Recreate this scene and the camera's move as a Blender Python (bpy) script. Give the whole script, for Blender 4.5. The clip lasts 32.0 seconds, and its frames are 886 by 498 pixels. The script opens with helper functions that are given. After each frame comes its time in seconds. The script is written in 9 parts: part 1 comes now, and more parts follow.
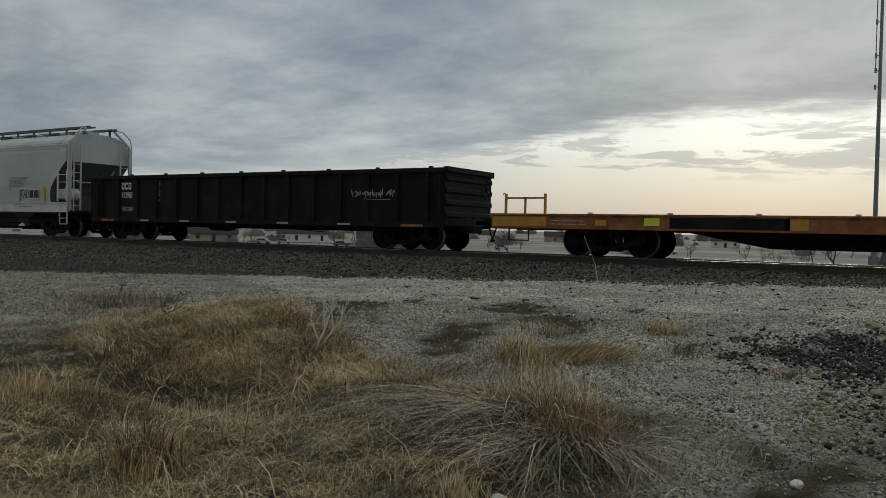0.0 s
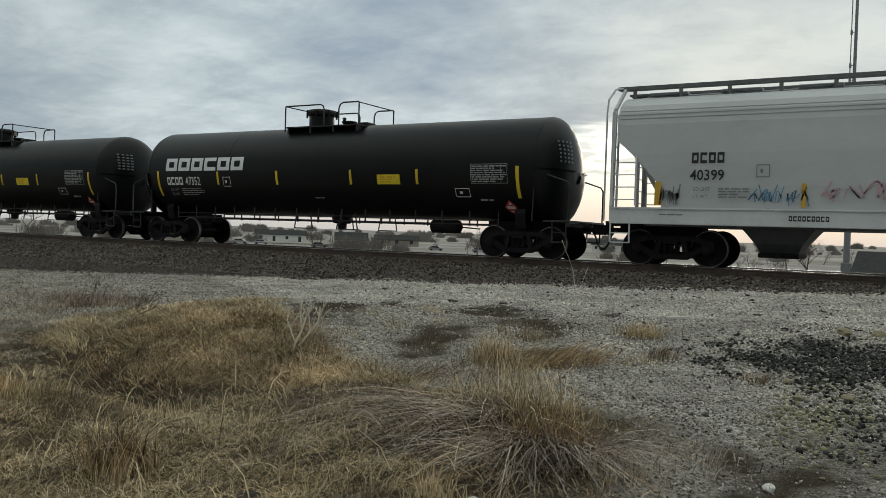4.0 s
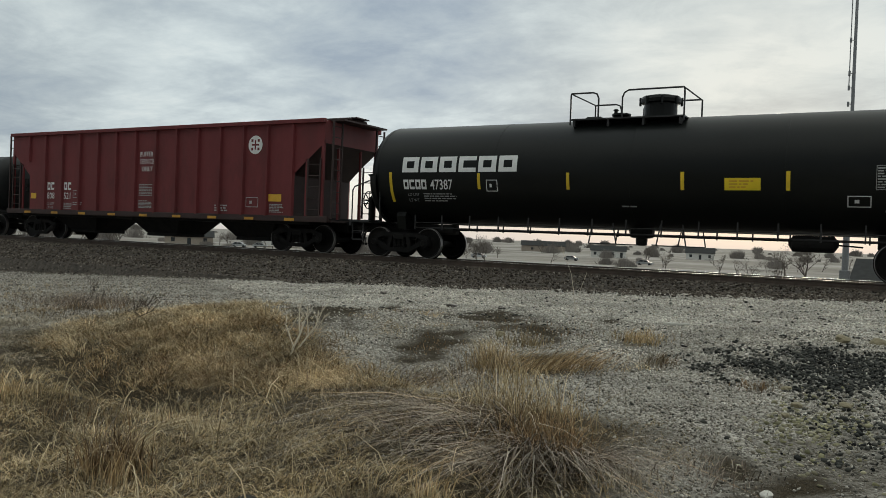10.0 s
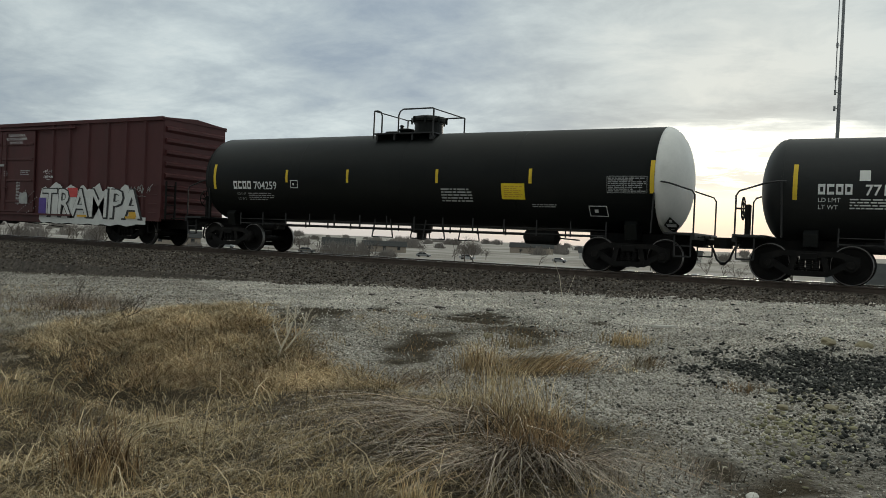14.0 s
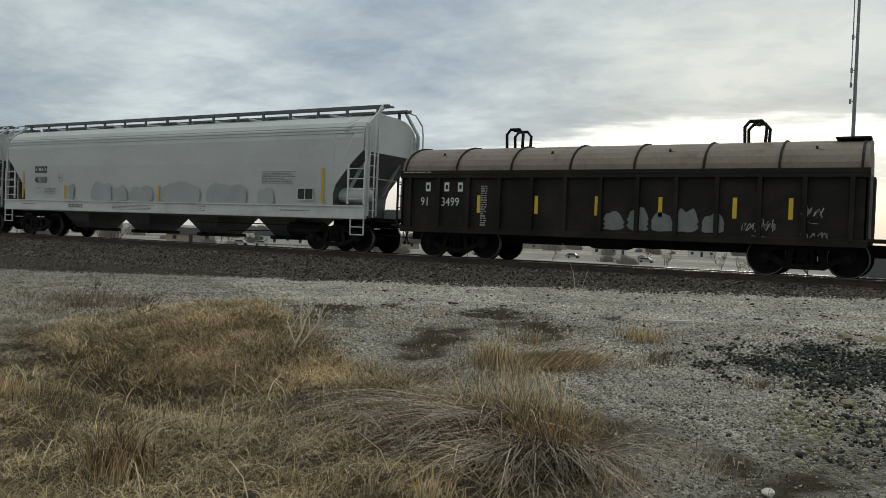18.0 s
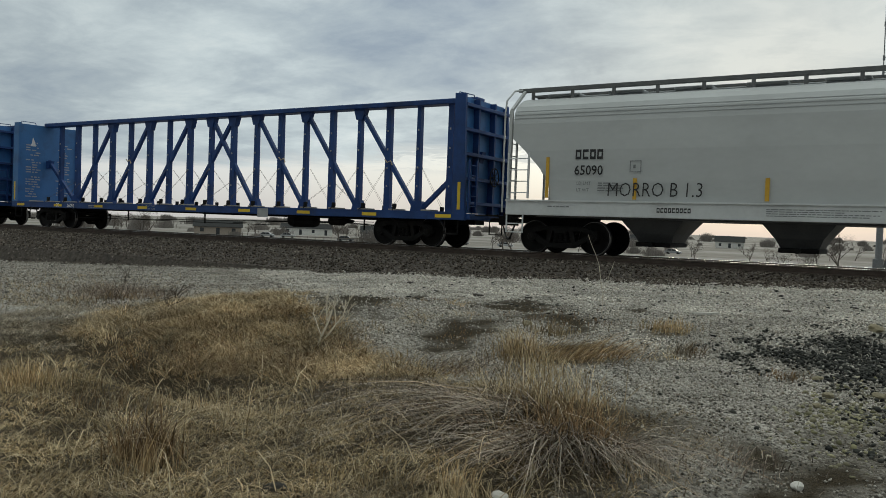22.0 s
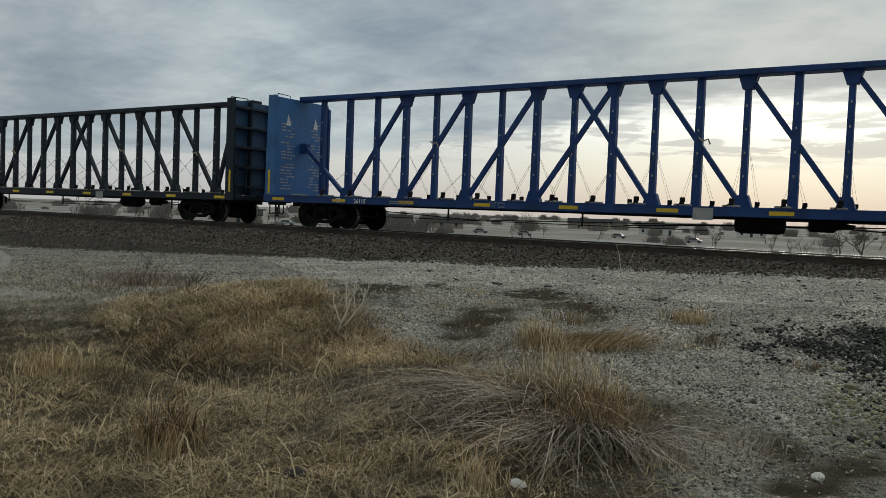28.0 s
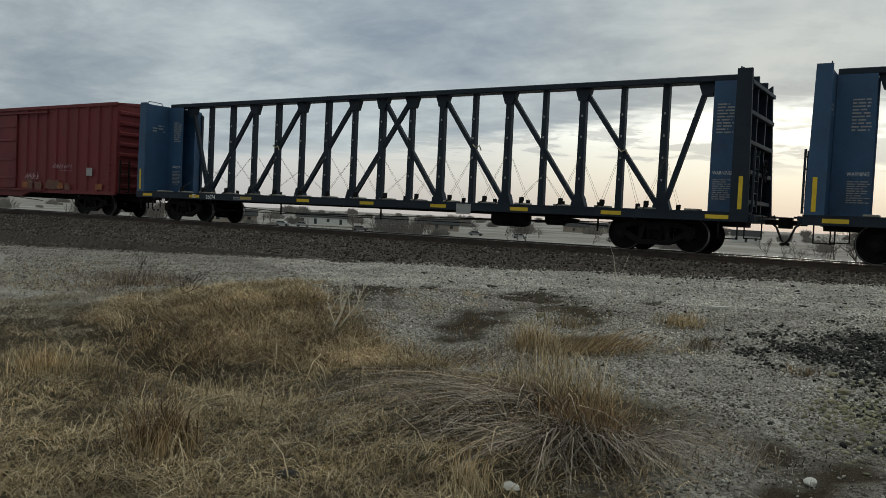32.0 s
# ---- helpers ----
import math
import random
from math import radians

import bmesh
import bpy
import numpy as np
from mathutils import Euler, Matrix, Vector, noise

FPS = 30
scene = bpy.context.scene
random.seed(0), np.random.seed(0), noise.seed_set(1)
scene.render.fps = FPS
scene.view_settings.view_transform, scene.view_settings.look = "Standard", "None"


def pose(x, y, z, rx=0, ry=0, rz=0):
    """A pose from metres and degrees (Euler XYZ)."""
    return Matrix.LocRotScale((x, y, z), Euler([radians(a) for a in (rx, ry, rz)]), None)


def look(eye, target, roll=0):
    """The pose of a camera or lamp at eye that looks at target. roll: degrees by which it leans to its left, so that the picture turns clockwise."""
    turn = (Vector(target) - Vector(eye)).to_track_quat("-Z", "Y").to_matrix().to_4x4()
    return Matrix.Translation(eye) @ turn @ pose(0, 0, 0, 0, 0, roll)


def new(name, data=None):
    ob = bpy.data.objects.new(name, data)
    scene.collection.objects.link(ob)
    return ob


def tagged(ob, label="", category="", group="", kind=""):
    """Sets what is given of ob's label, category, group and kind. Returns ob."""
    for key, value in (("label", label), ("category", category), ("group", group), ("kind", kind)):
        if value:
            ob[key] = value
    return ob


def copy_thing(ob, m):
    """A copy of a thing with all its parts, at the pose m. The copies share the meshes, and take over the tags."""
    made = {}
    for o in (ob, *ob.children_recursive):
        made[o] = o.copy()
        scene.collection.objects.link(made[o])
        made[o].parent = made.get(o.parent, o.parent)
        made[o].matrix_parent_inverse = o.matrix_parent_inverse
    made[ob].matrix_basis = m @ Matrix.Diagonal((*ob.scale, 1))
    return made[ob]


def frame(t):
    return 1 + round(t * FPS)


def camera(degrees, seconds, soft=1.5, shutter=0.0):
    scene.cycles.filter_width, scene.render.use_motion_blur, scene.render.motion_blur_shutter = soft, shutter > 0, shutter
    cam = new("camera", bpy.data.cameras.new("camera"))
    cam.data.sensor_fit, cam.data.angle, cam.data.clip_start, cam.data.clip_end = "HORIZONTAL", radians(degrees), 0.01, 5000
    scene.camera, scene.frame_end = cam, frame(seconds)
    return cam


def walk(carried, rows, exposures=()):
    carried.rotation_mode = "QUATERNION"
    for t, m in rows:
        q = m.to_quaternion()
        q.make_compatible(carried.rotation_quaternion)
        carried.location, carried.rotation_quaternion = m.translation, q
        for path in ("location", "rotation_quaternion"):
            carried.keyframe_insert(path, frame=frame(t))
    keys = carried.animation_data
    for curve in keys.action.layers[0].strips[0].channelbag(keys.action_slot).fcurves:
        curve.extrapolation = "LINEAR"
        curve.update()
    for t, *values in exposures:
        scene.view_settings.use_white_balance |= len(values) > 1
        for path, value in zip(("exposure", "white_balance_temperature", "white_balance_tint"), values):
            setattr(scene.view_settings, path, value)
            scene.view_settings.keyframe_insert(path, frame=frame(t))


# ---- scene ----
# World: z = 0 on the rail heads, track along x at y = TRACK, train rolls towards +x.
EYE = (0.0, 0.0, 0.65)
TRACK, SPEED, SECONDS = 21.66, 10.585, 32.0


def aim(yaw, pitch, roll):
    a, b = radians(yaw), radians(pitch)
    ahead = Vector((-math.sin(a) * math.cos(b), math.cos(a) * math.cos(b), math.sin(b)))
    return look(EYE, Vector(EYE) + ahead * 10, roll)


cam = camera(57.45, SECONDS, soft=0.6)
walk(cam, [(t, aim(y, p, r)) for t, y, p, r in (
    (0.0, 31.65, -1.36, 1.22),
    (0.5, 31.28, -1.45, 1.36),
    (1.0, 31.03, -1.44, 1.50),
    (1.5, 30.67, -1.29, 1.76),
    (2.0, 30.64, -1.30, 1.81),
    (2.5, 30.53, -1.27, 1.87),
    (3.0, 30.44, -1.29, 1.86),
    (3.5, 30.32, -1.24, 1.86),
    (5.5, 29.60, -0.85, 1.99),
    (6.0, 29.72, -0.81, 2.03),
    (6.5, 29.76, -0.76, 2.22),
    (7.0, 29.99, -0.69, 2.19),
    (7.5, 30.30, -0.69, 2.15),
    (8.0, 30.25, -0.73, 2.07),
    (8.5, 30.10, -0.72, 2.08),
    (9.0, 30.05, -0.80, 2.20),
    (9.5, 30.03, -0.81, 2.26),
    (10.0, 30.05, -0.80, 2.25),
    (10.5, 30.07, -0.71, 2.39),
    (11.0, 29.97, -0.64, 2.42),
    (11.5, 29.87, -0.65, 2.53),
    (12.0, 29.79, -0.64, 2.56),
    (12.5, 29.62, -0.60, 2.48),
    (13.0, 29.49, -0.64, 2.47),
    (13.5, 29.39, -0.69, 2.49),
    (14.0, 29.24, -0.65, 2.51),
    (14.5, 29.16, -0.67, 2.53),
    (16.5, 29.50, -0.95, 2.47),
    (17.0, 29.73, -1.06, 2.36),
    (17.5, 29.98, -1.08, 2.35),
    (18.0, 30.15, -0.98, 2.22),
    (18.5, 30.52, -0.99, 2.23),
    (19.0, 30.78, -0.96, 2.12),
    (19.5, 31.06, -0.95, 2.09),
    (20.0, 31.28, -1.15, 2.10),
    (20.5, 31.32, -1.26, 2.14),
    (21.0, 31.39, -1.35, 2.15),
    (21.5, 31.69, -1.54, 2.11),
    (22.0, 31.90, -1.62, 2.05),
    (22.5, 31.84, -1.84, 2.08),
    (23.0, 31.95, -1.96, 1.91),
    (23.5, 32.03, -2.08, 2.10),
    (24.0, 32.01, -2.12, 2.07),
    (24.5, 32.25, -2.55, 2.02),
    (25.0, 32.31, -2.61, 1.99),
    (25.5, 32.48, -2.73, 1.91),
    (27.5, 33.38, -2.63, 2.16),
    (28.0, 33.23, -2.50, 2.18),
    (28.5, 33.09, -2.43, 2.31),
    (29.0, 32.98, -2.30, 2.33),
    (29.5, 32.87, -2.31, 2.39),
    (30.0, 32.79, -2.30, 2.51),
    (30.5, 32.79, -2.33, 2.48),
    (31.0, 32.80, -2.28, 2.66),
    (31.5, 32.80, -2.30, 2.70),
    (32.0, 32.89, -2.33, 2.71),
)], exposures=[(0, -0.60, 6250, 8), (1, -0.54, 6200, 8), (2, -0.34, 6250, 8), (3.5, -0.10, 6300, 8), (6, 0.02, 6450, 9), (11, 0.04, 6450, 9), (14, -0.04, 6400, 8), (17, 0.0, 6400, 9), (20, -0.08, 6350, 8), (21.5, -0.06, 6350, 8), (23, -0.26, 6300, 8), (24, -0.40, 6250, 8), (25, -0.46, 6250, 8), (28, -0.38, 6250, 8), (32, -0.36, 6250, 8)])

# ---- sky, sun ----
SUN_AZ, SUN_EL = radians(9.0), radians(9.0)   # left of +y, above the horizon
world = bpy.data.worlds.new("sky")
scene.world = world
world.use_nodes = True
wn, wl = world.node_tree.nodes, world.node_tree.links
wn.clear()


def wnode(kind, **kw):
    n = wn.new(kind)
    for k, v in kw.items():
        setattr(n, k, v)
    return n


def wmath(op, a, b=None):
    n = wnode("ShaderNodeMath", operation=op)
    for i, s in enumerate((a, b)):
        if s is None:
            continue
        if isinstance(s, (int, float)):
            n.inputs[i].default_value = s
        else:
            wl.new(s, n.inputs[i])
    return n.outputs[0]


def wramp(s, stops, ease="LINEAR"):
    n = wnode("ShaderNodeValToRGB")
    n.color_ramp.interpolation = ease
    while len(n.color_ramp.elements) < len(stops):
        n.color_ramp.elements.new(0.5)
    for e, (p, c) in zip(n.color_ramp.elements, stops):
        e.position, e.color = p, (*c, 1)
    wl.new(s, n.inputs[0])
    return n.outputs[0]


def wmix(fac, a, b, blend="MIX"):
    n = wnode("ShaderNodeMixRGB", blend_type=blend)
    for i, s in enumerate((fac, a, b)):
        if isinstance(s, (int, float)):
            n.inputs[i].default_value = s
        elif isinstance(s, tuple):
            n.inputs[i].default_value = (*s, 1)
        else:
            wl.new(s, n.inputs[i])
    return n.outputs[0]


tc = wnode("ShaderNodeTexCoord").outputs["Generated"]
sep = wnode("ShaderNodeSeparateXYZ")
wl.new(tc, sep.inputs[0])
up = wmath("MAXIMUM", sep.outputs[2], 0.0)
# cloud deck seen in perspective: direction over height
lift = wmath("ADD", up, 0.17)
comb = wnode("ShaderNodeCombineXYZ")
wl.new(wmath("DIVIDE", sep.outputs[0], lift), comb.inputs[0])
wl.new(wmath("DIVIDE", sep.outputs[1], lift), comb.inputs[1])
def cloud(scale, detail, rough, shift, stretch=1.0):
    mp = wnode("ShaderNodeMapping")
    mp.inputs["Location"].default_value = shift
    mp.inputs["Scale"].default_value = (stretch, 1, 1)
    wl.new(comb.outputs[0], mp.inputs[0])
    n = wnode("ShaderNodeTexNoise")
    n.inputs["Scale"].default_value, n.inputs["Detail"].default_value, n.inputs["Roughness"].default_value = scale, detail, rough
    n.inputs["Distortion"].default_value = 0.25
    wl.new(mp.outputs[0], n.inputs["Vector"])
    return n.outputs["Fac"]
big, small = cloud(0.85, 3, 0.5, (3.1, 1.7, 0)), cloud(3.2, 9, 0.62, (0.4, 5.2, 2.0), 0.85)
bands = wnode("ShaderNodeMapping")
bands.inputs["Scale"].default_value = (2.8, 2.8, 30.0)
wl.new(tc, bands.inputs[0])
bn = wnode("ShaderNodeTexNoise")
bn.inputs["Scale"].default_value, bn.inputs["Detail"].default_value, bn.inputs["Roughness"].default_value, bn.inputs["Distortion"].default_value = 1.6, 8, 0.6, 0.3
wl.new(bands.outputs[0], bn.inputs["Vector"])
streak = bn.outputs["Fac"]
cover = wmath("ADD", wmath("MULTIPLY", big, 0.66), wmath("MULTIPLY", small, 0.50))
deck = wramp(cover, [(0.42, (0.575, 0.615, 0.605)), (0.51, (0.472, 0.525, 0.535)), (0.60, (0.365, 0.415, 0.44)), (0.74, (0.24, 0.29, 0.345))])
# an overcast sky is brightest overhead, and towards the low sun
turn_ = wmath("ARCTAN2", wmath("MULTIPLY", sep.outputs[0], -1.0), sep.outputs[1])
off_sun = wmath("ABSOLUTE", wmath("SUBTRACT", turn_, SUN_AZ))
tall = wramp(up, [(0.0, (0.48, 0.48, 0.48)), (0.3, (0.48, 0.48, 0.48)), (0.6, (0.80, 0.75, 0.67)), (1.0, (1.0, 0.94, 0.84))])
side_ = wramp(wmath("MULTIPLY", off_sun, 0.3), [(0.0, (0.72, 0.72, 0.72)), (0.05, (0.74, 0.74, 0.74)), (0.11, (0.87, 0.87, 0.87)), (0.18, (0.84, 0.84, 0.84)), (0.30, (0.69, 0.69, 0.69)), (0.55, (0.42, 0.42, 0.42)), (1.0, (0.30, 0.30, 0.30))])
side_ = wmix(wramp(up, [(0.35, (0, 0, 0)), (0.85, (1, 1, 1))]), side_, (0.72, 0.72, 0.72))
deck = wmix(1.0, wmix(1.0, deck, tall, "MULTIPLY"), wmix(1.0, side_, (3.25, 3.25, 3.25), "MULTIPLY"), "MULTIPLY")
# clearer air under the ragged edge of the deck, highest on the sun's side
edge = wramp(off_sun, [(0.0, (0.150, 0.150, 0.150)), (0.10, (0.146, 0.146, 0.146)), (0.19, (0.130, 0.130, 0.130)), (0.36, (0.099, 0.099, 0.099)), (0.55, (0.074, 0.074, 0.074)), (1.0, (0.05, 0.05, 0.05))])
ragged = wmath("ADD", wmath("MULTIPLY", wmath("SUBTRACT", streak, 0.5), 0.060), wmath("MULTIPLY", wmath("SUBTRACT", small, 0.5), 0.050))
below = wmath("ADD", wmath("SUBTRACT", edge, up), ragged)
clear = wramp(wmath("ADD", wmath("MULTIPLY", below, 12.0), 0.5), [(0.38, (0, 0, 0)), (0.68, (1, 1, 1))], "EASE")
azim = wramp(off_sun, [(0.0, (1, 1, 1)), (0.22, (0.80, 0.80, 0.80)), (0.42, (0.35, 0.35, 0.35)), (0.75, (0.0, 0.0, 0.0))], "EASE")
warm = wramp(up, [(0.0, (0.42, 0.365, 0.32)), (0.03, (0.52, 0.455, 0.365)), (0.062, (0.62, 0.58, 0.47)), (0.088, (0.68, 0.66, 0.56)), (0.106, (0.78, 0.77, 0.67)), (0.16, (0.80, 0.80, 0.73))])
dull = wramp(up, [(0.0, (0.33, 0.315, 0.295)), (0.05, (0.41, 0.405, 0.385)), (0.10, (0.42, 0.43, 0.42))])
opened = wmix(1.0, wmix(azim, dull, warm), (1.78, 1.80, 1.83), "MULTIPLY")
# thin grey bars and torn flecks of cloud across the bright strip
flecks = wnode("ShaderNodeMapping")
flecks.inputs["Scale"].default_value = (8.0, 8.0, 52.0)
flecks.inputs["Rotation"].default_value = (0.0, radians(3.0), 0.0)
wl.new(tc, flecks.inputs[0])
fn = wnode("ShaderNodeTexNoise")
fn.inputs["Scale"].default_value, fn.inputs["Detail"].default_value, fn.inputs["Roughness"].default_value, fn.inputs["Distortion"].default_value = 1.5, 9, 0.66, 0.6
wl.new(flecks.outputs[0], fn.inputs["Vector"])
bars_at = wramp(up, [(0.06, (0, 0, 0)), (0.08, (0.9, 0.9, 0.9)), (0.115, (0.8, 0.8, 0.8)), (0.14, (0.35, 0.35, 0.35)), (0.16, (0.1, 0.1, 0.1))])
thin = wramp(wmath("ADD", wmath("MULTIPLY", streak, 0.5), wmath("MULTIPLY", fn.outputs["Fac"], 0.5)), [(0.505, (0, 0, 0)), (0.545, (1, 1, 1))])
opened = wmix(wmath("MULTIPLY", wmath("MULTIPLY", thin, bars_at), 0.85), opened, (0.60, 0.63, 0.62))
painted = wmix(clear, deck, opened)
air = wnode("ShaderNodeTexSky", sky_type="NISHITA", sun_disc=False, sun_elevation=SUN_EL, sun_rotation=-SUN_AZ, air_density=1.0, dust_density=2.0)
sky = wmix(1.0, painted, wmix(1.0, air.outputs[0], (0.003, 0.003, 0.003), "MULTIPLY"), "ADD")
bg, wo = wnode("ShaderNodeBackground"), wnode("ShaderNodeOutputWorld")
bg.inputs["Strength"].default_value = 1.0
wl.new(sky, bg.inputs[0])
wl.new(bg.outputs[0], wo.inputs[0])

sun_data = bpy.data.lights.new("sun", "SUN")
sun_data.energy, sun_data.angle, sun_data.color = 0.6, radians(14), (1.0, 0.86, 0.68)
sun = new("sun", sun_data)
sun.matrix_world = look((0, 0, 60), Vector((0, 0, 60)) - Vector((-math.sin(SUN_AZ) * math.cos(SUN_EL), math.cos(SUN_AZ) * math.cos(SUN_EL), math.sin(SUN_EL))))


# ---- materials ----
def material(name, color, rough=0.6, metal=0.0, spread=0.25, grain=8.0, fine=60.0, bump=0.15, dirt=None, dirt_amount=0.5, dirt_scale=1.5, spec=0.5, object_vary=0.0, stretch=(1, 1, 1)):
    """A painted or natural surface: base colour, two scales of variation, dirt blotches and a fine relief."""
    m = bpy.data.materials.new(name)
    m.use_nodes = True
    nt = m.node_tree
    n, l = nt.nodes, nt.links
    b = n["Principled BSDF"]
    co = n.new("ShaderNodeTexCoord").outputs["Object"]
    mp = n.new("ShaderNodeMapping")
    mp.inputs["Scale"].default_value = stretch
    l.new(co, mp.inputs[0])

    def noise_tex(scale, detail, rough_=0.55):
        t = n.new("ShaderNodeTexNoise")
        t.inputs["Scale"].default_value, t.inputs["Detail"].default_value, t.inputs["Roughness"].default_value = scale, detail, rough_
        l.new(mp.outputs[0], t.inputs["Vector"])
        return t.outputs["Fac"]
    a, c = noise_tex(grain, 4), noise_tex(fine, 3)
    mixv = n.new("ShaderNodeMath")
    mixv.operation = "MULTIPLY_ADD"
    l.new(a, mixv.inputs[0])
    mixv.inputs[1].default_value = 0.7
    sc = n.new("ShaderNodeMath")
    sc.operation = "MULTIPLY"
    l.new(c, sc.inputs[0])
    sc.inputs[1].default_value = 0.3
    l.new(sc.outputs[0], mixv.inputs[2])
    ramp = n.new("ShaderNodeValToRGB")
    e = ramp.color_ramp.elements
    e[0].position, e[1].position = 0.3, 0.7
    e[0].color = (*[max(0.0, v * (1 - spread)) for v in color], 1)
    e[1].color = (*[min(1.0, v * (1 + spread)) for v in color], 1)
    l.new(mixv.outputs[0], ramp.inputs[0])
    out = ramp.outputs[0]
    if dirt:
        dn = noise_tex(dirt_scale, 6, 0.65)
        dr = n.new("ShaderNodeValToRGB")
        dr.color_ramp.elements[0].position, dr.color_ramp.elements[1].position = 0.5, 0.68
        dr.color_ramp.elements[1].color = (dirt_amount, dirt_amount, dirt_amount, 1)
        l.new(dn, dr.inputs[0])
        mx = n.new("ShaderNodeMixRGB")
        l.new(dr.outputs[0], mx.inputs[0])
        l.new(out, mx.inputs[1])
        mx.inputs[2].default_value = (*dirt, 1)
        out = mx.outputs[0]
    if object_vary:
        oi = n.new("ShaderNodeObjectInfo")
        hv = n.new("ShaderNodeHueSaturation")
        mr = n.new("ShaderNodeMapRange")
        mr.inputs[3].default_value, mr.inputs[4].default_value = 1 - object_vary, 1 + object_vary
        l.new(oi.outputs["Random"], mr.inputs[0])
        l.new(mr.outputs[0], hv.inputs["Value"])
        l.new(out, hv.inputs["Color"])
        out = hv.outputs[0]
    l.new(out, b.inputs["Base Color"])
    b.inputs["Roughness"].default_value, b.inputs["Metallic"].default_value = rough, metal
    b.inputs["Specular IOR Level"].default_value = spec
    if bump:
        bp = n.new("ShaderNodeBump")
        bp.inputs["Strength"].default_value, bp.inputs["Distance"].default_value = bump, 0.01
        l.new(mixv.outputs[0], bp.inputs["Height"])
        l.new(bp.outputs[0], b.inputs["Normal"])
    return m


def island_material(name, colors, rough=0.9, spread=0.3, patches=2.2):
    """For joined small pieces: every piece takes one of the colours by its island."""
    m = bpy.data.materials.new(name)
    m.use_nodes = True
    n, l = m.node_tree.nodes, m.node_tree.links
    b = n["Principled BSDF"]
    g = n.new("ShaderNodeNewGeometry")
    ramp = n.new("ShaderNodeValToRGB")
    while len(ramp.color_ramp.elements) < len(colors):
        ramp.color_ramp.elements.new(0.5)
    for i, (e, c) in enumerate(zip(ramp.color_ramp.elements, colors)):
        e.position, e.color = i / max(1, len(colors) - 1), (*c, 1)
    l.new(g.outputs["Random Per Island"], ramp.inputs[0])
    tone = n.new("ShaderNodeTexNoise")
    tone.inputs["Scale"].default_value, tone.inputs["Detail"].default_value = patches, 4.0
    l.new(n.new("ShaderNodeTexCoord").outputs["Object"], tone.inputs["Vector"])
    mr = n.new("ShaderNodeMapRange")
    mr.inputs[1].default_value, mr.inputs[2].default_value, mr.inputs[3].default_value, mr.inputs[4].default_value = 0.32, 0.68, 1 - spread, 1 + spread
    l.new(tone.outputs["Fac"], mr.inputs[0])
    hv = n.new("ShaderNodeHueSaturation")
    l.new(mr.outputs[0], hv.inputs["Value"])
    l.new(ramp.outputs[0], hv.inputs["Color"])
    l.new(hv.outputs[0], b.inputs["Base Color"])
    b.inputs["Roughness"].default_value = rough
    b.inputs["Specular IOR Level"].default_value = 0.2
    return m


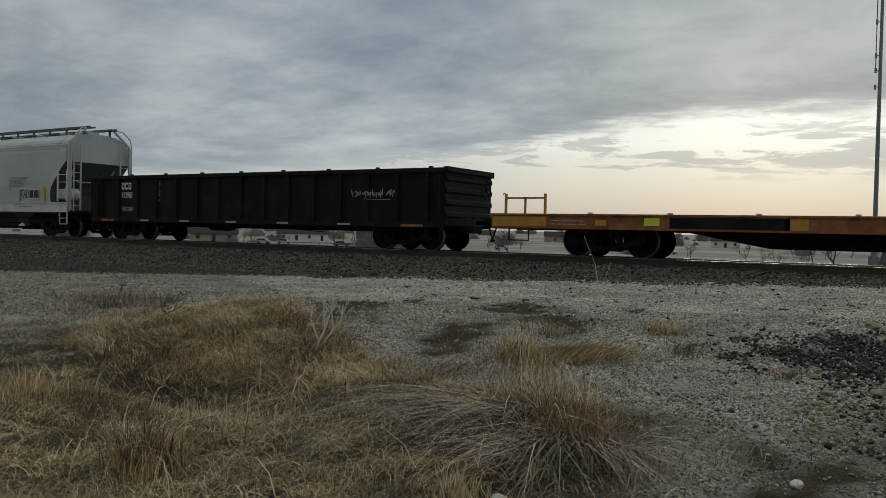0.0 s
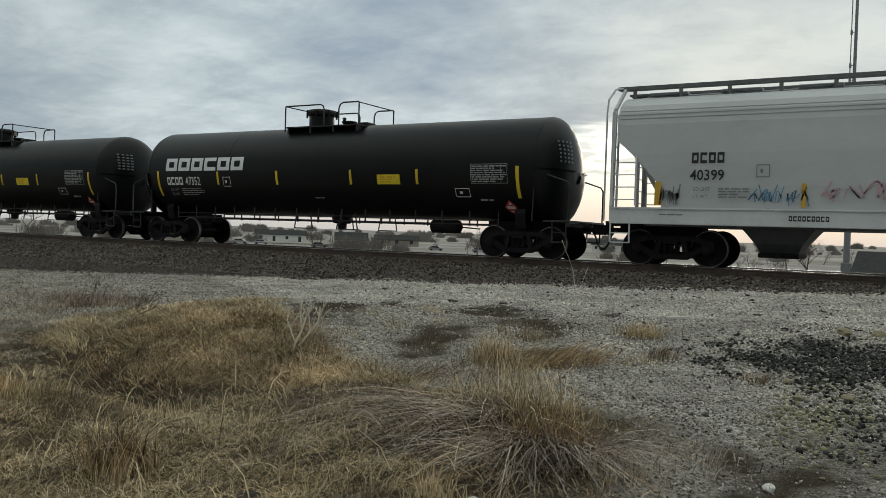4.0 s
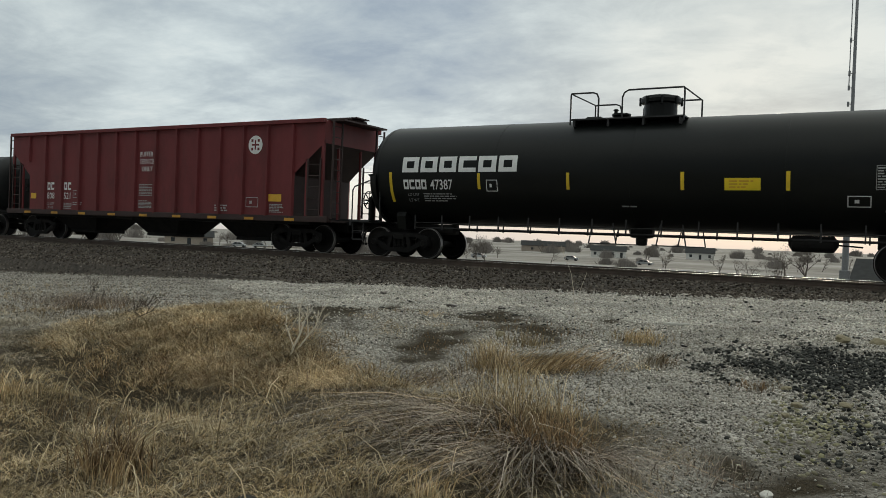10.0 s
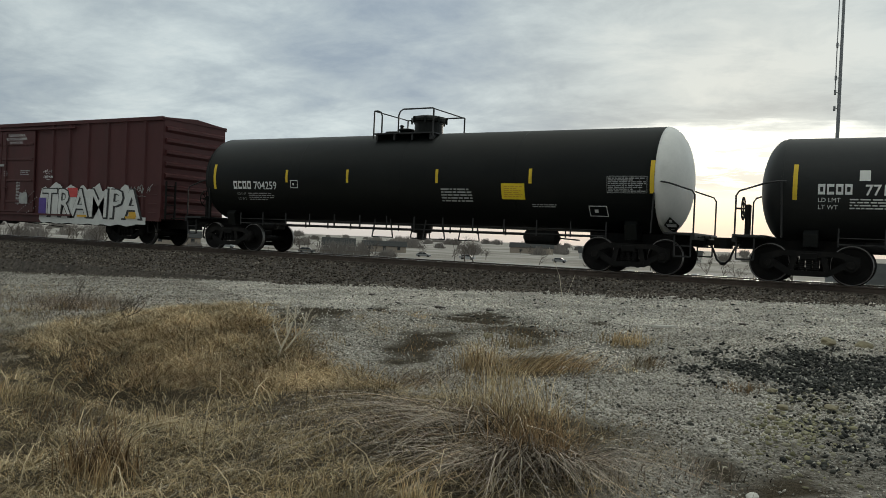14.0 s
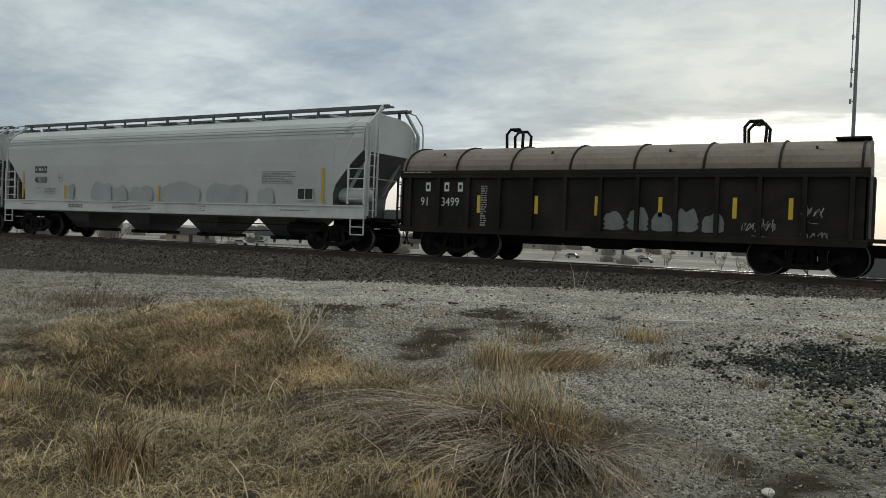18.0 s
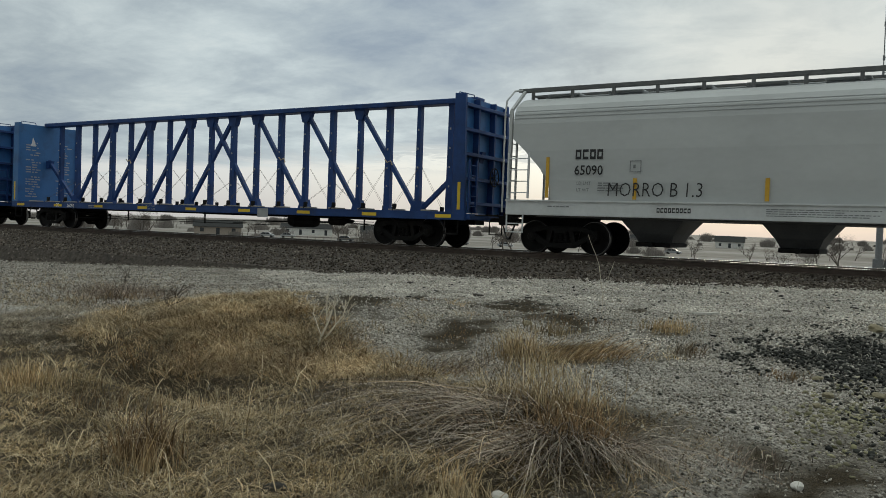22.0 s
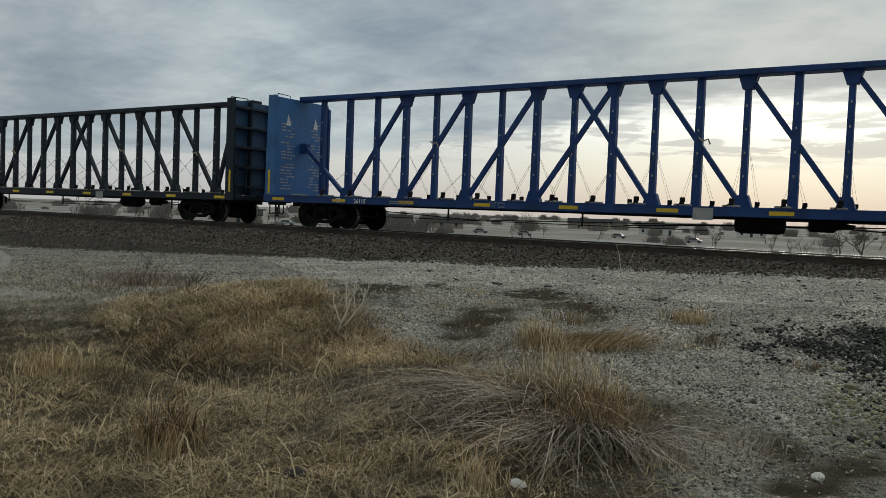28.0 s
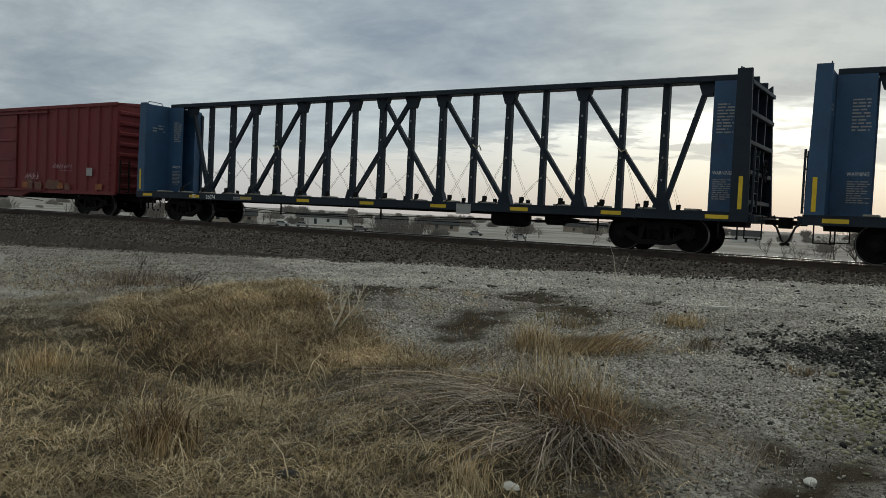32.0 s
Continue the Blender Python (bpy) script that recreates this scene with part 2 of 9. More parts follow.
RUST = (0.13, 0.075, 0.045)
DUST = (0.16, 0.14, 0.115)
M = {
    "rail_steel": material("rail_steel", (0.10, 0.075, 0.06), 0.6, 0.4, 0.4, 6, 80, 0.3, dirt=(0.07, 0.055, 0.045)),
    "rail_top": material("rail_top", (0.55, 0.55, 0.56), 0.25, 1.0, 0.15, 10, 120, 0.05),
    "tie": material("tie", (0.055, 0.045, 0.038), 0.9, 0, 0.4, 5, 60, 0.6, stretch=(6, 1, 6), object_vary=0.3),
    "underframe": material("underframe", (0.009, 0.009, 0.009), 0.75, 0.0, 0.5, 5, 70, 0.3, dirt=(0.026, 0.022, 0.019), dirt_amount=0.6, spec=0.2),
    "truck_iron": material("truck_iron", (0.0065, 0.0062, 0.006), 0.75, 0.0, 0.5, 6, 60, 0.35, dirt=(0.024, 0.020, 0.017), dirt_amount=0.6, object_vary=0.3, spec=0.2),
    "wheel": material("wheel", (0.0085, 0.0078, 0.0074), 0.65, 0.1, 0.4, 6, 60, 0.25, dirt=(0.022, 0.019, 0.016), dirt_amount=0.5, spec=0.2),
    "wheel_rim": material("wheel_rim", (0.26, 0.25, 0.245), 0.45, 1.0, 0.2, 10, 90, 0.05),
    "tank_black": material("tank_black", (0.0048, 0.0060, 0.0058), 0.40, 0.0, 0.25, 0.9, 9, 0.02, dirt=(0.013, 0.014, 0.013), dirt_amount=0.35, dirt_scale=0.7, stretch=(0.5, 1, 1), spec=0.22),
    "tank_black_dull": material("tank_black_dull", (0.0052, 0.0066, 0.0063), 0.46, 0.0, 0.3, 0.9, 9, 0.02, dirt=(0.013, 0.014, 0.0128), dirt_amount=0.45, dirt_scale=0.8, stretch=(0.5, 1, 1), spec=0.22),
    "tank_grey": material("tank_grey", (0.013, 0.0145, 0.015), 0.5, 0.0, 0.3, 0.9, 9, 0.02, dirt=(0.024, 0.025, 0.024), dirt_amount=0.5, dirt_scale=0.8, stretch=(0.5, 1, 1), spec=0.3),
    "tank_white": material("tank_white", (0.72, 0.72, 0.70), 0.45, 0, 0.08, 1.5, 14, 0.02, dirt=(0.35, 0.33, 0.30), dirt_amount=0.35, dirt_scale=0.9),
    "black_paint": material("black_paint", (0.014, 0.014, 0.015), 0.5, 0, 0.3, 6, 50, 0.1),
    "hopper_grey": material("hopper_grey", (0.50, 0.52, 0.52), 0.48, 0, 0.08, 0.8, 9, 0.02, dirt=(0.33, 0.34, 0.34), dirt_amount=0.4, dirt_scale=0.5, stretch=(0.5, 1, 1)),
    "hopper_pale": material("hopper_pale", (0.62, 0.64, 0.64), 0.5, 0, 0.1, 1.2, 12, 0.02, dirt=(0.38, 0.38, 0.37), dirt_amount=0.5, dirt_scale=0.8),
    "patch_grey": material("patch_grey", (0.36, 0.38, 0.39), 0.55, 0, 0.12, 1.5, 12, 0.02),
    "patch_pale": material("patch_pale", (0.43, 0.45, 0.455), 0.55, 0, 0.12, 1.5, 12, 0.02),
    # darkened grey: shade under the hopper put into the colour of underside and bays
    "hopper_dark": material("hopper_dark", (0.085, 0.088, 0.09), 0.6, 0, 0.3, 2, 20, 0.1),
    "red_hopper": material("red_hopper", (0.150, 0.030, 0.033), 0.55, 0, 0.15, 0.9, 10, 0.03, dirt=(0.085, 0.024, 0.024), dirt_amount=0.6, dirt_scale=0.8, stretch=(1, 1, 0.4), spec=0.3),
    # darkened copy of red_hopper: shade put into the underside, slopes, sill and fittings
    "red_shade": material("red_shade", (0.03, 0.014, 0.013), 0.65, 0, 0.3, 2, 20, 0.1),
    "maroon_box": material("maroon_box", (0.075, 0.024, 0.025), 0.55, 0, 0.15, 0.9, 10, 0.03, dirt=(0.050, 0.022, 0.021), dirt_amount=0.6, dirt_scale=0.7, stretch=(1, 1, 0.35), spec=0.3),
    "red_box": material("red_box", (0.175, 0.030, 0.034), 0.55, 0, 0.18, 0.9, 10, 0.03, dirt=(0.10, 0.027, 0.027), dirt_amount=0.6, dirt_scale=0.7, stretch=(1, 1, 0.35), spec=0.3),
    "gondola_black": material("gondola_black", (0.0062, 0.0074, 0.0070), 0.65, 0, 0.35, 1.2, 12, 0.08, dirt=(0.022, 0.018, 0.016), dirt_amount=0.5, dirt_scale=1.2, spec=0.2),
    "coil_brown": material("coil_brown", (0.013, 0.0105, 0.0092), 0.7, 0, 0.5, 1.2, 12, 0.1, dirt=(0.040, 0.030, 0.023), dirt_amount=0.6, dirt_scale=1.1, spec=0.3),
    "coil_hood": material("coil_hood", (0.20, 0.165, 0.135), 0.65, 0.0, 0.35, 1.0, 10, 0.05, dirt=(0.10, 0.06, 0.042), dirt_amount=0.8, dirt_scale=1.0),
    "rust_scuff": material("rust_scuff", (0.16, 0.085, 0.06), 0.8, 0, 0.5, 6, 40, 0.1, dirt=(0.12, 0.028, 0.03), dirt_amount=0.9, dirt_scale=6.0),
    "flat_orange": material("flat_orange", (0.30, 0.105, 0.03), 0.65, 0, 0.45, 2.5, 16, 0.1, dirt=(0.085, 0.036, 0.022), dirt_amount=0.85, dirt_scale=1.4),
    "flat_yellow": material("flat_yellow", (0.50, 0.26, 0.03), 0.6, 0, 0.25, 2, 14, 0.08, dirt=(0.22, 0.10, 0.03), dirt_amount=0.6, dirt_scale=1.6),
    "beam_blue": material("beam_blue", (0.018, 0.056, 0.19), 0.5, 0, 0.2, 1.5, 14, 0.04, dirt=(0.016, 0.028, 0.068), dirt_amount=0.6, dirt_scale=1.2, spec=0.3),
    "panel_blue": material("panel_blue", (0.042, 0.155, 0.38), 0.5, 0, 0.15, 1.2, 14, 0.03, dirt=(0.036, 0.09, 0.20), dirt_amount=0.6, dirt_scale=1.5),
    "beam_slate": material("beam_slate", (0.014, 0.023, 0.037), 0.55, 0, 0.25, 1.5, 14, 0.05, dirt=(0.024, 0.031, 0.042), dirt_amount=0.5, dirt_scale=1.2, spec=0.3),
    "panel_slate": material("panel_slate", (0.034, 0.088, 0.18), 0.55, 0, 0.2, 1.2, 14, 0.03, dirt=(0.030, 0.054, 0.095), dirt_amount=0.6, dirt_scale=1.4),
    "deck_wood": material("deck_wood", (0.30, 0.28, 0.24), 0.8, 0, 0.3, 4, 40, 0.2, object_vary=0.2),
    "stripe_yellow": material("stripe_yellow", (0.72, 0.50, 0.025), 0.45, 0, 0.12, 6, 60, 0.02, object_vary=0.1),
    "stripe_amber": material("stripe_amber", (0.62, 0.36, 0.03), 0.5, 0, 0.15, 6, 60, 0.02, object_vary=0.1),
    "letter_white": material("letter_white", (0.72, 0.73, 0.73), 0.5, 0, 0.12, 4, 40, 0.0),
    "letter_dim": material("letter_dim", (0.34, 0.35, 0.35), 0.55, 0, 0.2, 4, 40, 0.0),
    "letter_yellow": material("letter_yellow", (0.62, 0.45, 0.04), 0.5, 0, 0.15, 4, 40, 0.0),
    "letter_black": material("letter_black", (0.02, 0.02, 0.022), 0.5, 0, 0.2, 4, 40, 0.0),
    "letter_grey": material("letter_grey", (0.19, 0.20, 0.205), 0.55, 0, 0.2, 4, 40, 0.0),
    "sign_yellow": material("sign_yellow", (0.78, 0.58, 0.02), 0.45, 0, 0.06, 4, 40, 0.0),
    "sign_lime": material("sign_lime", (0.62, 0.74, 0.05), 0.45, 0, 0.06, 4, 40, 0.0),
    "sign_white": material("sign_white", (0.74, 0.75, 0.72), 0.45, 0, 0.06, 4, 40, 0.0),
    "sign_red": material("sign_red", (0.55, 0.06, 0.06), 0.5, 0, 0.1, 4, 40, 0.0),
    "tag_pink": material("tag_pink", (0.50, 0.33, 0.37), 0.6, 0, 0.15, 4, 30, 0.0),
    "tag_blue": material("tag_blue", (0.10, 0.26, 0.42), 0.6, 0, 0.2, 4, 30, 0.0),
    "tag_pale": material("tag_pale", (0.20, 0.19, 0.30), 0.6, 0, 0.3, 4, 30, 0.0),
    "tag_white": material("tag_white", (0.60, 0.61, 0.60), 0.55, 0, 0.1, 4, 30, 0.0),
    "strap": material("strap", (0.10, 0.088, 0.07), 0.8, 0, 0.3, 6, 50, 0.0),
    "tag_violet": material("tag_violet", (0.085, 0.05, 0.26), 0.6, 0, 0.2, 4, 30, 0.0),
    "plank_tan": material("plank_tan", (0.42, 0.36, 0.25), 0.8, 0, 0.25, 6, 50, 0.1),
    "hose": material("hose", (0.012, 0.012, 0.012), 0.6, 0, 0.2, 10, 80, 0.05),
    "tower_steel": material("tower_steel", (0.22, 0.23, 0.24), 0.5, 0.6, 0.2, 6, 60, 0.1),
    "shed_dark": material("shed_dark", (0.05, 0.048, 0.045), 0.85, 0, 0.25, 2, 20, 0.1),
    "galv_dark": material("galv_dark", (0.13, 0.135, 0.135), 0.6, 0.3, 0.25, 3, 30, 0.1),
    "roof_grey": material("roof_grey", (0.055, 0.056, 0.056), 0.9, 0, 0.2, 2, 20, 0.1, spec=0.05),
    "house_white": material("house_white", (0.68, 0.67, 0.64), 0.7, 0, 0.1, 2, 20, 0.1),
    "house_tan": material("house_tan", (0.34, 0.29, 0.24), 0.8, 0, 0.15, 2, 20, 0.1),
    "window_dark": material("window_dark", (0.04, 0.045, 0.05), 0.15, 0, 0.2, 2, 20, 0.0),
    "bark": material("bark", (0.12, 0.10, 0.086), 0.9, 0, 0.35, 6, 50, 0.5),
    "post_wood": material("post_wood", (0.16, 0.14, 0.12), 0.9, 0, 0.3, 8, 60, 0.4),
    "car_paint": material("car_paint", (0.30, 0.31, 0.32), 0.35, 0.3, 0.1, 2, 20, 0.0, object_vary=0.7),
}


# ---- building helpers ----
def part(name, bm, mat, parent=None, label="", smooth=False):
    """Links a bmesh as one mesh object under a thing or part."""
    me = bpy.data.meshes.new(name)
    bmesh.ops.recalc_face_normals(bm, faces=bm.faces)
    bm.to_mesh(me)
    bm.free()
    me.materials.append(M[mat] if isinstance(mat, str) else mat)
    if smooth:
        me.shade_smooth()
    return reuse(name, me, parent, label)


def pieces(name, bm, mat, parent, label=""):
    """Each separate piece of a bmesh as a part of its own."""
    todo = set(bm.verts)
    while todo:
        seed = todo.pop()
        group, queue = [seed], [seed]
        while queue:
            for e in queue.pop().link_edges:
                for v in e.verts:
                    if v in todo:
                        todo.discard(v)
                        group.append(v)
                        queue.append(v)
        order = {v: k for k, v in enumerate(group)}
        me = bpy.data.meshes.new(name)
        me.from_pydata([v.co[:] for v in group], [], [[order[v] for v in f.verts] for f in {f for v in group for f in v.link_faces}])
        me.materials.append(M[mat] if isinstance(mat, str) else mat)
        reuse(name, me, parent, label)
    bm.free()


def reuse(name, me, parent=None, label="", at=None):
    """A further object on a mesh that exists already."""
    ob = new(name, me)
    if parent is not None:
        ob.parent = parent
    if at is not None:
        ob.matrix_basis = at
    if label:
        tagged(ob, label)
    return ob


def box(bm, x0, x1, y0, y1, z0, z1, bevel=0.0):
    r = bmesh.ops.create_cube(bm, size=1.0, matrix=Matrix.LocRotScale(((x0 + x1) / 2, (y0 + y1) / 2, (z0 + z1) / 2), None, (abs(x1 - x0), abs(y1 - y0), abs(z1 - z0))))
    if bevel:
        es = list({e for v in r["verts"] for e in v.link_edges})
        bmesh.ops.bevel(bm, geom=es, offset=bevel, segments=1, affect="EDGES")
    return bm


def bar(bm, p, q, w, h=None, n=4):
    """A straight round (n > 4) or square bar from p to q."""
    p, q = Vector(p), Vector(q)
    d = q - p
    m = Matrix.Translation((p + q) / 2) @ d.to_track_quat("Z", "X").to_matrix().to_4x4()
    if n == 4:
        m = m @ Matrix.Diagonal((w, h or w, d.length, 1))
        bmesh.ops.create_cube(bm, size=1.0, matrix=m)
    else:
        bmesh.ops.create_cone(bm, cap_ends=True, segments=n, radius1=w / 2, radius2=w / 2, depth=d.length, matrix=m)
    return bm


def tube(bm, pts, r, n=6, closed=False):
    """A bent round bar along pts."""
    pts = [Vector(p) for p in pts]
    rings, side = [], None
    k = len(pts)
    for i, p in enumerate(pts):
        a = pts[i - 1] if (i or closed) else p
        b = pts[(i + 1) % k] if (i < k - 1 or closed) else p
        d = (b - a).normalized()
        if side is None:
            side = d.orthogonal().normalized()
        side = (side - d * side.dot(d)).normalized()
        o = d.cross(side)
        rings.append([bm.verts.new(p + (side * math.cos(2 * math.pi * j / n) + o * math.sin(2 * math.pi * j / n)) * r) for j in range(n)])
    for i in range(k if closed else k - 1):
        for j in range(n):
            bm.faces.new((rings[i][j], rings[i][(j + 1) % n], rings[(i + 1) % k][(j + 1) % n], rings[(i + 1) % k][j]))
    if not closed:
        bm.faces.new(rings[0][::-1])
        bm.faces.new(rings[-1])
    return bm


def lathe(bm, profile, n=32, axis="x", at=(0, 0, 0), caps=True):
    """Turns (along, radius) pairs round an axis."""
    at = Vector(at)
    rings = []
    for s, r in profile:
        ring = []
        for j in range(n):
            c, d = r * math.cos(2 * math.pi * j / n), r * math.sin(2 * math.pi * j / n)
            ring.append(bm.verts.new(at + Vector({"x": (s, c, d), "y": (c, s, d), "z": (c, d, s)}[axis])))
        rings.append(ring)
    for a, b in zip(rings, rings[1:]):
        for j in range(n):
            bm.faces.new((a[j], a[(j + 1) % n], b[(j + 1) % n], b[j]))
    if caps:
        bm.faces.new(rings[0][::-1])
        bm.faces.new(rings[-1])
    return bm


def prism(bm, poly, a, b, plane="xz"):
    """Extrudes a polygon: plane xz goes from y = a to b, yz from x = a to b, xy from z = a to b."""
    def spot(u, v, w):
        return {"xz": (u, w, v), "yz": (w, u, v), "xy": (u, v, w)}[plane]
    lo = [bm.verts.new(spot(u, v, a)) for u, v in poly]
    hi = [bm.verts.new(spot(u, v, b)) for u, v in poly]
    bm.faces.new(lo)
    bm.faces.new(hi[::-1])
    for i in range(len(poly)):
        j = (i + 1) % len(poly)
        bm.faces.new((lo[i], lo[j], hi[j], hi[i]))
    return bm


def B():
    return bmesh.new()


def thing(name, label, category, group="", kind="", at=None):
    ob = new(name)
    if at is not None:
        ob.matrix_basis = at
    ob.empty_display_size = 0.3
    return tagged(ob, label, category, group, kind)


def smoothstep(a, b, x):
    t = np.clip((np.asarray(x, float) - a) / (b - a), 0, 1)
    return t * t * (3 - 2 * t)


# ---- ground ----
def hill(x, y, cx, cy, rx, ry, turn=0.0):
    c, s = math.cos(turn), math.sin(turn)
    u, v = ((x - cx) * c + (y - cy) * s) / rx, (-(x - cx) * s + (y - cy) * c) / ry
    return np.exp(-(u * u + v * v))


def ditch(x, y):
    """The narrow hollow before the mound."""
    return hill(x, y, -6.7, 5.25, 1.6, 0.32, -0.2)


def height(x, y):
    """Ground level: trackside fill that falls to the left, a mound and ditch by the camera, lower fields behind."""
    x, y = np.asarray(x, float), np.asarray(y, float)
    fill = np.clip(-0.24 + 0.034 * np.minimum(x, 0), -1.25, -0.2) + 0.004 * np.clip(x, 0, 40) * -1
    w = smoothstep(2.0, 16.0, y)
    z = -0.98 * (1 - w) + fill * w
    z = z + 0.40 * hill(x, y, -7.6, 8.2, 3.0, 1.6, 0.7) - 0.30 * ditch(x, y) + 0.14 * hill(x, y, -2.6, 5.9, 1.6, 0.9)
    z = z + 0.10 * hill(x, y, -0.6, 10.5, 2.2, 1.8)
    back = smoothstep(25.0, 42.0, y)
    far = -3.0 - 1.8 * smoothstep(60, 220, y) + 2.6 * smoothstep(250, 900, y) + 3.0 * smoothstep(900, 2400, y) + 0.0 * x
    z = z * (1 - back) + far * back
    return z


def fast_mesh(name, verts, faces, mat, parent=None, smooth=False):
    """A mesh from arrays: verts (n, 3), faces (m, 3) or (m, 4)."""
    me = bpy.data.meshes.new(name)
    verts, faces = np.asarray(verts, np.float32), np.asarray(faces, np.int32)
    k = faces.shape[1]
    me.vertices.add(len(verts))
    me.vertices.foreach_set("co", verts.ravel())
    me.loops.add(faces.size)
    me.loops.foreach_set("vertex_index", faces.ravel())
    me.polygons.add(len(faces))
    me.polygons.foreach_set("loop_start", np.arange(0, faces.size, k, dtype=np.int32))
    me.update(calc_edges=True)
    me.materials.append(M[mat] if isinstance(mat, str) else mat)
    if smooth:
        me.shade_smooth()
    ob = new(name, me)
    ob.parent = parent
    return ob


rng = np.random.default_rng(7)


def wobble(x, y, s, seed=0.0):
    """Cheap smooth unevenness for borders of patches, about -1 to 1."""
    x, y = x * s + seed, y * s - seed * 1.7
    return (np.sin(1.7 * x + 0.9 * y + 2 * np.sin(0.8 * y + seed)) + np.sin(-1.1 * x + 2.1 * y + 1.5 * np.sin(1.3 * x)) + 0.6 * np.sin(3.7 * x + 2.9 * y) + 0.5 * np.sin(5.3 * y - 4.1 * x)) / 3.1


def blob(x, y, cx, cy, rx, ry, turn=0.0, rag=0.35, s=2.0):
    c, q = math.cos(turn), math.sin(turn)
    u, v = ((x - cx) * c + (y - cy) * q) / rx, (-(x - cx) * q + (y - cy) * c) / ry
    return np.clip(1.6 - 1.6 * np.sqrt(u * u + v * v) + rag * wobble(x, y, s, cx), 0, 1)


def grass_zone(x, y):
    """Where straw covers the soil: the left part up to a ragged edge, and clumps on the gravel."""
    edge = np.interp(y, [0, 3, 5, 6, 7.0, 7.6, 8.5, 9.5, 11, 14, 17, 20], [-0.6, -0.9, -1.5, -2.6, -4.8, -6.4, -7.5, -8.5, -10.4, -15, -22, -40])
    left = np.clip((edge - x) / 0.8 + 0.5 + 0.5 * wobble(x, y, 1.6, 3.0), 0, 1)
    crest = np.interp(x, [-60, -14, -11, -9.6, -8.6, -7.6, -6, -4], [6.2, 6.3, 6.5, 7.0, 8.2, 9.5, 9.2, 8.4])
    soft = np.interp(x, [-12, -9], [3.2, 0.9])
    left = left * np.clip((crest - y) / soft + 0.5 + 0.6 * wobble(x, y, 1.3, 7.0), 0, 1)
    out = np.maximum(left, blob(x, y, -3.3, 8.0, 0.8, 0.55, 0.3))
    out = np.maximum(out, 0.75 * blob(x, y, -2.9, 9.9, 0.45, 0.4))
    out = np.maximum(out, blob(x, y, -2.4, 5.6, 1.5, 0.8, 0.1))
    return np.maximum(out, 0.6 * blob(x, y, -2.4, 8.5, 0.35, 0.3))


def patch_zone(x, y, c, rag=0.85, s=3.4):
    """A ragged oval: centre, and its two half axes."""
    k = c[2] * c[5] - c[3] * c[4]
    u, v = ((x - c[0]) * c[5] - (y - c[1]) * c[4]) / k, ((y - c[1]) * c[2] - (x - c[0]) * c[3]) / k
    return np.clip(2.0 - 1.8 * np.sqrt(u * u + v * v) + rag * wobble(x, y, s, c[0]), 0, 1)


# soil patches; the last but one paints the ditch's shade in soil colour
SOIL_SHADE_PATCHES = ((-7.0, 9.1, 0.18, 0.95, -0.92, 1.20), (-7.30, 10.6, -0.52, 1.82, -0.7, 1.0), (-5.00, 8.45, 0.14, 1.05, -0.42, 0.58), (-5.44, 11.0, 0.50, 0.79, -0.70, 1.35), (-4.22, 10.07, 0.33, 0.28, -0.36, 0.83), (-3.45, 8.47, 0.42, 0.22, -0.22, 0.53), (-3.81, 11.62, 0.17, 0.11, -0.14, 0.40), (-0.98, 5.68, 0.24, 0.14, -0.12, 0.45), (-0.50, 5.60, 0.26, 0.16, -0.05, 0.34), (-0.75, 5.1, 0.4, 0.25, -0.05, 0.16), (-1.21, 8.27, 0.11, 0.04, -0.06, 0.36), (-6.9, 5.28, 1.0, -0.2, 0.05, 0.16), (-13.4, 10.0, 1.3, 0.4, -0.4, 0.6))


def soil_shade_zone(x, y):
    """Bare brown soil in the stone; along the ditch, its shade painted as soil."""
    out = 0.0 * x
    for c in SOIL_SHADE_PATCHES:
        out = np.maximum(out, patch_zone(x, y, c))
    return np.maximum(out, 0.6 * patch_zone(x, y, (-0.35, 6.0, 0.62, 0.25, -0.15, 1.0)))


def dark_zone(x, y):
    return np.maximum(patch_zone(x, y, (-0.30, 9.25, 1.65, 0.15, -0.16, 1.05)), 0.4 * patch_zone(x, y, (0.1, 7.5, 0.75, 0.12, -0.07, 1.5)))


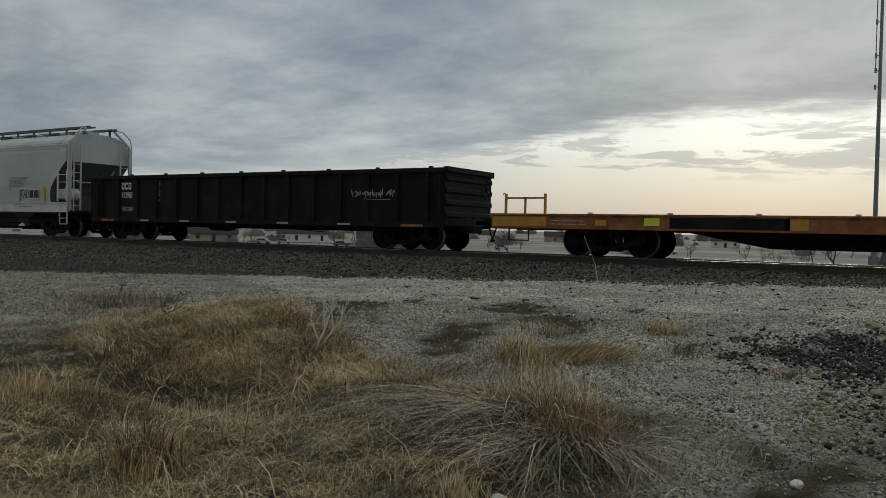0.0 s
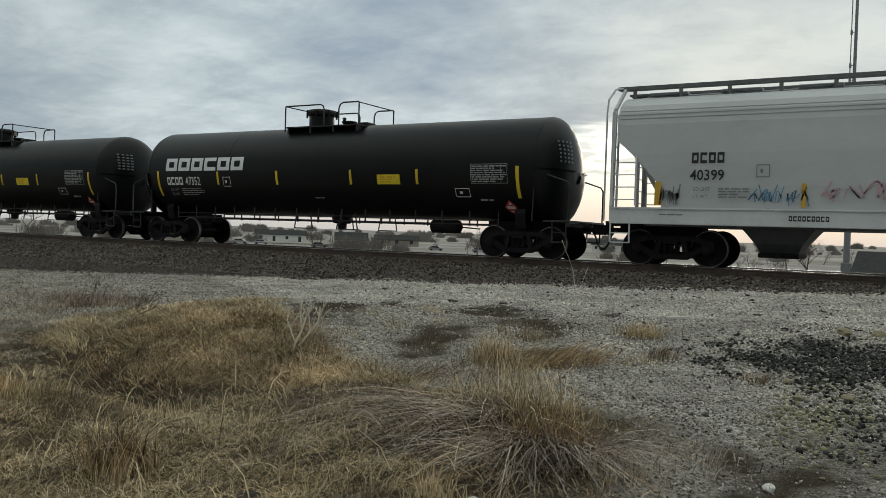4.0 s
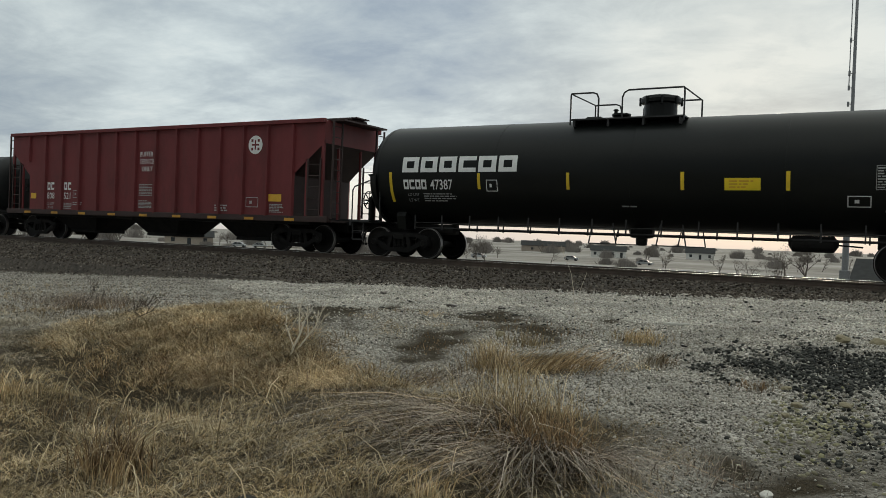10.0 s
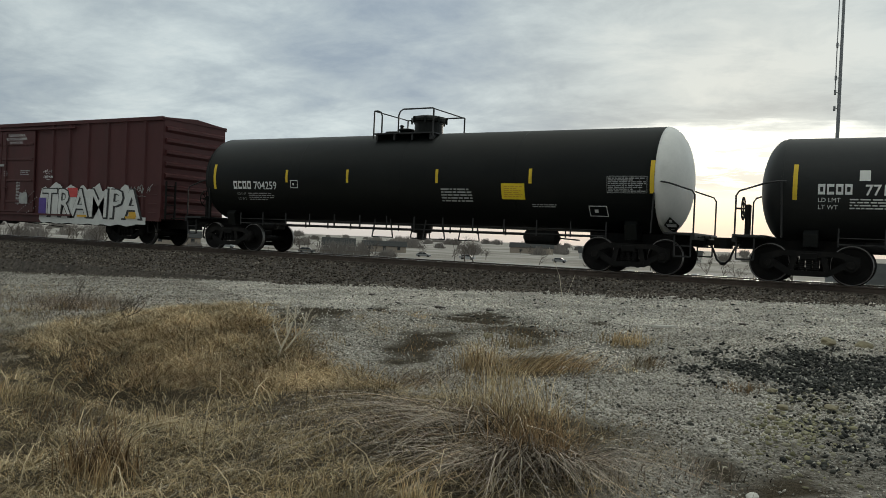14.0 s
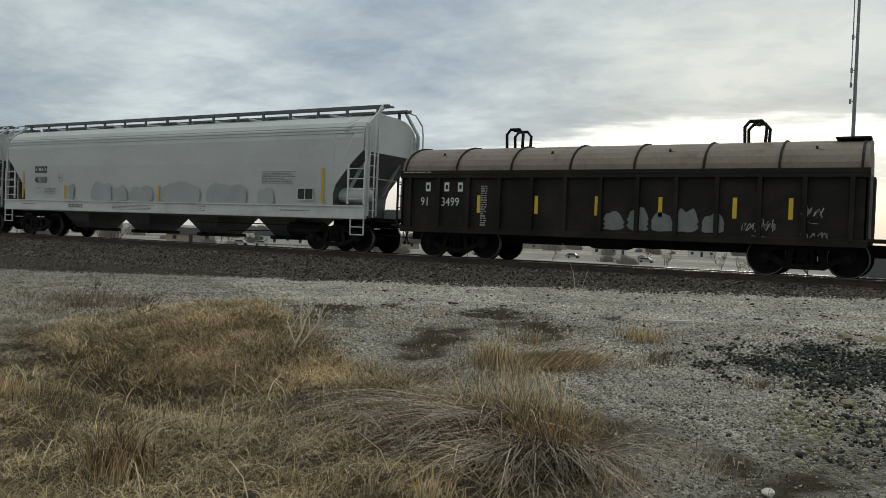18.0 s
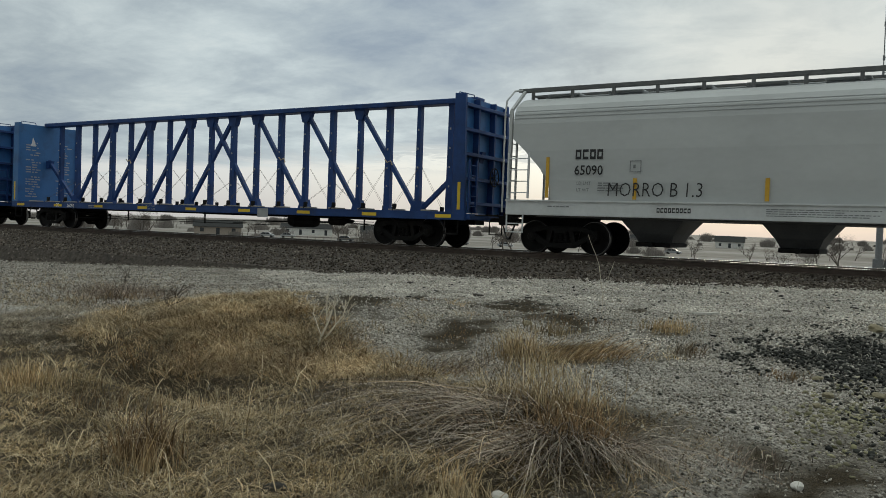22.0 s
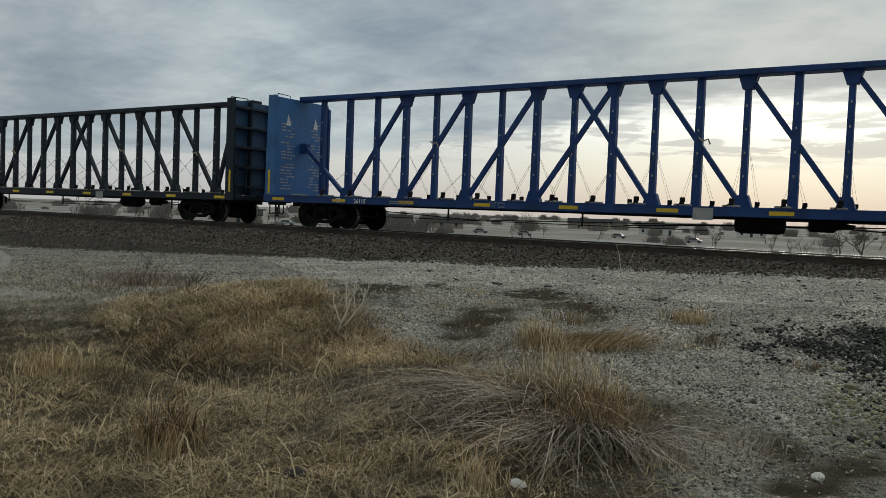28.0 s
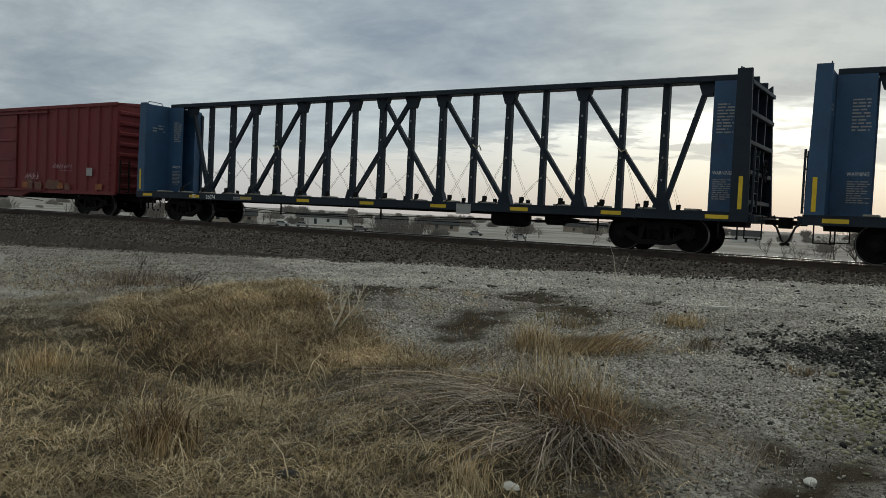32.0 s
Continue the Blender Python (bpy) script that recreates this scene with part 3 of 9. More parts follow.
def ground_material():
    m = bpy.data.materials.new("ground_cover")
    m.use_nodes = True
    n, l = m.node_tree.nodes, m.node_tree.links
    b = n["Principled BSDF"]
    co = n.new("ShaderNodeTexCoord").outputs["Object"]

    def tex(kind, **kw):
        t = n.new(kind)
        for k, v in kw.items():
            t.inputs[k].default_value = v
        l.new(co, t.inputs["Vector"])
        return t

    def ramp(s, stops):
        r = n.new("ShaderNodeValToRGB")
        while len(r.color_ramp.elements) < len(stops):
            r.color_ramp.elements.new(0.5)
        for e, (p, c) in zip(r.color_ramp.elements, stops):
            e.position, e.color = p, (*c, 1)
        l.new(s, r.inputs[0])
        return r.outputs[0]

    def mix(f, a, c, blend="MIX"):
        x = n.new("ShaderNodeMixRGB")
        x.blend_type = blend
        for i, s in enumerate((f, a, c)):
            if isinstance(s, float):
                x.inputs[i].default_value = s
            else:
                l.new(s, x.inputs[i])
        return x.outputs[0]
    stones = tex("ShaderNodeTexVoronoi", Scale=42.0)
    small = tex("ShaderNodeTexVoronoi", Scale=90.0)
    blotch = tex("ShaderNodeTexNoise", Scale=0.7, Detail=6.0, Roughness=0.62)
    fine = tex("ShaderNodeTexNoise", Scale=35.0, Detail=4.0, Roughness=0.7)
    field = tex("ShaderNodeTexNoise", Scale=0.02, Detail=6.0, Roughness=0.65)
    sepc = n.new("ShaderNodeSeparateColor")
    l.new(stones.outputs["Color"], sepc.inputs[0])
    gravel = ramp(sepc.outputs[0], [(0.0, (0.13, 0.119, 0.102)), (0.3, (0.31, 0.286, 0.249)), (0.7, (0.49, 0.456, 0.402)), (1.0, (0.66, 0.622, 0.558))])
    gravel = mix(ramp(blotch.outputs["Fac"], [(0.42, (0.0, 0.0, 0.0)), (0.7, (0.55, 0.55, 0.55))]), gravel, ramp(fine.outputs["Fac"], [(0.3, (0.21, 0.192, 0.166)), (0.7, (0.38, 0.352, 0.312))]))
    darkst = ramp(sepc.outputs[0], [(0.0, (0.016, 0.016, 0.016)), (0.6, (0.042, 0.042, 0.040)), (0.9, (0.12, 0.118, 0.11)), (1.0, (0.28, 0.275, 0.26))])
    soil = ramp(fine.outputs["Fac"], [(0.3, (0.030, 0.023, 0.014)), (0.7, (0.082, 0.064, 0.040))])
    straw = ramp(fine.outputs["Fac"], [(0.3, (0.030, 0.023, 0.014)), (0.55, (0.085, 0.066, 0.042)), (0.8, (0.20, 0.16, 0.105))])
    land = ramp(field.outputs["Fac"], [(0.3, (0.17, 0.155, 0.135)), (0.48, (0.25, 0.23, 0.205)), (0.60, (0.36, 0.345, 0.32)), (0.72, (0.21, 0.186, 0.155))])
    at = n.new("ShaderNodeAttribute")
    at.attribute_name = "zones"
    sz = n.new("ShaderNodeSeparateColor")
    l.new(at.outputs["Color"], sz.inputs[0])
    c = mix(sz.outputs[1], gravel, darkst)
    c = mix(sz.outputs[2], c, soil)
    c = mix(sz.outputs[0], c, straw)
    c = mix(at.outputs["Alpha"], c, land)
    l.new(c, b.inputs["Base Color"])
    b.inputs["Roughness"].default_value = 0.95
    b.inputs["Specular IOR Level"].default_value = 0.15
    hsum = n.new("ShaderNodeMath")
    hsum.operation = "ADD"
    l.new(stones.outputs["Distance"], hsum.inputs[0])
    l.new(small.outputs["Distance"], hsum.inputs[1])
    bp = n.new("ShaderNodeBump")
    bp.invert = True
    bp.inputs["Strength"].default_value, bp.inputs["Distance"].default_value = 0.8, 0.02
    l.new(hsum.outputs[0], bp.inputs["Height"])
    l.new(bp.outputs[0], b.inputs["Normal"])
    return m


def graded(lo, hi, step, outer, grow=1.35):
    """Even steps from lo to hi, then ever longer ones out to the outer limits."""
    mid = list(np.arange(lo, hi + 1e-6, step))
    s, v, down = step, lo, []
    while v > outer[0]:
        s *= grow
        v -= s
        down.append(max(v, outer[0]))
    s, v, upw = step, mid[-1], []
    while v < outer[1]:
        s *= grow
        v += s
        upw.append(min(v, outer[1]))
    return np.array(down[::-1] + mid + upw)


def build_ground():
    gx, gy = graded(-24, 9, 0.14, (-2600, 2600)), graded(1.5, 20, 0.14, (-400, 3400))
    X, Y = np.meshgrid(gx, gy)
    near = (X > -26) & (X < 10) & (Y > 1) & (Y < 20.5)
    rough = 0.018 * wobble(X, Y, 2.6, 1.0) + 0.03 * wobble(X, Y, 0.9, 4.0) + 0.008 * wobble(X, Y, 7.0, 2.0)
    gz = grass_zone(X, Y)
    Z = height(X, Y) + np.where(near, rough + 0.03 * gz * wobble(X, Y, 4.0, 6.0), 0)
    far = smoothstep(24.0, 30.0, Y)
    Z = Z - np.where(near, 0.02 * soil_shade_zone(X, Y), 0)
    verts = np.stack([X, Y, Z], -1).reshape(-1, 3)
    w, h = len(gx), len(gy)
    i = (np.arange(h - 1)[:, None] * w + np.arange(w - 1)[None]).ravel()
    ob = fast_mesh("ground", verts, np.stack([i, i + 1, i + w + 1, i + w], -1), ground_material(), smooth=True)
    att = ob.data.attributes.new("zones", "FLOAT_COLOR", "POINT")
    att.data.foreach_set("color", np.stack([gz, dark_zone(X, Y), soil_shade_zone(X, Y), far], -1).astype(np.float32).ravel())
    return tagged(ob, "pale crushed stone, dirt and dry straw beside the tracks", "ground", kind="structure")


build_ground()

RAIL_LO, RAIL_HI = -440.0, 420.0


def build_track():
    bed = thing("ballast_bed", "dark grey crushed stone ballast bed under the track", "ballast", kind="structure")
    bm = B()
    prism(bm, [(TRACK - 4.3, -1.6), (TRACK - 3.9, -0.75), (TRACK - 2.0, -0.24), (TRACK - 1.5, -0.19), (TRACK + 1.5, -0.19), (TRACK + 2.0, -0.24), (TRACK + 4.2, -1.2), (TRACK + 5.2, -1.9)], RAIL_LO, RAIL_HI, "yz")
    part("bed", bm, material("ballast", (0.085, 0.072, 0.060), 0.95, 0, 0.75, 9, 22, 1.0, dirt=(0.06, 0.052, 0.046), dirt_amount=0.7, dirt_scale=0.8), bed)
    for i, s in enumerate((-1, 1)):
        y = TRACK + s * 0.7535
        rail = thing("rail", "rust-brown steel rail with a polished top on dark ties", "rail", "rails of the track", "structure")
        bm = B()
        prof = [(-0.07, -0.172), (0.07, -0.172), (0.07, -0.160), (0.010, -0.145), (0.010, -0.045), (0.036, -0.034), (0.036, -0.006), (0.030, 0.0), (-0.030, 0.0), (-0.036, -0.006), (-0.036, -0.034), (-0.010, -0.045), (-0.010, -0.145), (-0.07, -0.160)]
        prism(bm, [(y + a, b) for a, b in prof], RAIL_LO, RAIL_HI, "yz")
        part("rail_body", bm, "rail_steel", rail)
        bm = B()
        box(bm, RAIL_LO, RAIL_HI, y - 0.026, y + 0.026, 0.0005, 0.003)
        part("running_surface", bm, "rail_top", rail, "polished steel top of the rail")
    bm = B()
    box(bm, -0.115, 0.115, -1.3, 1.3, -0.36, -0.174, 0.012)
    tie_me = None
    for k in range(-75, 60):
        x = k * 0.54 + random.uniform(-0.02, 0.02)
        at = pose(x, TRACK + random.uniform(-0.03, 0.03), 0, 0, 0, random.uniform(-1, 1))
        if tie_me is None:
            first = part("tie", bm, "tie", bed)
            first.matrix_basis = at
            tie_me = first.data
        else:
            reuse("tie", tie_me, bed, at=at)


build_track()


# ---- loose stones ----
ICO = np.array([(0, 0, -1), (0.724, -0.526, -0.447), (-0.276, -0.851, -0.447), (-0.894, 0, -0.447), (-0.276, 0.851, -0.447), (0.724, 0.526, -0.447), (0.276, -0.851, 0.447), (-0.724, -0.526, 0.447), (-0.724, 0.526, 0.447), (0.276, 0.851, 0.447), (0.894, 0, 0.447), (0, 0, 1)])
ICO_F = np.array([(0, 2, 1), (1, 5, 0), (0, 3, 2), (0, 4, 3), (0, 5, 4), (1, 10, 5), (2, 6, 1), (3, 7, 2), (4, 8, 3), (5, 9, 4), (1, 6, 10), (2, 7, 6), (3, 8, 7), (4, 9, 8), (5, 10, 9), (6, 11, 10), (7, 11, 6), (8, 11, 7), (9, 11, 8), (10, 11, 9)])
OCT = np.array([(1, 0, 0), (0, 1, 0), (-1, 0, 0), (0, -1, 0), (0, 0, 1), (0, 0, -1)], float)
OCT_F = np.array([(0, 1, 4), (1, 2, 4), (2, 3, 4), (3, 0, 4), (1, 0, 5), (2, 1, 5), (3, 2, 5), (0, 3, 5)])


def stones(name, x, y, z, size, mat, fine=True, flat=0.65, label="", category="gravel"):
    base, tri = (ICO, ICO_F) if fine else (OCT, OCT_F)
    n, k = len(x), len(base)
    if not n:
        return None
    v = base[None] * (1 + rng.uniform(-0.28, 0.28, (n, k, 1)))
    v = v * np.stack([size * rng.uniform(0.75, 1.3, n), size * rng.uniform(0.6, 1.0, n), size * flat * rng.uniform(0.7, 1.2, n)], -1)[:, None]
    tip = rng.normal(0, 0.35, n)
    c, s = np.cos(tip)[:, None], np.sin(tip)[:, None]
    vx, vz = v[..., 0] * c - v[..., 2] * s, v[..., 0] * s + v[..., 2] * c
    a = rng.uniform(0, 2 * np.pi, n)
    c, s = np.cos(a)[:, None], np.sin(a)[:, None]
    vx, vy = vx * c - v[..., 1] * s, vx * s + v[..., 1] * c
    verts = np.stack([vx + x[:, None], vy + y[:, None], vz + (z + size * flat * 0.35)[:, None]], -1).reshape(-1, 3)
    faces = (tri[None] + (np.arange(n) * k)[:, None, None]).reshape(-1, 3)
    return tagged(fast_mesh(name, verts, faces, mat), label, category, kind="stuff")


def level(x, y):
    """The ground as built, with its small unevenness."""
    z = height(x, y) + 0.018 * wobble(x, y, 2.6, 1.0) + 0.03 * wobble(x, y, 0.9, 4.0) + 0.008 * wobble(x, y, 7.0, 2.0)
    return z + 0.03 * grass_zone(x, y) * wobble(x, y, 4.0, 6.0) - 0.02 * soil_shade_zone(x, y)


def bed_level(y):
    return np.interp(y, [TRACK - 4.3, TRACK - 3.9, TRACK - 2.0, TRACK - 1.5], [-1.6, -0.75, -0.24, -0.19])


def scatter(n, x0, x1, y0, y1, skew=0.0):
    """Random places in a strip, its left limit moving out with distance."""
    y = rng.uniform(y0, y1, n)
    lo = np.interp(y, [4, 8, 12, 18.5], [-3.5, -7.0, -11.0, -20.0])
    hi = np.interp(y, [4, 8, 12, 18.5], [0.6, 0.9, 1.2, 2.5])
    return lo + (hi - lo) * rng.uniform(0, 1, n), y


GRAVEL = island_material("pale_gravel", [(0.186, 0.169, 0.145), (0.391, 0.361, 0.314), (0.558, 0.521, 0.465), (0.670, 0.632, 0.567), (0.725, 0.688, 0.628), (0.372, 0.326, 0.260), (0.790, 0.758, 0.698)], patches=1.2)
DUSTY = island_material("dusty_gravel", [(0.048, 0.045, 0.039), (0.167, 0.153, 0.130), (0.290, 0.264, 0.227), (0.387, 0.356, 0.310), (0.475, 0.440, 0.385), (0.238, 0.201, 0.151), (0.123, 0.112, 0.096), (0.634, 0.598, 0.532)], patches=1.6)
DARKROCK = island_material("dark_rock", [(0.009, 0.009, 0.009), (0.024, 0.025, 0.023), (0.047, 0.048, 0.043), (0.093, 0.092, 0.082), (0.030, 0.031, 0.027), (0.255, 0.242, 0.212)])
BALLAST = island_material("ballast_rock", [(0.018, 0.014, 0.011), (0.062, 0.050, 0.040), (0.110, 0.092, 0.075), (0.176, 0.150, 0.125), (0.044, 0.033, 0.026), (0.299, 0.264, 0.229)])
MOSSY = island_material("mossy_rock", [(0.11, 0.105, 0.06), (0.24, 0.225, 0.13), (0.36, 0.335, 0.22), (0.16, 0.145, 0.10), (0.48, 0.445, 0.34)])


def build_stones():
    for n, y0, y1, lo, hi, mat in ((42000, 4.3, 7.5, 0.005, 0.017, DUSTY), (44000, 7.5, 11.5, 0.006, 0.019, DUSTY), (36000, 7.4, 12.5, 0.008, 0.020, GRAVEL), (40000, 11.5, 18.0, 0.012, 0.028, GRAVEL)):
        x, y = scatter(n, 0, 0, y0, y1)
        keep = rng.uniform(0, 1, n) > np.maximum.reduce([grass_zone(x, y) * 0.92, soil_shade_zone(x, y) * 0.94, dark_zone(x, y) * 0.8])
        x, y = x[keep], y[keep]
        size = lo + (hi - lo) * rng.uniform(0, 1, len(x)) ** 2.4
        stones("gravel", x, y, level(x, y), size, mat, False, 0.75, label="loose grey crushed stone beside the track")
    # coarser cover out to the left
    y = rng.uniform(7.5, 18.2, 26000)
    x = np.interp(y, [4, 8, 12, 18.5], [-3.5, -7.0, -11.0, -20.0]) + 0.6 - rng.uniform(0, 1, len(y)) * (0.75 * y + 2.5)
    keep = rng.uniform(0, 1, len(x)) > np.maximum(grass_zone(x, y), soil_shade_zone(x, y))
    x, y = x[keep], y[keep]
    stones("gravel", x, y, level(x, y), 0.010 + 0.020 * rng.uniform(0, 1, len(x)) ** 2, DUSTY, False, 0.75, label="loose grey crushed stone beside the track")
    # mossy stones by the dark spill
    x, y = rng.normal(-0.62, 0.22, 520), rng.normal(7.2, 0.55, 520)
    stones("mossy_stones", x, y, level(x, y), rng.uniform(0.008, 0.028, 520), MOSSY, True, label="yellow-green mossy stones among the gravel")
    x, y = rng.uniform(-3.2, 2.2, 52000), rng.uniform(6.2, 11.5, 52000)
    keep = rng.uniform(0, 1, len(x)) < dark_zone(x, y) * 0.62 + 0.003
    x, y = x[keep], y[keep]
    stones("dark_stones", x, y, level(x, y) + 0.004, 0.008 + 0.021 * rng.uniform(0, 1, len(x)) ** 2.0, DARKROCK, True, 0.7, label="loose dark grey stones spilled on the gravel")
    # chips and lumps strewn on the pale stone
    x, y = scatter(900, 0, 0, 9.5, 18.0)
    stones("dark_chips", x, y, level(x, y), rng.uniform(0.02, 0.06, 900) * 0.8, DARKROCK, True, 0.35, label="dark bark and tie chips strewn on gravel", category="debris")
    n = 46000
    x, y = rng.uniform(-36, 16, n), TRACK - 1.0 - 4.6 * rng.uniform(0, 1, n)
    z = np.where(y < TRACK - 4.3, level(x, y), np.maximum(bed_level(y), level(x, y)))
    spill = rng.uniform(0, 1, n) < np.interp(y + 0.4 * wobble(x, y, 0.7, 2.0), [TRACK - 5.0, TRACK - 4.3, TRACK - 3.8], [0.0, 0.5, 1.0])
    x, y, z = x[spill], y[spill], z[spill]
    size = 0.022 + 0.030 * rng.uniform(0, 1, len(x)) ** 1.5
    stones("ballast_stones", x, y, z, size, BALLAST, False, 0.8, "dark crushed stone ballast along the rail", "ballast")
    # single stones that stand out
    for lx, ly, s, mat, lab in ((-0.65, 10.58, 0.10, "sandstone", "flat yellowish stone"), (-0.28, 10.68, 0.085, "sandstone", "flat yellowish stone"), (-0.71, 5.33, 0.045, "white_stone", "white rounded stone"), (-4.51, 9.35, 0.07, "sandstone", "pale tan rock"), (-3.12, 8.38, 0.05, "white_stone", "pale rounded stone"), (-0.97, 8.26, 0.05, "sandstone", "mossy yellowish rock"), (-0.81, 7.7, 0.05, "sandstone", "mossy yellowish rock"), (-0.86, 7.38, 0.04, "sandstone", "mossy yellowish rock"), (-0.44, 7.86, 0.055, "sandstone", "mossy yellowish rock"), (-2.18, 4.24, 0.05, "white_stone", "white rounded stone"), (-3.32, 3.55, 0.07, "slate_stone", "dark broken rock")):
        bm = B()
        bmesh.ops.create_icosphere(bm, subdivisions=2, radius=s)
        for v in bm.verts:
            k = 1 + 0.45 * noise.noise(v.co * (1.1 / s) + Vector((lx * 3, ly * 3, 0)))
            v.co = Vector((v.co.x * k * 1.25, v.co.y * k * 0.9, v.co.z * k * 0.6))
        ob = part("rock", bm, STONE_MATS[mat])
        ob.matrix_basis = pose(lx, ly, float(level(lx, ly)) + s * 0.22, 0, 0, lx * 97 % 180)
        tagged(ob, lab + " lying on the crushed stone", "rock")


STONE_MATS = {"sandstone": material("sandstone", (0.26, 0.225, 0.145), 0.9, 0, 0.3, 14, 90, 0.5), "white_stone": material("white_stone", (0.60, 0.58, 0.53), 0.85, 0, 0.15, 20, 90, 0.4), "slate_stone": material("slate_stone", (0.030, 0.026, 0.022), 0.8, 0, 0.4, 14, 90, 0.6)}
build_stones()


# ---- dry grass ----
def blades(name, x, y, h, lean, droop, width, mat, label, parent=None, lift=0.0, z=None):
    """Ribbons of grass: places, heights, lean vectors (n, 2), how far the tip bends over, widths."""
    n = len(x)
    z = level(x, y) if z is None else z
    s = np.linspace(0, 1, 5)[None]
    bend = 1 - droop[:, None] * s ** 2 * 0.75
    up_ = h[:, None] * s * bend
    px = x[:, None] + lean[:, :1] * (s ** 1.6) * h[:, None]
    py = y[:, None] + lean[:, 1:] * (s ** 1.6) * h[:, None]
    pz = z[:, None] - 0.01 + lift + up_
    a = rng.uniform(0, np.pi, n)
    w = width[:, None] * (1 - 0.85 * s ** 1.5) * 0.5
    ox, oy = np.cos(a)[:, None] * w, np.sin(a)[:, None] * w
    verts = np.stack([np.stack([px - ox, py - oy, pz], -1), np.stack([px + ox, py + oy, pz], -1)], 2).reshape(n, 10, 3)
    q = np.array([(2 * i, 2 * i + 1, 2 * i + 3, 2 * i + 2) for i in range(4)])
    faces = (q[None] + (np.arange(n) * 10)[:, None, None]).reshape(-1, 4)
    return tagged(fast_mesh(name, verts.reshape(-1, 3), faces, mat, parent), label, "grass", kind="stuff")


def dry(name, *cols):
    m = island_material(name, cols, 0.85, 0.5, 1.3)
    return m


GOLD = dry("gold_grass", (0.075, 0.050, 0.024), (0.42, 0.295, 0.155), (0.62, 0.455, 0.255), (0.24, 0.163, 0.080), (0.82, 0.64, 0.40), (0.12, 0.081, 0.040))
THATCH = dry("thatch_grass", (0.067, 0.047, 0.025), (0.336, 0.246, 0.132), (0.538, 0.403, 0.230), (0.179, 0.129, 0.065), (0.739, 0.594, 0.375), (0.213, 0.166, 0.076))
MAUVE = dry("mauve_grass", (0.035, 0.025, 0.019), (0.24, 0.185, 0.145), (0.44, 0.365, 0.30), (0.07, 0.05, 0.038), (0.60, 0.51, 0.42), (0.05, 0.037, 0.028))
RUSSET = dry("russet_grass", (0.134, 0.082, 0.040), (0.40, 0.262, 0.140), (0.090, 0.055, 0.029), (0.54, 0.38, 0.22))
ASHEN = dry("ashen_grass", (0.07, 0.056, 0.040), (0.32, 0.268, 0.195), (0.50, 0.43, 0.325), (0.15, 0.124, 0.088), (0.68, 0.60, 0.475), (0.11, 0.09, 0.065))
STRAW = dry("pale_straw", (0.515, 0.409, 0.246), (0.694, 0.566, 0.370), (0.269, 0.202, 0.112), (0.850, 0.722, 0.504))


def around(n, cx, cy, rx, ry, turn=0.0):
    r, a = np.sqrt(rng.uniform(0, 1, n)), rng.uniform(0, 2 * np.pi, n)
    u, v = r * np.cos(a) * rx, r * np.sin(a) * ry
    c, s = math.cos(turn), math.sin(turn)
    return cx + u * c - v * s, cy + u * s + v * c


def rand_lean(n, amount, bx=0.0, by=0.0):
    a = rng.uniform(0, 2 * np.pi, n)
    r = amount * rng.uniform(0.2, 1.0, n)
    return np.stack([bx + r * np.cos(a), by + r * np.sin(a)], -1)


def tussocks(n, per, spread, sampler, mask):
    """Places in small tussocks that share a lean: returns x, y, lean, size of the tussock."""
    cx, cy = sampler(n)
    keep = rng.uniform(0, 1, len(cx)) < mask(cx, cy)
    cx, cy = cx[keep], cy[keep]
    n = len(cx)
    a = rng.uniform(0, 2 * np.pi, n)
    r = rng.uniform(0.2, 1.3, n)
    lean = np.stack([np.cos(a) * r, np.sin(a) * r], -1)
    size = rng.uniform(0.45, 1.25, n)
    cx, cy, lean, size = (np.repeat(v, per, 0) for v in (cx, cy, lean, size))
    m = len(cx)
    off = rng.normal(0, spread, (m, 2))
    return cx + off[:, 0], cy + off[:, 1], lean + off / spread * 0.22 + rng.normal(0, 0.16, (m, 2)), size


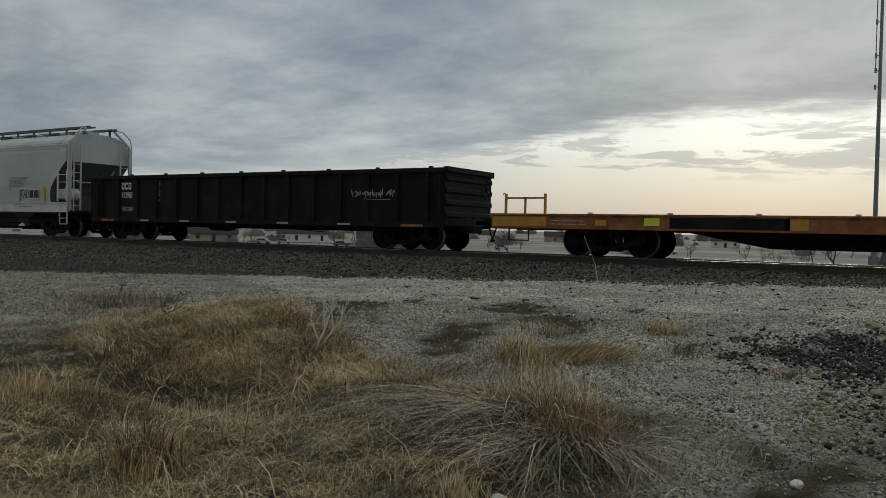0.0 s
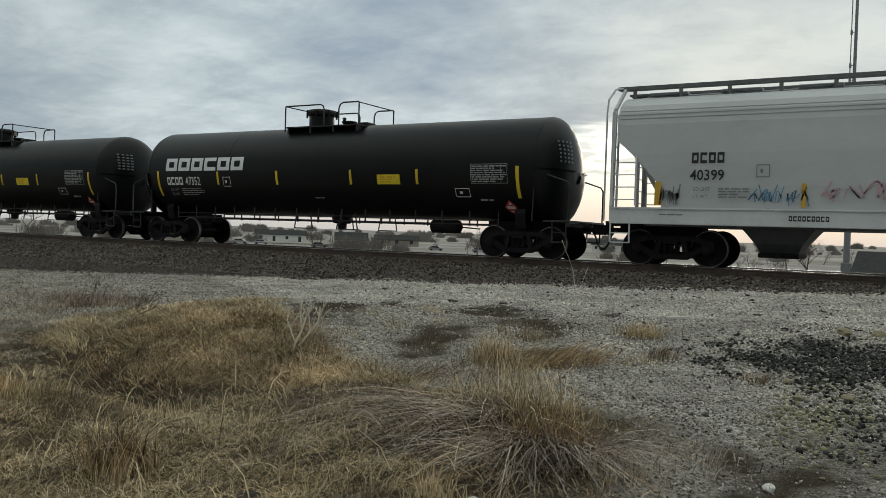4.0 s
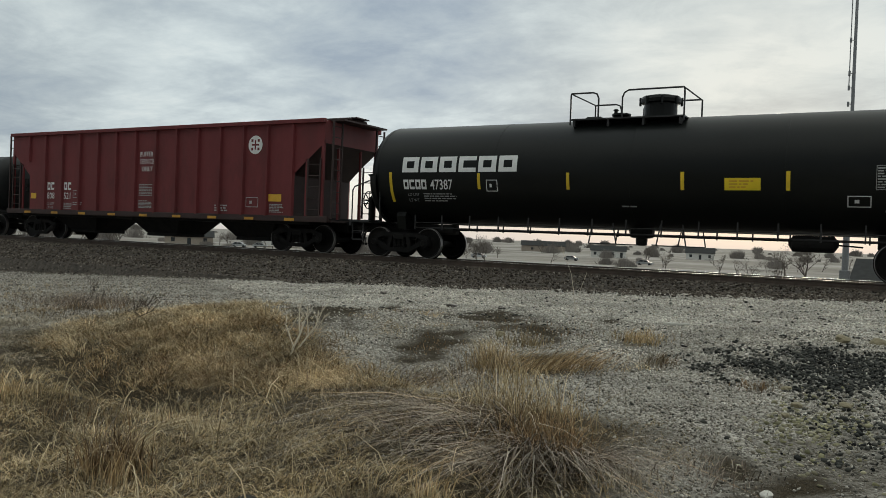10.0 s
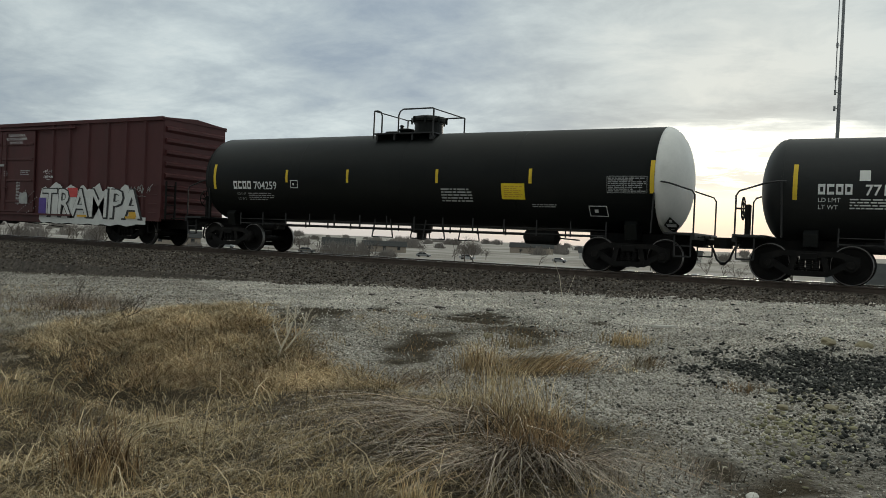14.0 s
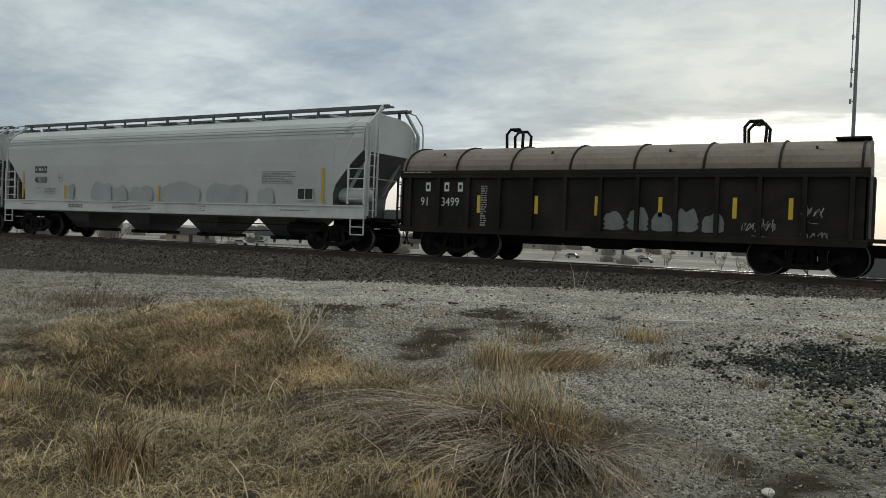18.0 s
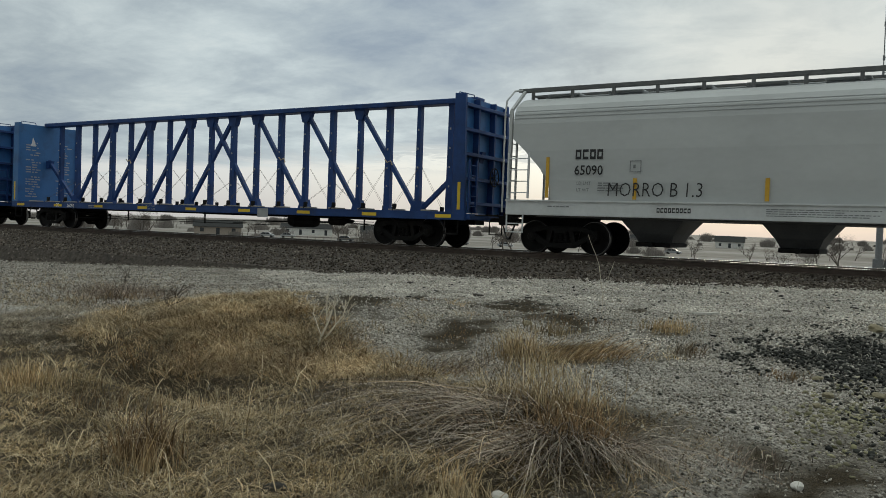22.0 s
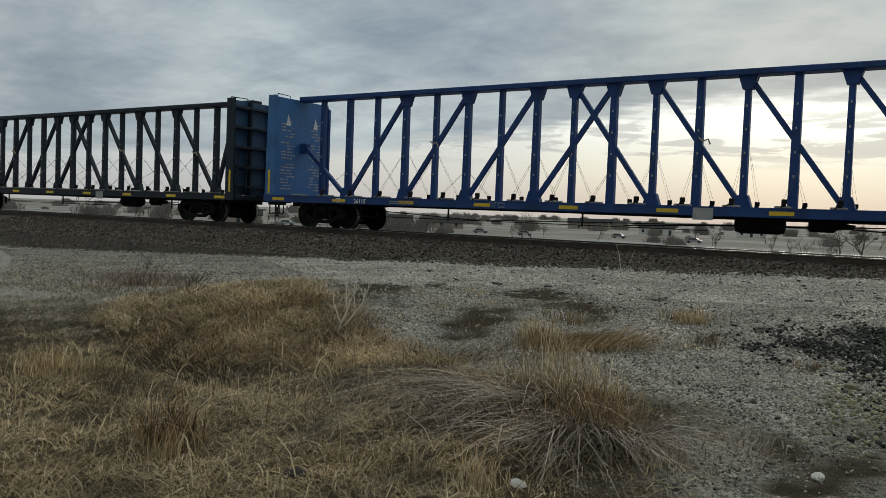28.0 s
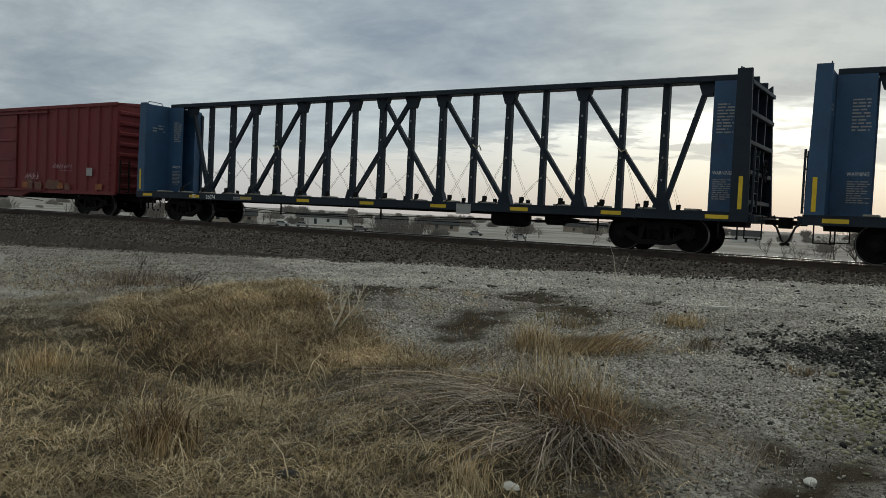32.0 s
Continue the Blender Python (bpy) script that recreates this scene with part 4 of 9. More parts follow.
def build_grass():
    U = rng.uniform

    def left_part(n):
        y = 2.4 + 12.6 * U(0, 1, n) ** 1.5
        lo = -y * 1.75 - 0.6
        return lo + (0.4 - lo) * U(0, 1, n), y

    def ashen_zone(u, v):
        return smoothstep(-7.9, -8.9, u) * smoothstep(4.9, 5.7, v)

    def cover(u, v):
        return grass_zone(u, v) * np.clip(1.2 - 1.1 * ditch(u, v), 0, 1)
    # matted straw: tawny before the mound, ashen and flat behind the hollow
    for mat, n, mask, lab in ((THATCH, 4800, lambda u, v: cover(u, v) * (1 - ashen_zone(u, v)), "low matted dry straw over the bank"), (ASHEN, 4200, lambda u, v: cover(u, v) * ashen_zone(u, v), "flat greyish dead grass behind the hollow")):
        x, y, lean, size = tussocks(n, 14, 0.07, left_part if mat is THATCH else lambda k: (U(-18, -7.8, k), 4.9 + 6.0 * U(0, 1, k) ** 1.3), mask)
        m = len(x)
        blades("dry_grass", x, y, U(0.05, 0.15, m) * size, lean * 1.7, U(0.6, 1.2, m), U(0.004, 0.009, m), mat, lab)
    for mat, n, side_, lab in ((STRAW, 11000, 0, "pale dead blades lying over the straw"), (ASHEN, 9000, 1, "greyish dead blades lying flat")):
        x, y = (U(-18, -7.8, n), 4.9 + 6.0 * U(0, 1, n) ** 1.3) if side_ else left_part(n)
        a = ashen_zone(x, y)
        keep = U(0, 1, n) < cover(x, y) * (a if side_ else 0.15 + 0.85 * (1 - a))
        x, y = x[keep], y[keep]
        n = len(x)
        blades("dead_grass", x, y, U(0.06, 0.17, n), rand_lean(n, 2.4), U(1.0, 1.25, n), U(0.004, 0.008, n), mat, lab)

    # golden grass on the mound, in tussocks that hang over towards the hollow, darker and browner on its face: light
    # and shade put into the tones
    def on_bank(u, v):
        return np.clip(grass_zone(u, v) + 0.1 - 1.3 * soil_shade_zone(u, v), 0, 1) * (0.75 + 0.40 * wobble(u, v, 1.9, 11.0)) * np.clip(1.25 - 1.3 * ditch(u, v), 0, 1)
    for cx, cy, rx, ry, turn, n, h, tones in (
            (-7.3, 8.2, 2.7, 1.3, 0.65, 900, 0.19, ((GOLD, 0.60, 1.0, 0.010), (STRAW, 0.36, 1.2, 0.009), (THATCH, 0.55, 0.8, 0.009))),
            (-7.2, 6.9, 2.1, 0.75, 0.45, 480, 0.21, ((GOLD, 0.40, 1.0, 0.010), (THATCH, 0.35, 0.9, 0.009), (RUSSET, 0.22, 0.9, 0.010), (STRAW, 0.32, 1.1, 0.009))),
            (-5.2, 6.6, 1.4, 0.75, 0.5, 420, 0.22, ((THATCH, 0.3, 0.9, 0.009), (GOLD, 0.42, 1.0, 0.010), (RUSSET, 0.40, 0.9, 0.010), (STRAW, 0.18, 1.1, 0.008))),
            (-6.2, 6.05, 1.6, 0.4, 0.3, 240, 0.24, ((RUSSET, 0.50, 0.9, 0.010), (GOLD, 0.55, 1.0, 0.010), (THATCH, 0.40, 0.8, 0.009)))):
        for mat, share, tall_, wide in tones:
            lab = {GOLD: "thick golden dry grass on the mound", RUSSET: "brown matted dry grass on the mound", STRAW: "pale dry stems among the golden grass"}.get(mat, "low matted straw on the mound")
            x, y, lean, size = tussocks(int(n * share), 20, 0.085, lambda m: around(m, cx, cy, rx, ry, turn), on_bank)
            m = len(x)
            blades("golden_grass", x, y, h * tall_ * 0.9 * size ** 1.5 * U(0.45, 1.25, m), lean * 1.6 + np.array([[0.25, -0.45]]), U(0.7, 1.3, m), U(0.004, wide, m), mat, lab)
    # trampled straw at the camera's feet, most of it combed one way
    for mat, n, top in ((THATCH, 3600, 0.15), (STRAW, 1500, 0.18), (GOLD, 900, 0.17), (ASHEN, 1600, 0.15)):
        x, y = around(n, -4.0, 3.9, 2.6, 1.0, -0.5)
        blades("straw", x, y, U(0.05, top, n), rand_lean(n, 1.8, 0.7, 0.4), U(0.9, 1.3, n), U(0.004, 0.008, n), mat, "trampled pale straw lying flat")
    for cx, cy, r, n, h, mat in ((-4.45, 3.50, 0.11, 300, 0.40, RUSSET), (-4.33, 3.42, 0.12, 150, 0.34, GOLD), (-4.62, 3.62, 0.10, 60, 0.44, MAUVE), (-7.1, 4.22, 0.14, 330, 0.27, GOLD), (-7.2, 4.3, 0.16, 160, 0.31, STRAW), (-6.85, 4.15, 0.14, 120, 0.20, GOLD), (-6.6, 4.4, 0.14, 160, 0.20, THATCH), (-2.35, 4.05, 0.09, 120, 0.24, STRAW), (-2.42, 4.15, 0.08, 80, 0.30, GOLD), (-3.0, 3.95, 0.13, 110, 0.2, THATCH), (-5.75, 5.0, 0.12, 60, 0.30, STRAW), (-5.2, 4.55, 0.3, 200, 0.18, GOLD), (-5.9, 4.3, 0.3, 200, 0.18, RUSSET)):
        x, y = rng.normal(cx, r, n), rng.normal(cy, r, n)
        blades("reed_clump", x, y, h * U(0.35, 1.1, n), rand_lean(n, 0.5), U(0.0, 0.7, n), U(0.004, 0.008, n), mat, "upright clump of dry reed grass")

    # the large clump: long stems from several crowns, combed over and lying out to both sides
    def lodged(crowns, mats, wide, ox, oy):
        for cx, cy, n, dx, dy, wild, h in crowns:
            for mat, share, lab in mats:
                k = int(n * share)
                x, y = around(k, cx + ox, cy + oy, 0.17, 0.13)
                lean = rng.normal(0, 1, (k, 2)) * wild * 1.7 + np.array([[dx, dy]]) * U(0.6, 1.25, (k, 1))
                blades("lodged_grass", x, y, h * U(0.45, 1.25, k), lean * 1.7, U(0.8, 1.33, k), U(wide * 0.45, wide, k), mat, lab)
    arched = ((MAUVE, 1.0, "long grey-brown grass arched over in a clump"), (ASHEN, 0.45, "pale grey stems over the grass clump"), (RUSSET, 0.22, "brown arched stems in the grass clump"))
    lodged(((-3.15, 5.75, 50, -0.85, -1.05, 0.42, 0.36), (-2.90, 5.80, 60, -0.80, -1.10, 0.42, 0.42), (-2.62, 5.78, 60, -0.65, -1.15, 0.42, 0.44), (-3.45, 5.50, 40, -0.9, -0.75, 0.40, 0.30), (-2.95, 5.45, 50, -0.85, -0.95, 0.42, 0.34), (-3.60, 6.05, 35, -0.8, -0.8, 0.45, 0.34)), arched, 0.014, 0.08, -0.30)
    lodged(((-2.35, 5.60, 80, -0.15, -1.15, 0.32, 0.42), (-2.15, 5.55, 75, 0.30, -1.05, 0.30, 0.42), (-1.98, 5.60, 70, 0.75, -0.70, 0.30, 0.40), (-1.92, 5.75, 55, 1.05, -0.25, 0.26, 0.36), (-2.50, 5.40, 60, -0.6, -1.0, 0.3, 0.36), (-2.25, 5.30, 50, 0.1, -1.0, 0.35, 0.30)), arched, 0.013, 0.10, -0.50)
    # brown grass that still stands in it, and pale stalks
    n = 340
    x, y = rng.normal(-2.15, 0.22, n), rng.normal(5.25, 0.13, n)
    blades("brown_grass", x, y, U(0.16, 0.46, n), rand_lean(n, 0.8, -0.05, 0.0), U(0.0, 0.8, n), U(0.004, 0.007, n), RUSSET, "fine upright reddish-brown grass")
    n = 260
    x, y = rng.normal(-2.65, 0.28, n), rng.normal(5.75, 0.18, n)
    blades("brown_grass", x, y, U(0.20, 0.50, n), rand_lean(n, 0.6, -0.15, 0.0), U(0.0, 0.8, n), U(0.004, 0.007, n), THATCH, "tall pale brown grass in the clump")
    n = 150
    x, y = around(n, -2.7, 5.75, 0.7, 0.3, 0.1)
    blades("pale_stalks", x, y, U(0.25, 0.62, n), rng.normal(0, 0.5, (n, 2)), U(0.2, 1.1, n), U(0.005, 0.009, n), STRAW, "pale bent stalks in the grass clump")
    # tufts on the gravel
    for cx, cy, r, n, h, lx, ly, mat, lab in ((-3.85, 7.75, 0.34, 300, 0.40, 0.0, 0.0, GOLD, "tall pale upright grass tuft"), (-3.95, 8.0, 0.26, 130, 0.46, -0.2, 0.0, STRAW, "pale upright stalks over the tuft"), (-3.5, 8.15, 0.40, 260, 0.26, 0.8, 0.2, GOLD, "golden grass tuft on gravel"), (-3.2, 8.25, 0.5, 260, 0.24, 0.9, 0.35, RUSSET, "orange-brown grass blown over"), (-3.25, 8.35, 0.5, 200, 0.24, 1.1, 0.5, GOLD, "golden grass blown over"), (-2.95, 10.1, 0.34, 260, 0.20, 0.0, 0.0, THATCH, "small golden grass tuft on gravel"), (-2.9, 10.0, 0.3, 120, 0.24, 0.0, 0.0, GOLD, "small golden grass tuft on gravel"), (-2.40, 8.75, 0.20, 130, 0.22, 0.3, 0.0, ASHEN, "small dead grey weed"), (-2.3, 8.8, 0.16, 60, 0.2, 0.3, 0.0, RUSSET, "small brown weed"), (-4.3, 10.0, 0.9, 260, 0.10, 0.0, 0.0, RUSSET, "thin brown grass on dirt"), (-4.05, 9.1, 0.35, 160, 0.26, 0.1, 0.0, THATCH, "tall pale upright grass tuft"), (-7.0, 10.2, 1.2, 260, 0.07, 0.0, 0.0, RUSSET, "thin brown grass on dirt"), (-4.9, 8.4, 0.7, 240, 0.07, 0.0, 0.0, RUSSET, "thin brown grass on dirt"), (-1.05, 5.55, 0.45, 170, 0.14, 0.2, -0.1, MAUVE, "thin dark weeds on gravel"), (-4.1, 7.0, 0.6, 170, 0.30, 1.4, 0.5, MAUVE, "brown stems lying over"), (-3.3, 7.2, 0.4, 120, 0.34, 0.0, 0.0, THATCH, "thin pale stalks on gravel"), (-1.25, 8.3, 0.22, 120, 0.10, 0, 0, RUSSET, "small brown moss tuft"), (-1.55, 5.0, 0.25, 120, 0.2, 0.0, 0.0, ASHEN, "thin pale weeds on gravel")):
        x, y = rng.normal(cx, r * 0.5, n), rng.normal(cy, r * 0.4, n)
        blades("grass_tuft", x, y, h * U(0.4, 1.15, n), rand_lean(n, 0.5, lx, ly), U(0.1, 0.9, n), U(0.005, 0.009, n), mat, lab)
    # long pale stalks lying about, and a bundle fallen across the straw
    n = 380
    y = 2.8 + 5.0 * U(0, 1, n)
    x = -y * 1.2 * U(0.25, 1.2, n) - 0.3
    keep = cover(x, y) * (1 - ashen_zone(x, y)) > 0.5
    x, y = x[keep], y[keep]
    n = len(x)
    blades("fallen_stalks", x, y, U(0.25, 0.7, n), rand_lean(n, 1.6), U(1.05, 1.25, n), U(0.005, 0.009, n), STRAW, "long pale stalks fallen over the grass", lift=0.04)
    n = 26
    x, y = rng.normal(-4.85, 0.10, n), rng.normal(4.02, 0.08, n)
    blades("fallen_stalks", x, y, U(0.30, 0.55, n), np.stack([U(1.7, 2.4, n), U(0.7, 1.5, n)], -1), U(1.15, 1.3, n), U(0.006, 0.010, n), STRAW, "bundle of long pale stalks fallen across the straw", lift=0.05)
    # thin grass and weeds on the stone behind the mound
    for cx, cy, r, n, h, mat in ((-12.5, 9.3, 0.9, 900, 0.30, MAUVE), (-13.6, 9.7, 0.9, 700, 0.30, MAUVE), (-12.2, 9.0, 0.9, 400, 0.22, RUSSET), (-11.2, 8.2, 1.4, 500, 0.12, ASHEN), (-14.5, 10.6, 1.6, 500, 0.14, THATCH), (-10.2, 10.3, 0.7, 160, 0.16, MAUVE), (-17.5, 11.5, 2.0, 420, 0.16, THATCH), (-13.2, 8.0, 1.5, 900, 0.16, THATCH), (-10.6, 7.6, 1.3, 900, 0.13, ASHEN), (-15.5, 9.0, 1.6, 600, 0.15, THATCH)):
        x, y = rng.normal(cx, r * 0.6, n), rng.normal(cy, r * 0.5, n)
        blades("weeds", x, y, h * U(0.3, 1.2, n), rand_lean(n, 1.0), U(0.2, 1.1, n), U(0.004, 0.009, n), mat, "thin dead weeds on the crushed stone")


build_grass()


def build_near_cover():
    """Straw and stone round the camera's stand."""
    U = rng.uniform
    x, y, lean, size = tussocks(900, 14, 0.07, lambda m: (U(-7.0, -0.3, m), U(-4.0, 2.5, m)), grass_zone)
    n = len(x)
    blades("dry_grass", x, y, U(0.06, 0.16, n) * size, lean * 1.6, U(0.6, 1.2, n), U(0.003, 0.006, n), THATCH, "low matted dry straw on the bank")
    x, y = U(-2.2, 4.0, 9000), U(-3.0, 4.4, 9000)
    keep = U(0, 1, 9000) > grass_zone(x, y)
    x, y = x[keep], y[keep]
    stones("gravel", x, y, level(x, y), 0.006 + 0.012 * U(0, 1, len(x)) ** 2, DUSTY, False, 0.75, label="loose grey crushed stone on the ground")


build_near_cover()


def twig_plant(name, base, lean, size, mat, seed, label, category="plant", depth=3, thick=0.02, spread=0.6):
    """A bare branching stem."""
    r = random.Random(seed)
    bm = B()

    def grow(p, d, length, w, level_):
        pts = [p]
        for i in range(3):
            d = (d + Vector((r.uniform(-1, 1), r.uniform(-1, 1), r.uniform(-0.6, 0.8))) * 0.16).normalized()
            p = p + d * (length / 3)
            pts.append(p)
        tube(bm, pts, w, 4)
        if level_:
            for k in range(r.choice((2, 3))):
                q = pts[r.choice((1, 2, 3))]
                side = Vector((r.uniform(-1, 1), r.uniform(-1, 1), r.uniform(-0.1, 0.9))).normalized()
                grow(q, (d + side * spread * 1.3).normalized(), length * r.uniform(0.5, 0.75), w * 0.6, level_ - 1)
    grow(Vector((0, 0, -0.03)), Vector(lean).normalized(), size, thick, depth)
    ob = part(name, bm, mat)
    ob.matrix_basis = pose(*base)
    return tagged(ob, label, category)


PLANT = material("dead_stem", (0.58, 0.51, 0.40), 0.85, 0, 0.2, 20, 90, 0.2)
twig_plant("dead_weed", (-5.95, 6.95, float(level(-5.95, 6.95))), (0.05, 0.35, 0.9), 0.46, PLANT, 5, "pale dead branching weed on the bank", depth=3, thick=0.012)
twig_plant("dead_weed", (-6.05, 7.15, float(level(-6.05, 7.15))), (0.35, 0.5, 0.9), 0.40, PLANT, 8, "pale dead branching weed on the bank", depth=3, thick=0.011)
twig_plant("dead_weed", (-4.09, 10.87, float(level(-4.09, 10.87))), (0.02, 0.0, 1), 0.75, PLANT, 12, "single thin dead weed stalk on gravel", depth=1, thick=0.005, spread=0.3)
BRUSH = material("dark_twig", (0.085, 0.068, 0.055), 0.9, 0, 0.3, 20, 90, 0.2)
for k, (lx, ly, sz) in enumerate(((-12.4, 9.2, 0.24), (-12.9, 9.3, 0.26), (-12.2, 8.9, 0.20), (-12.7, 9.6, 0.28), (-13.3, 9.8, 0.30), (-13.6, 10.1, 0.30), (-13.0, 10.0, 0.26), (-13.9, 10.3, 0.26))):
    twig_plant("brush", (lx, ly, float(level(lx, ly))), (0.2, 0.1, 0.8), sz, BRUSH, 40 + k, "low dark leafless brush behind the mound", depth=5, thick=0.004, spread=0.8)
for k, (lx, ly, az) in enumerate(((-8.9, 6.95, 20), (-8.6, 7.0, -15), (-9.4, 7.3, 35), (-9.0, 7.2, 5))):
    ob = twig_plant("fallen_twig", (lx, ly, float(level(lx, ly)) + 0.05), (math.cos(radians(az)), math.sin(radians(az)), 0.12), 0.45, BRUSH, 60 + k, "dark dead twig lying on the dry grass", depth=2, thick=0.006, spread=0.3)
bm = B()
prism(bm, [(-0.19, -0.02), (-0.12, -0.045), (0.10, -0.05), (0.19, -0.01), (0.12, 0.035), (-0.1, 0.04)], 0, 0.03, "xy")
scrap = part("wood_scrap", bm, material("pale_wood", (0.55, 0.53, 0.48), 0.8, 0, 0.2, 10, 70, 0.3, stretch=(1, 6, 6)))
scrap.matrix_basis = pose(-2.78, 11.37, float(level(-2.78, 11.37)) + 0.012, 2, 0, 40)
tagged(scrap, "pale splintered wood scrap lying on gravel", "debris")
for k, (lx, ly, s) in enumerate(((-4.04, 12.9, 0.12), (-6.92, 12.36, 0.18), (-6.02, 12.49, 0.13), (-8.04, 12.74, 0.12), (-1.86, 12.23, 0.14), (-1.1, 13.21, 0.12), (-14.45, 18.0, 0.16), (-5.5, 13.4, 0.14), (-9.6, 14.2, 0.15), (-3.2, 14.6, 0.12))):
    s *= 0.6
    bm = B()
    prism(bm, [(-s, -s * 0.25), (-s * 0.3, -s * 0.4), (s * 0.8, -s * 0.3), (s, s * 0.1), (s * 0.2, s * 0.35), (-s * 0.8, s * 0.3)], 0, s * 0.35, "xy")
    ob = part("tie_chunk", bm, "tie")
    ob.matrix_basis = pose(lx, ly, float(level(lx, ly)) - 0.005, 6, 4, (k * 67) % 150 - 75)
    tagged(ob, "dark rotten chunk of railway tie on gravel", "debris", "tie chunks on the gravel")


# ---- beyond the track ----
def polar(az, d):
    a = radians(az)
    return -math.sin(a) * d, math.cos(a) * d


def bare_tree(seed, size, depth=4, lean=0.2):
    """Mesh of a leafless tree: a tapered trunk, limbs and many twigs."""
    r = random.Random(seed)
    bm = B()

    def grow(p, d, length, w, lev):
        pts = [p]
        for i in range(3):
            d = (d + Vector((r.uniform(-1, 1), r.uniform(-1, 1), r.uniform(-0.3, 0.6))) * 0.22).normalized()
            p = p + d * (length / 3)
            pts.append(p)
        ring_n = 5 if lev >= depth - 1 else 3
        for (a, b), (u, v) in zip(zip(pts, pts[1:]), ((w, w * 0.85), (w * 0.85, w * 0.7), (w * 0.7, w * 0.55))):
            q = (b - a).to_track_quat("Z", "X").to_matrix().to_4x4()
            bmesh.ops.create_cone(bm, cap_ends=False, segments=ring_n, radius1=u, radius2=v, depth=(b - a).length * 1.05, matrix=Matrix.Translation((a + b) / 2) @ q)
        if lev:
            for k in range(r.choice((3, 4)) if lev > 1 else 4):
                q = pts[r.choice((1, 2, 3, 3))]
                side = Vector((r.uniform(-1, 1), r.uniform(-1, 1), r.uniform(-0.15, 0.7))).normalized()
                grow(q, (d * 0.55 + side * 0.8).normalized(), length * r.uniform(0.55, 0.8), w * 0.52, lev - 1)
    grow(Vector((0, 0, -0.2)), Vector((r.uniform(-lean, lean), r.uniform(-lean, lean), 1)).normalized(), size * 0.36, size * 0.022, depth)
    me = bpy.data.meshes.new("tree")
    bm.to_mesh(me)
    bm.free()
    me.materials.append(M["bark"])
    return me


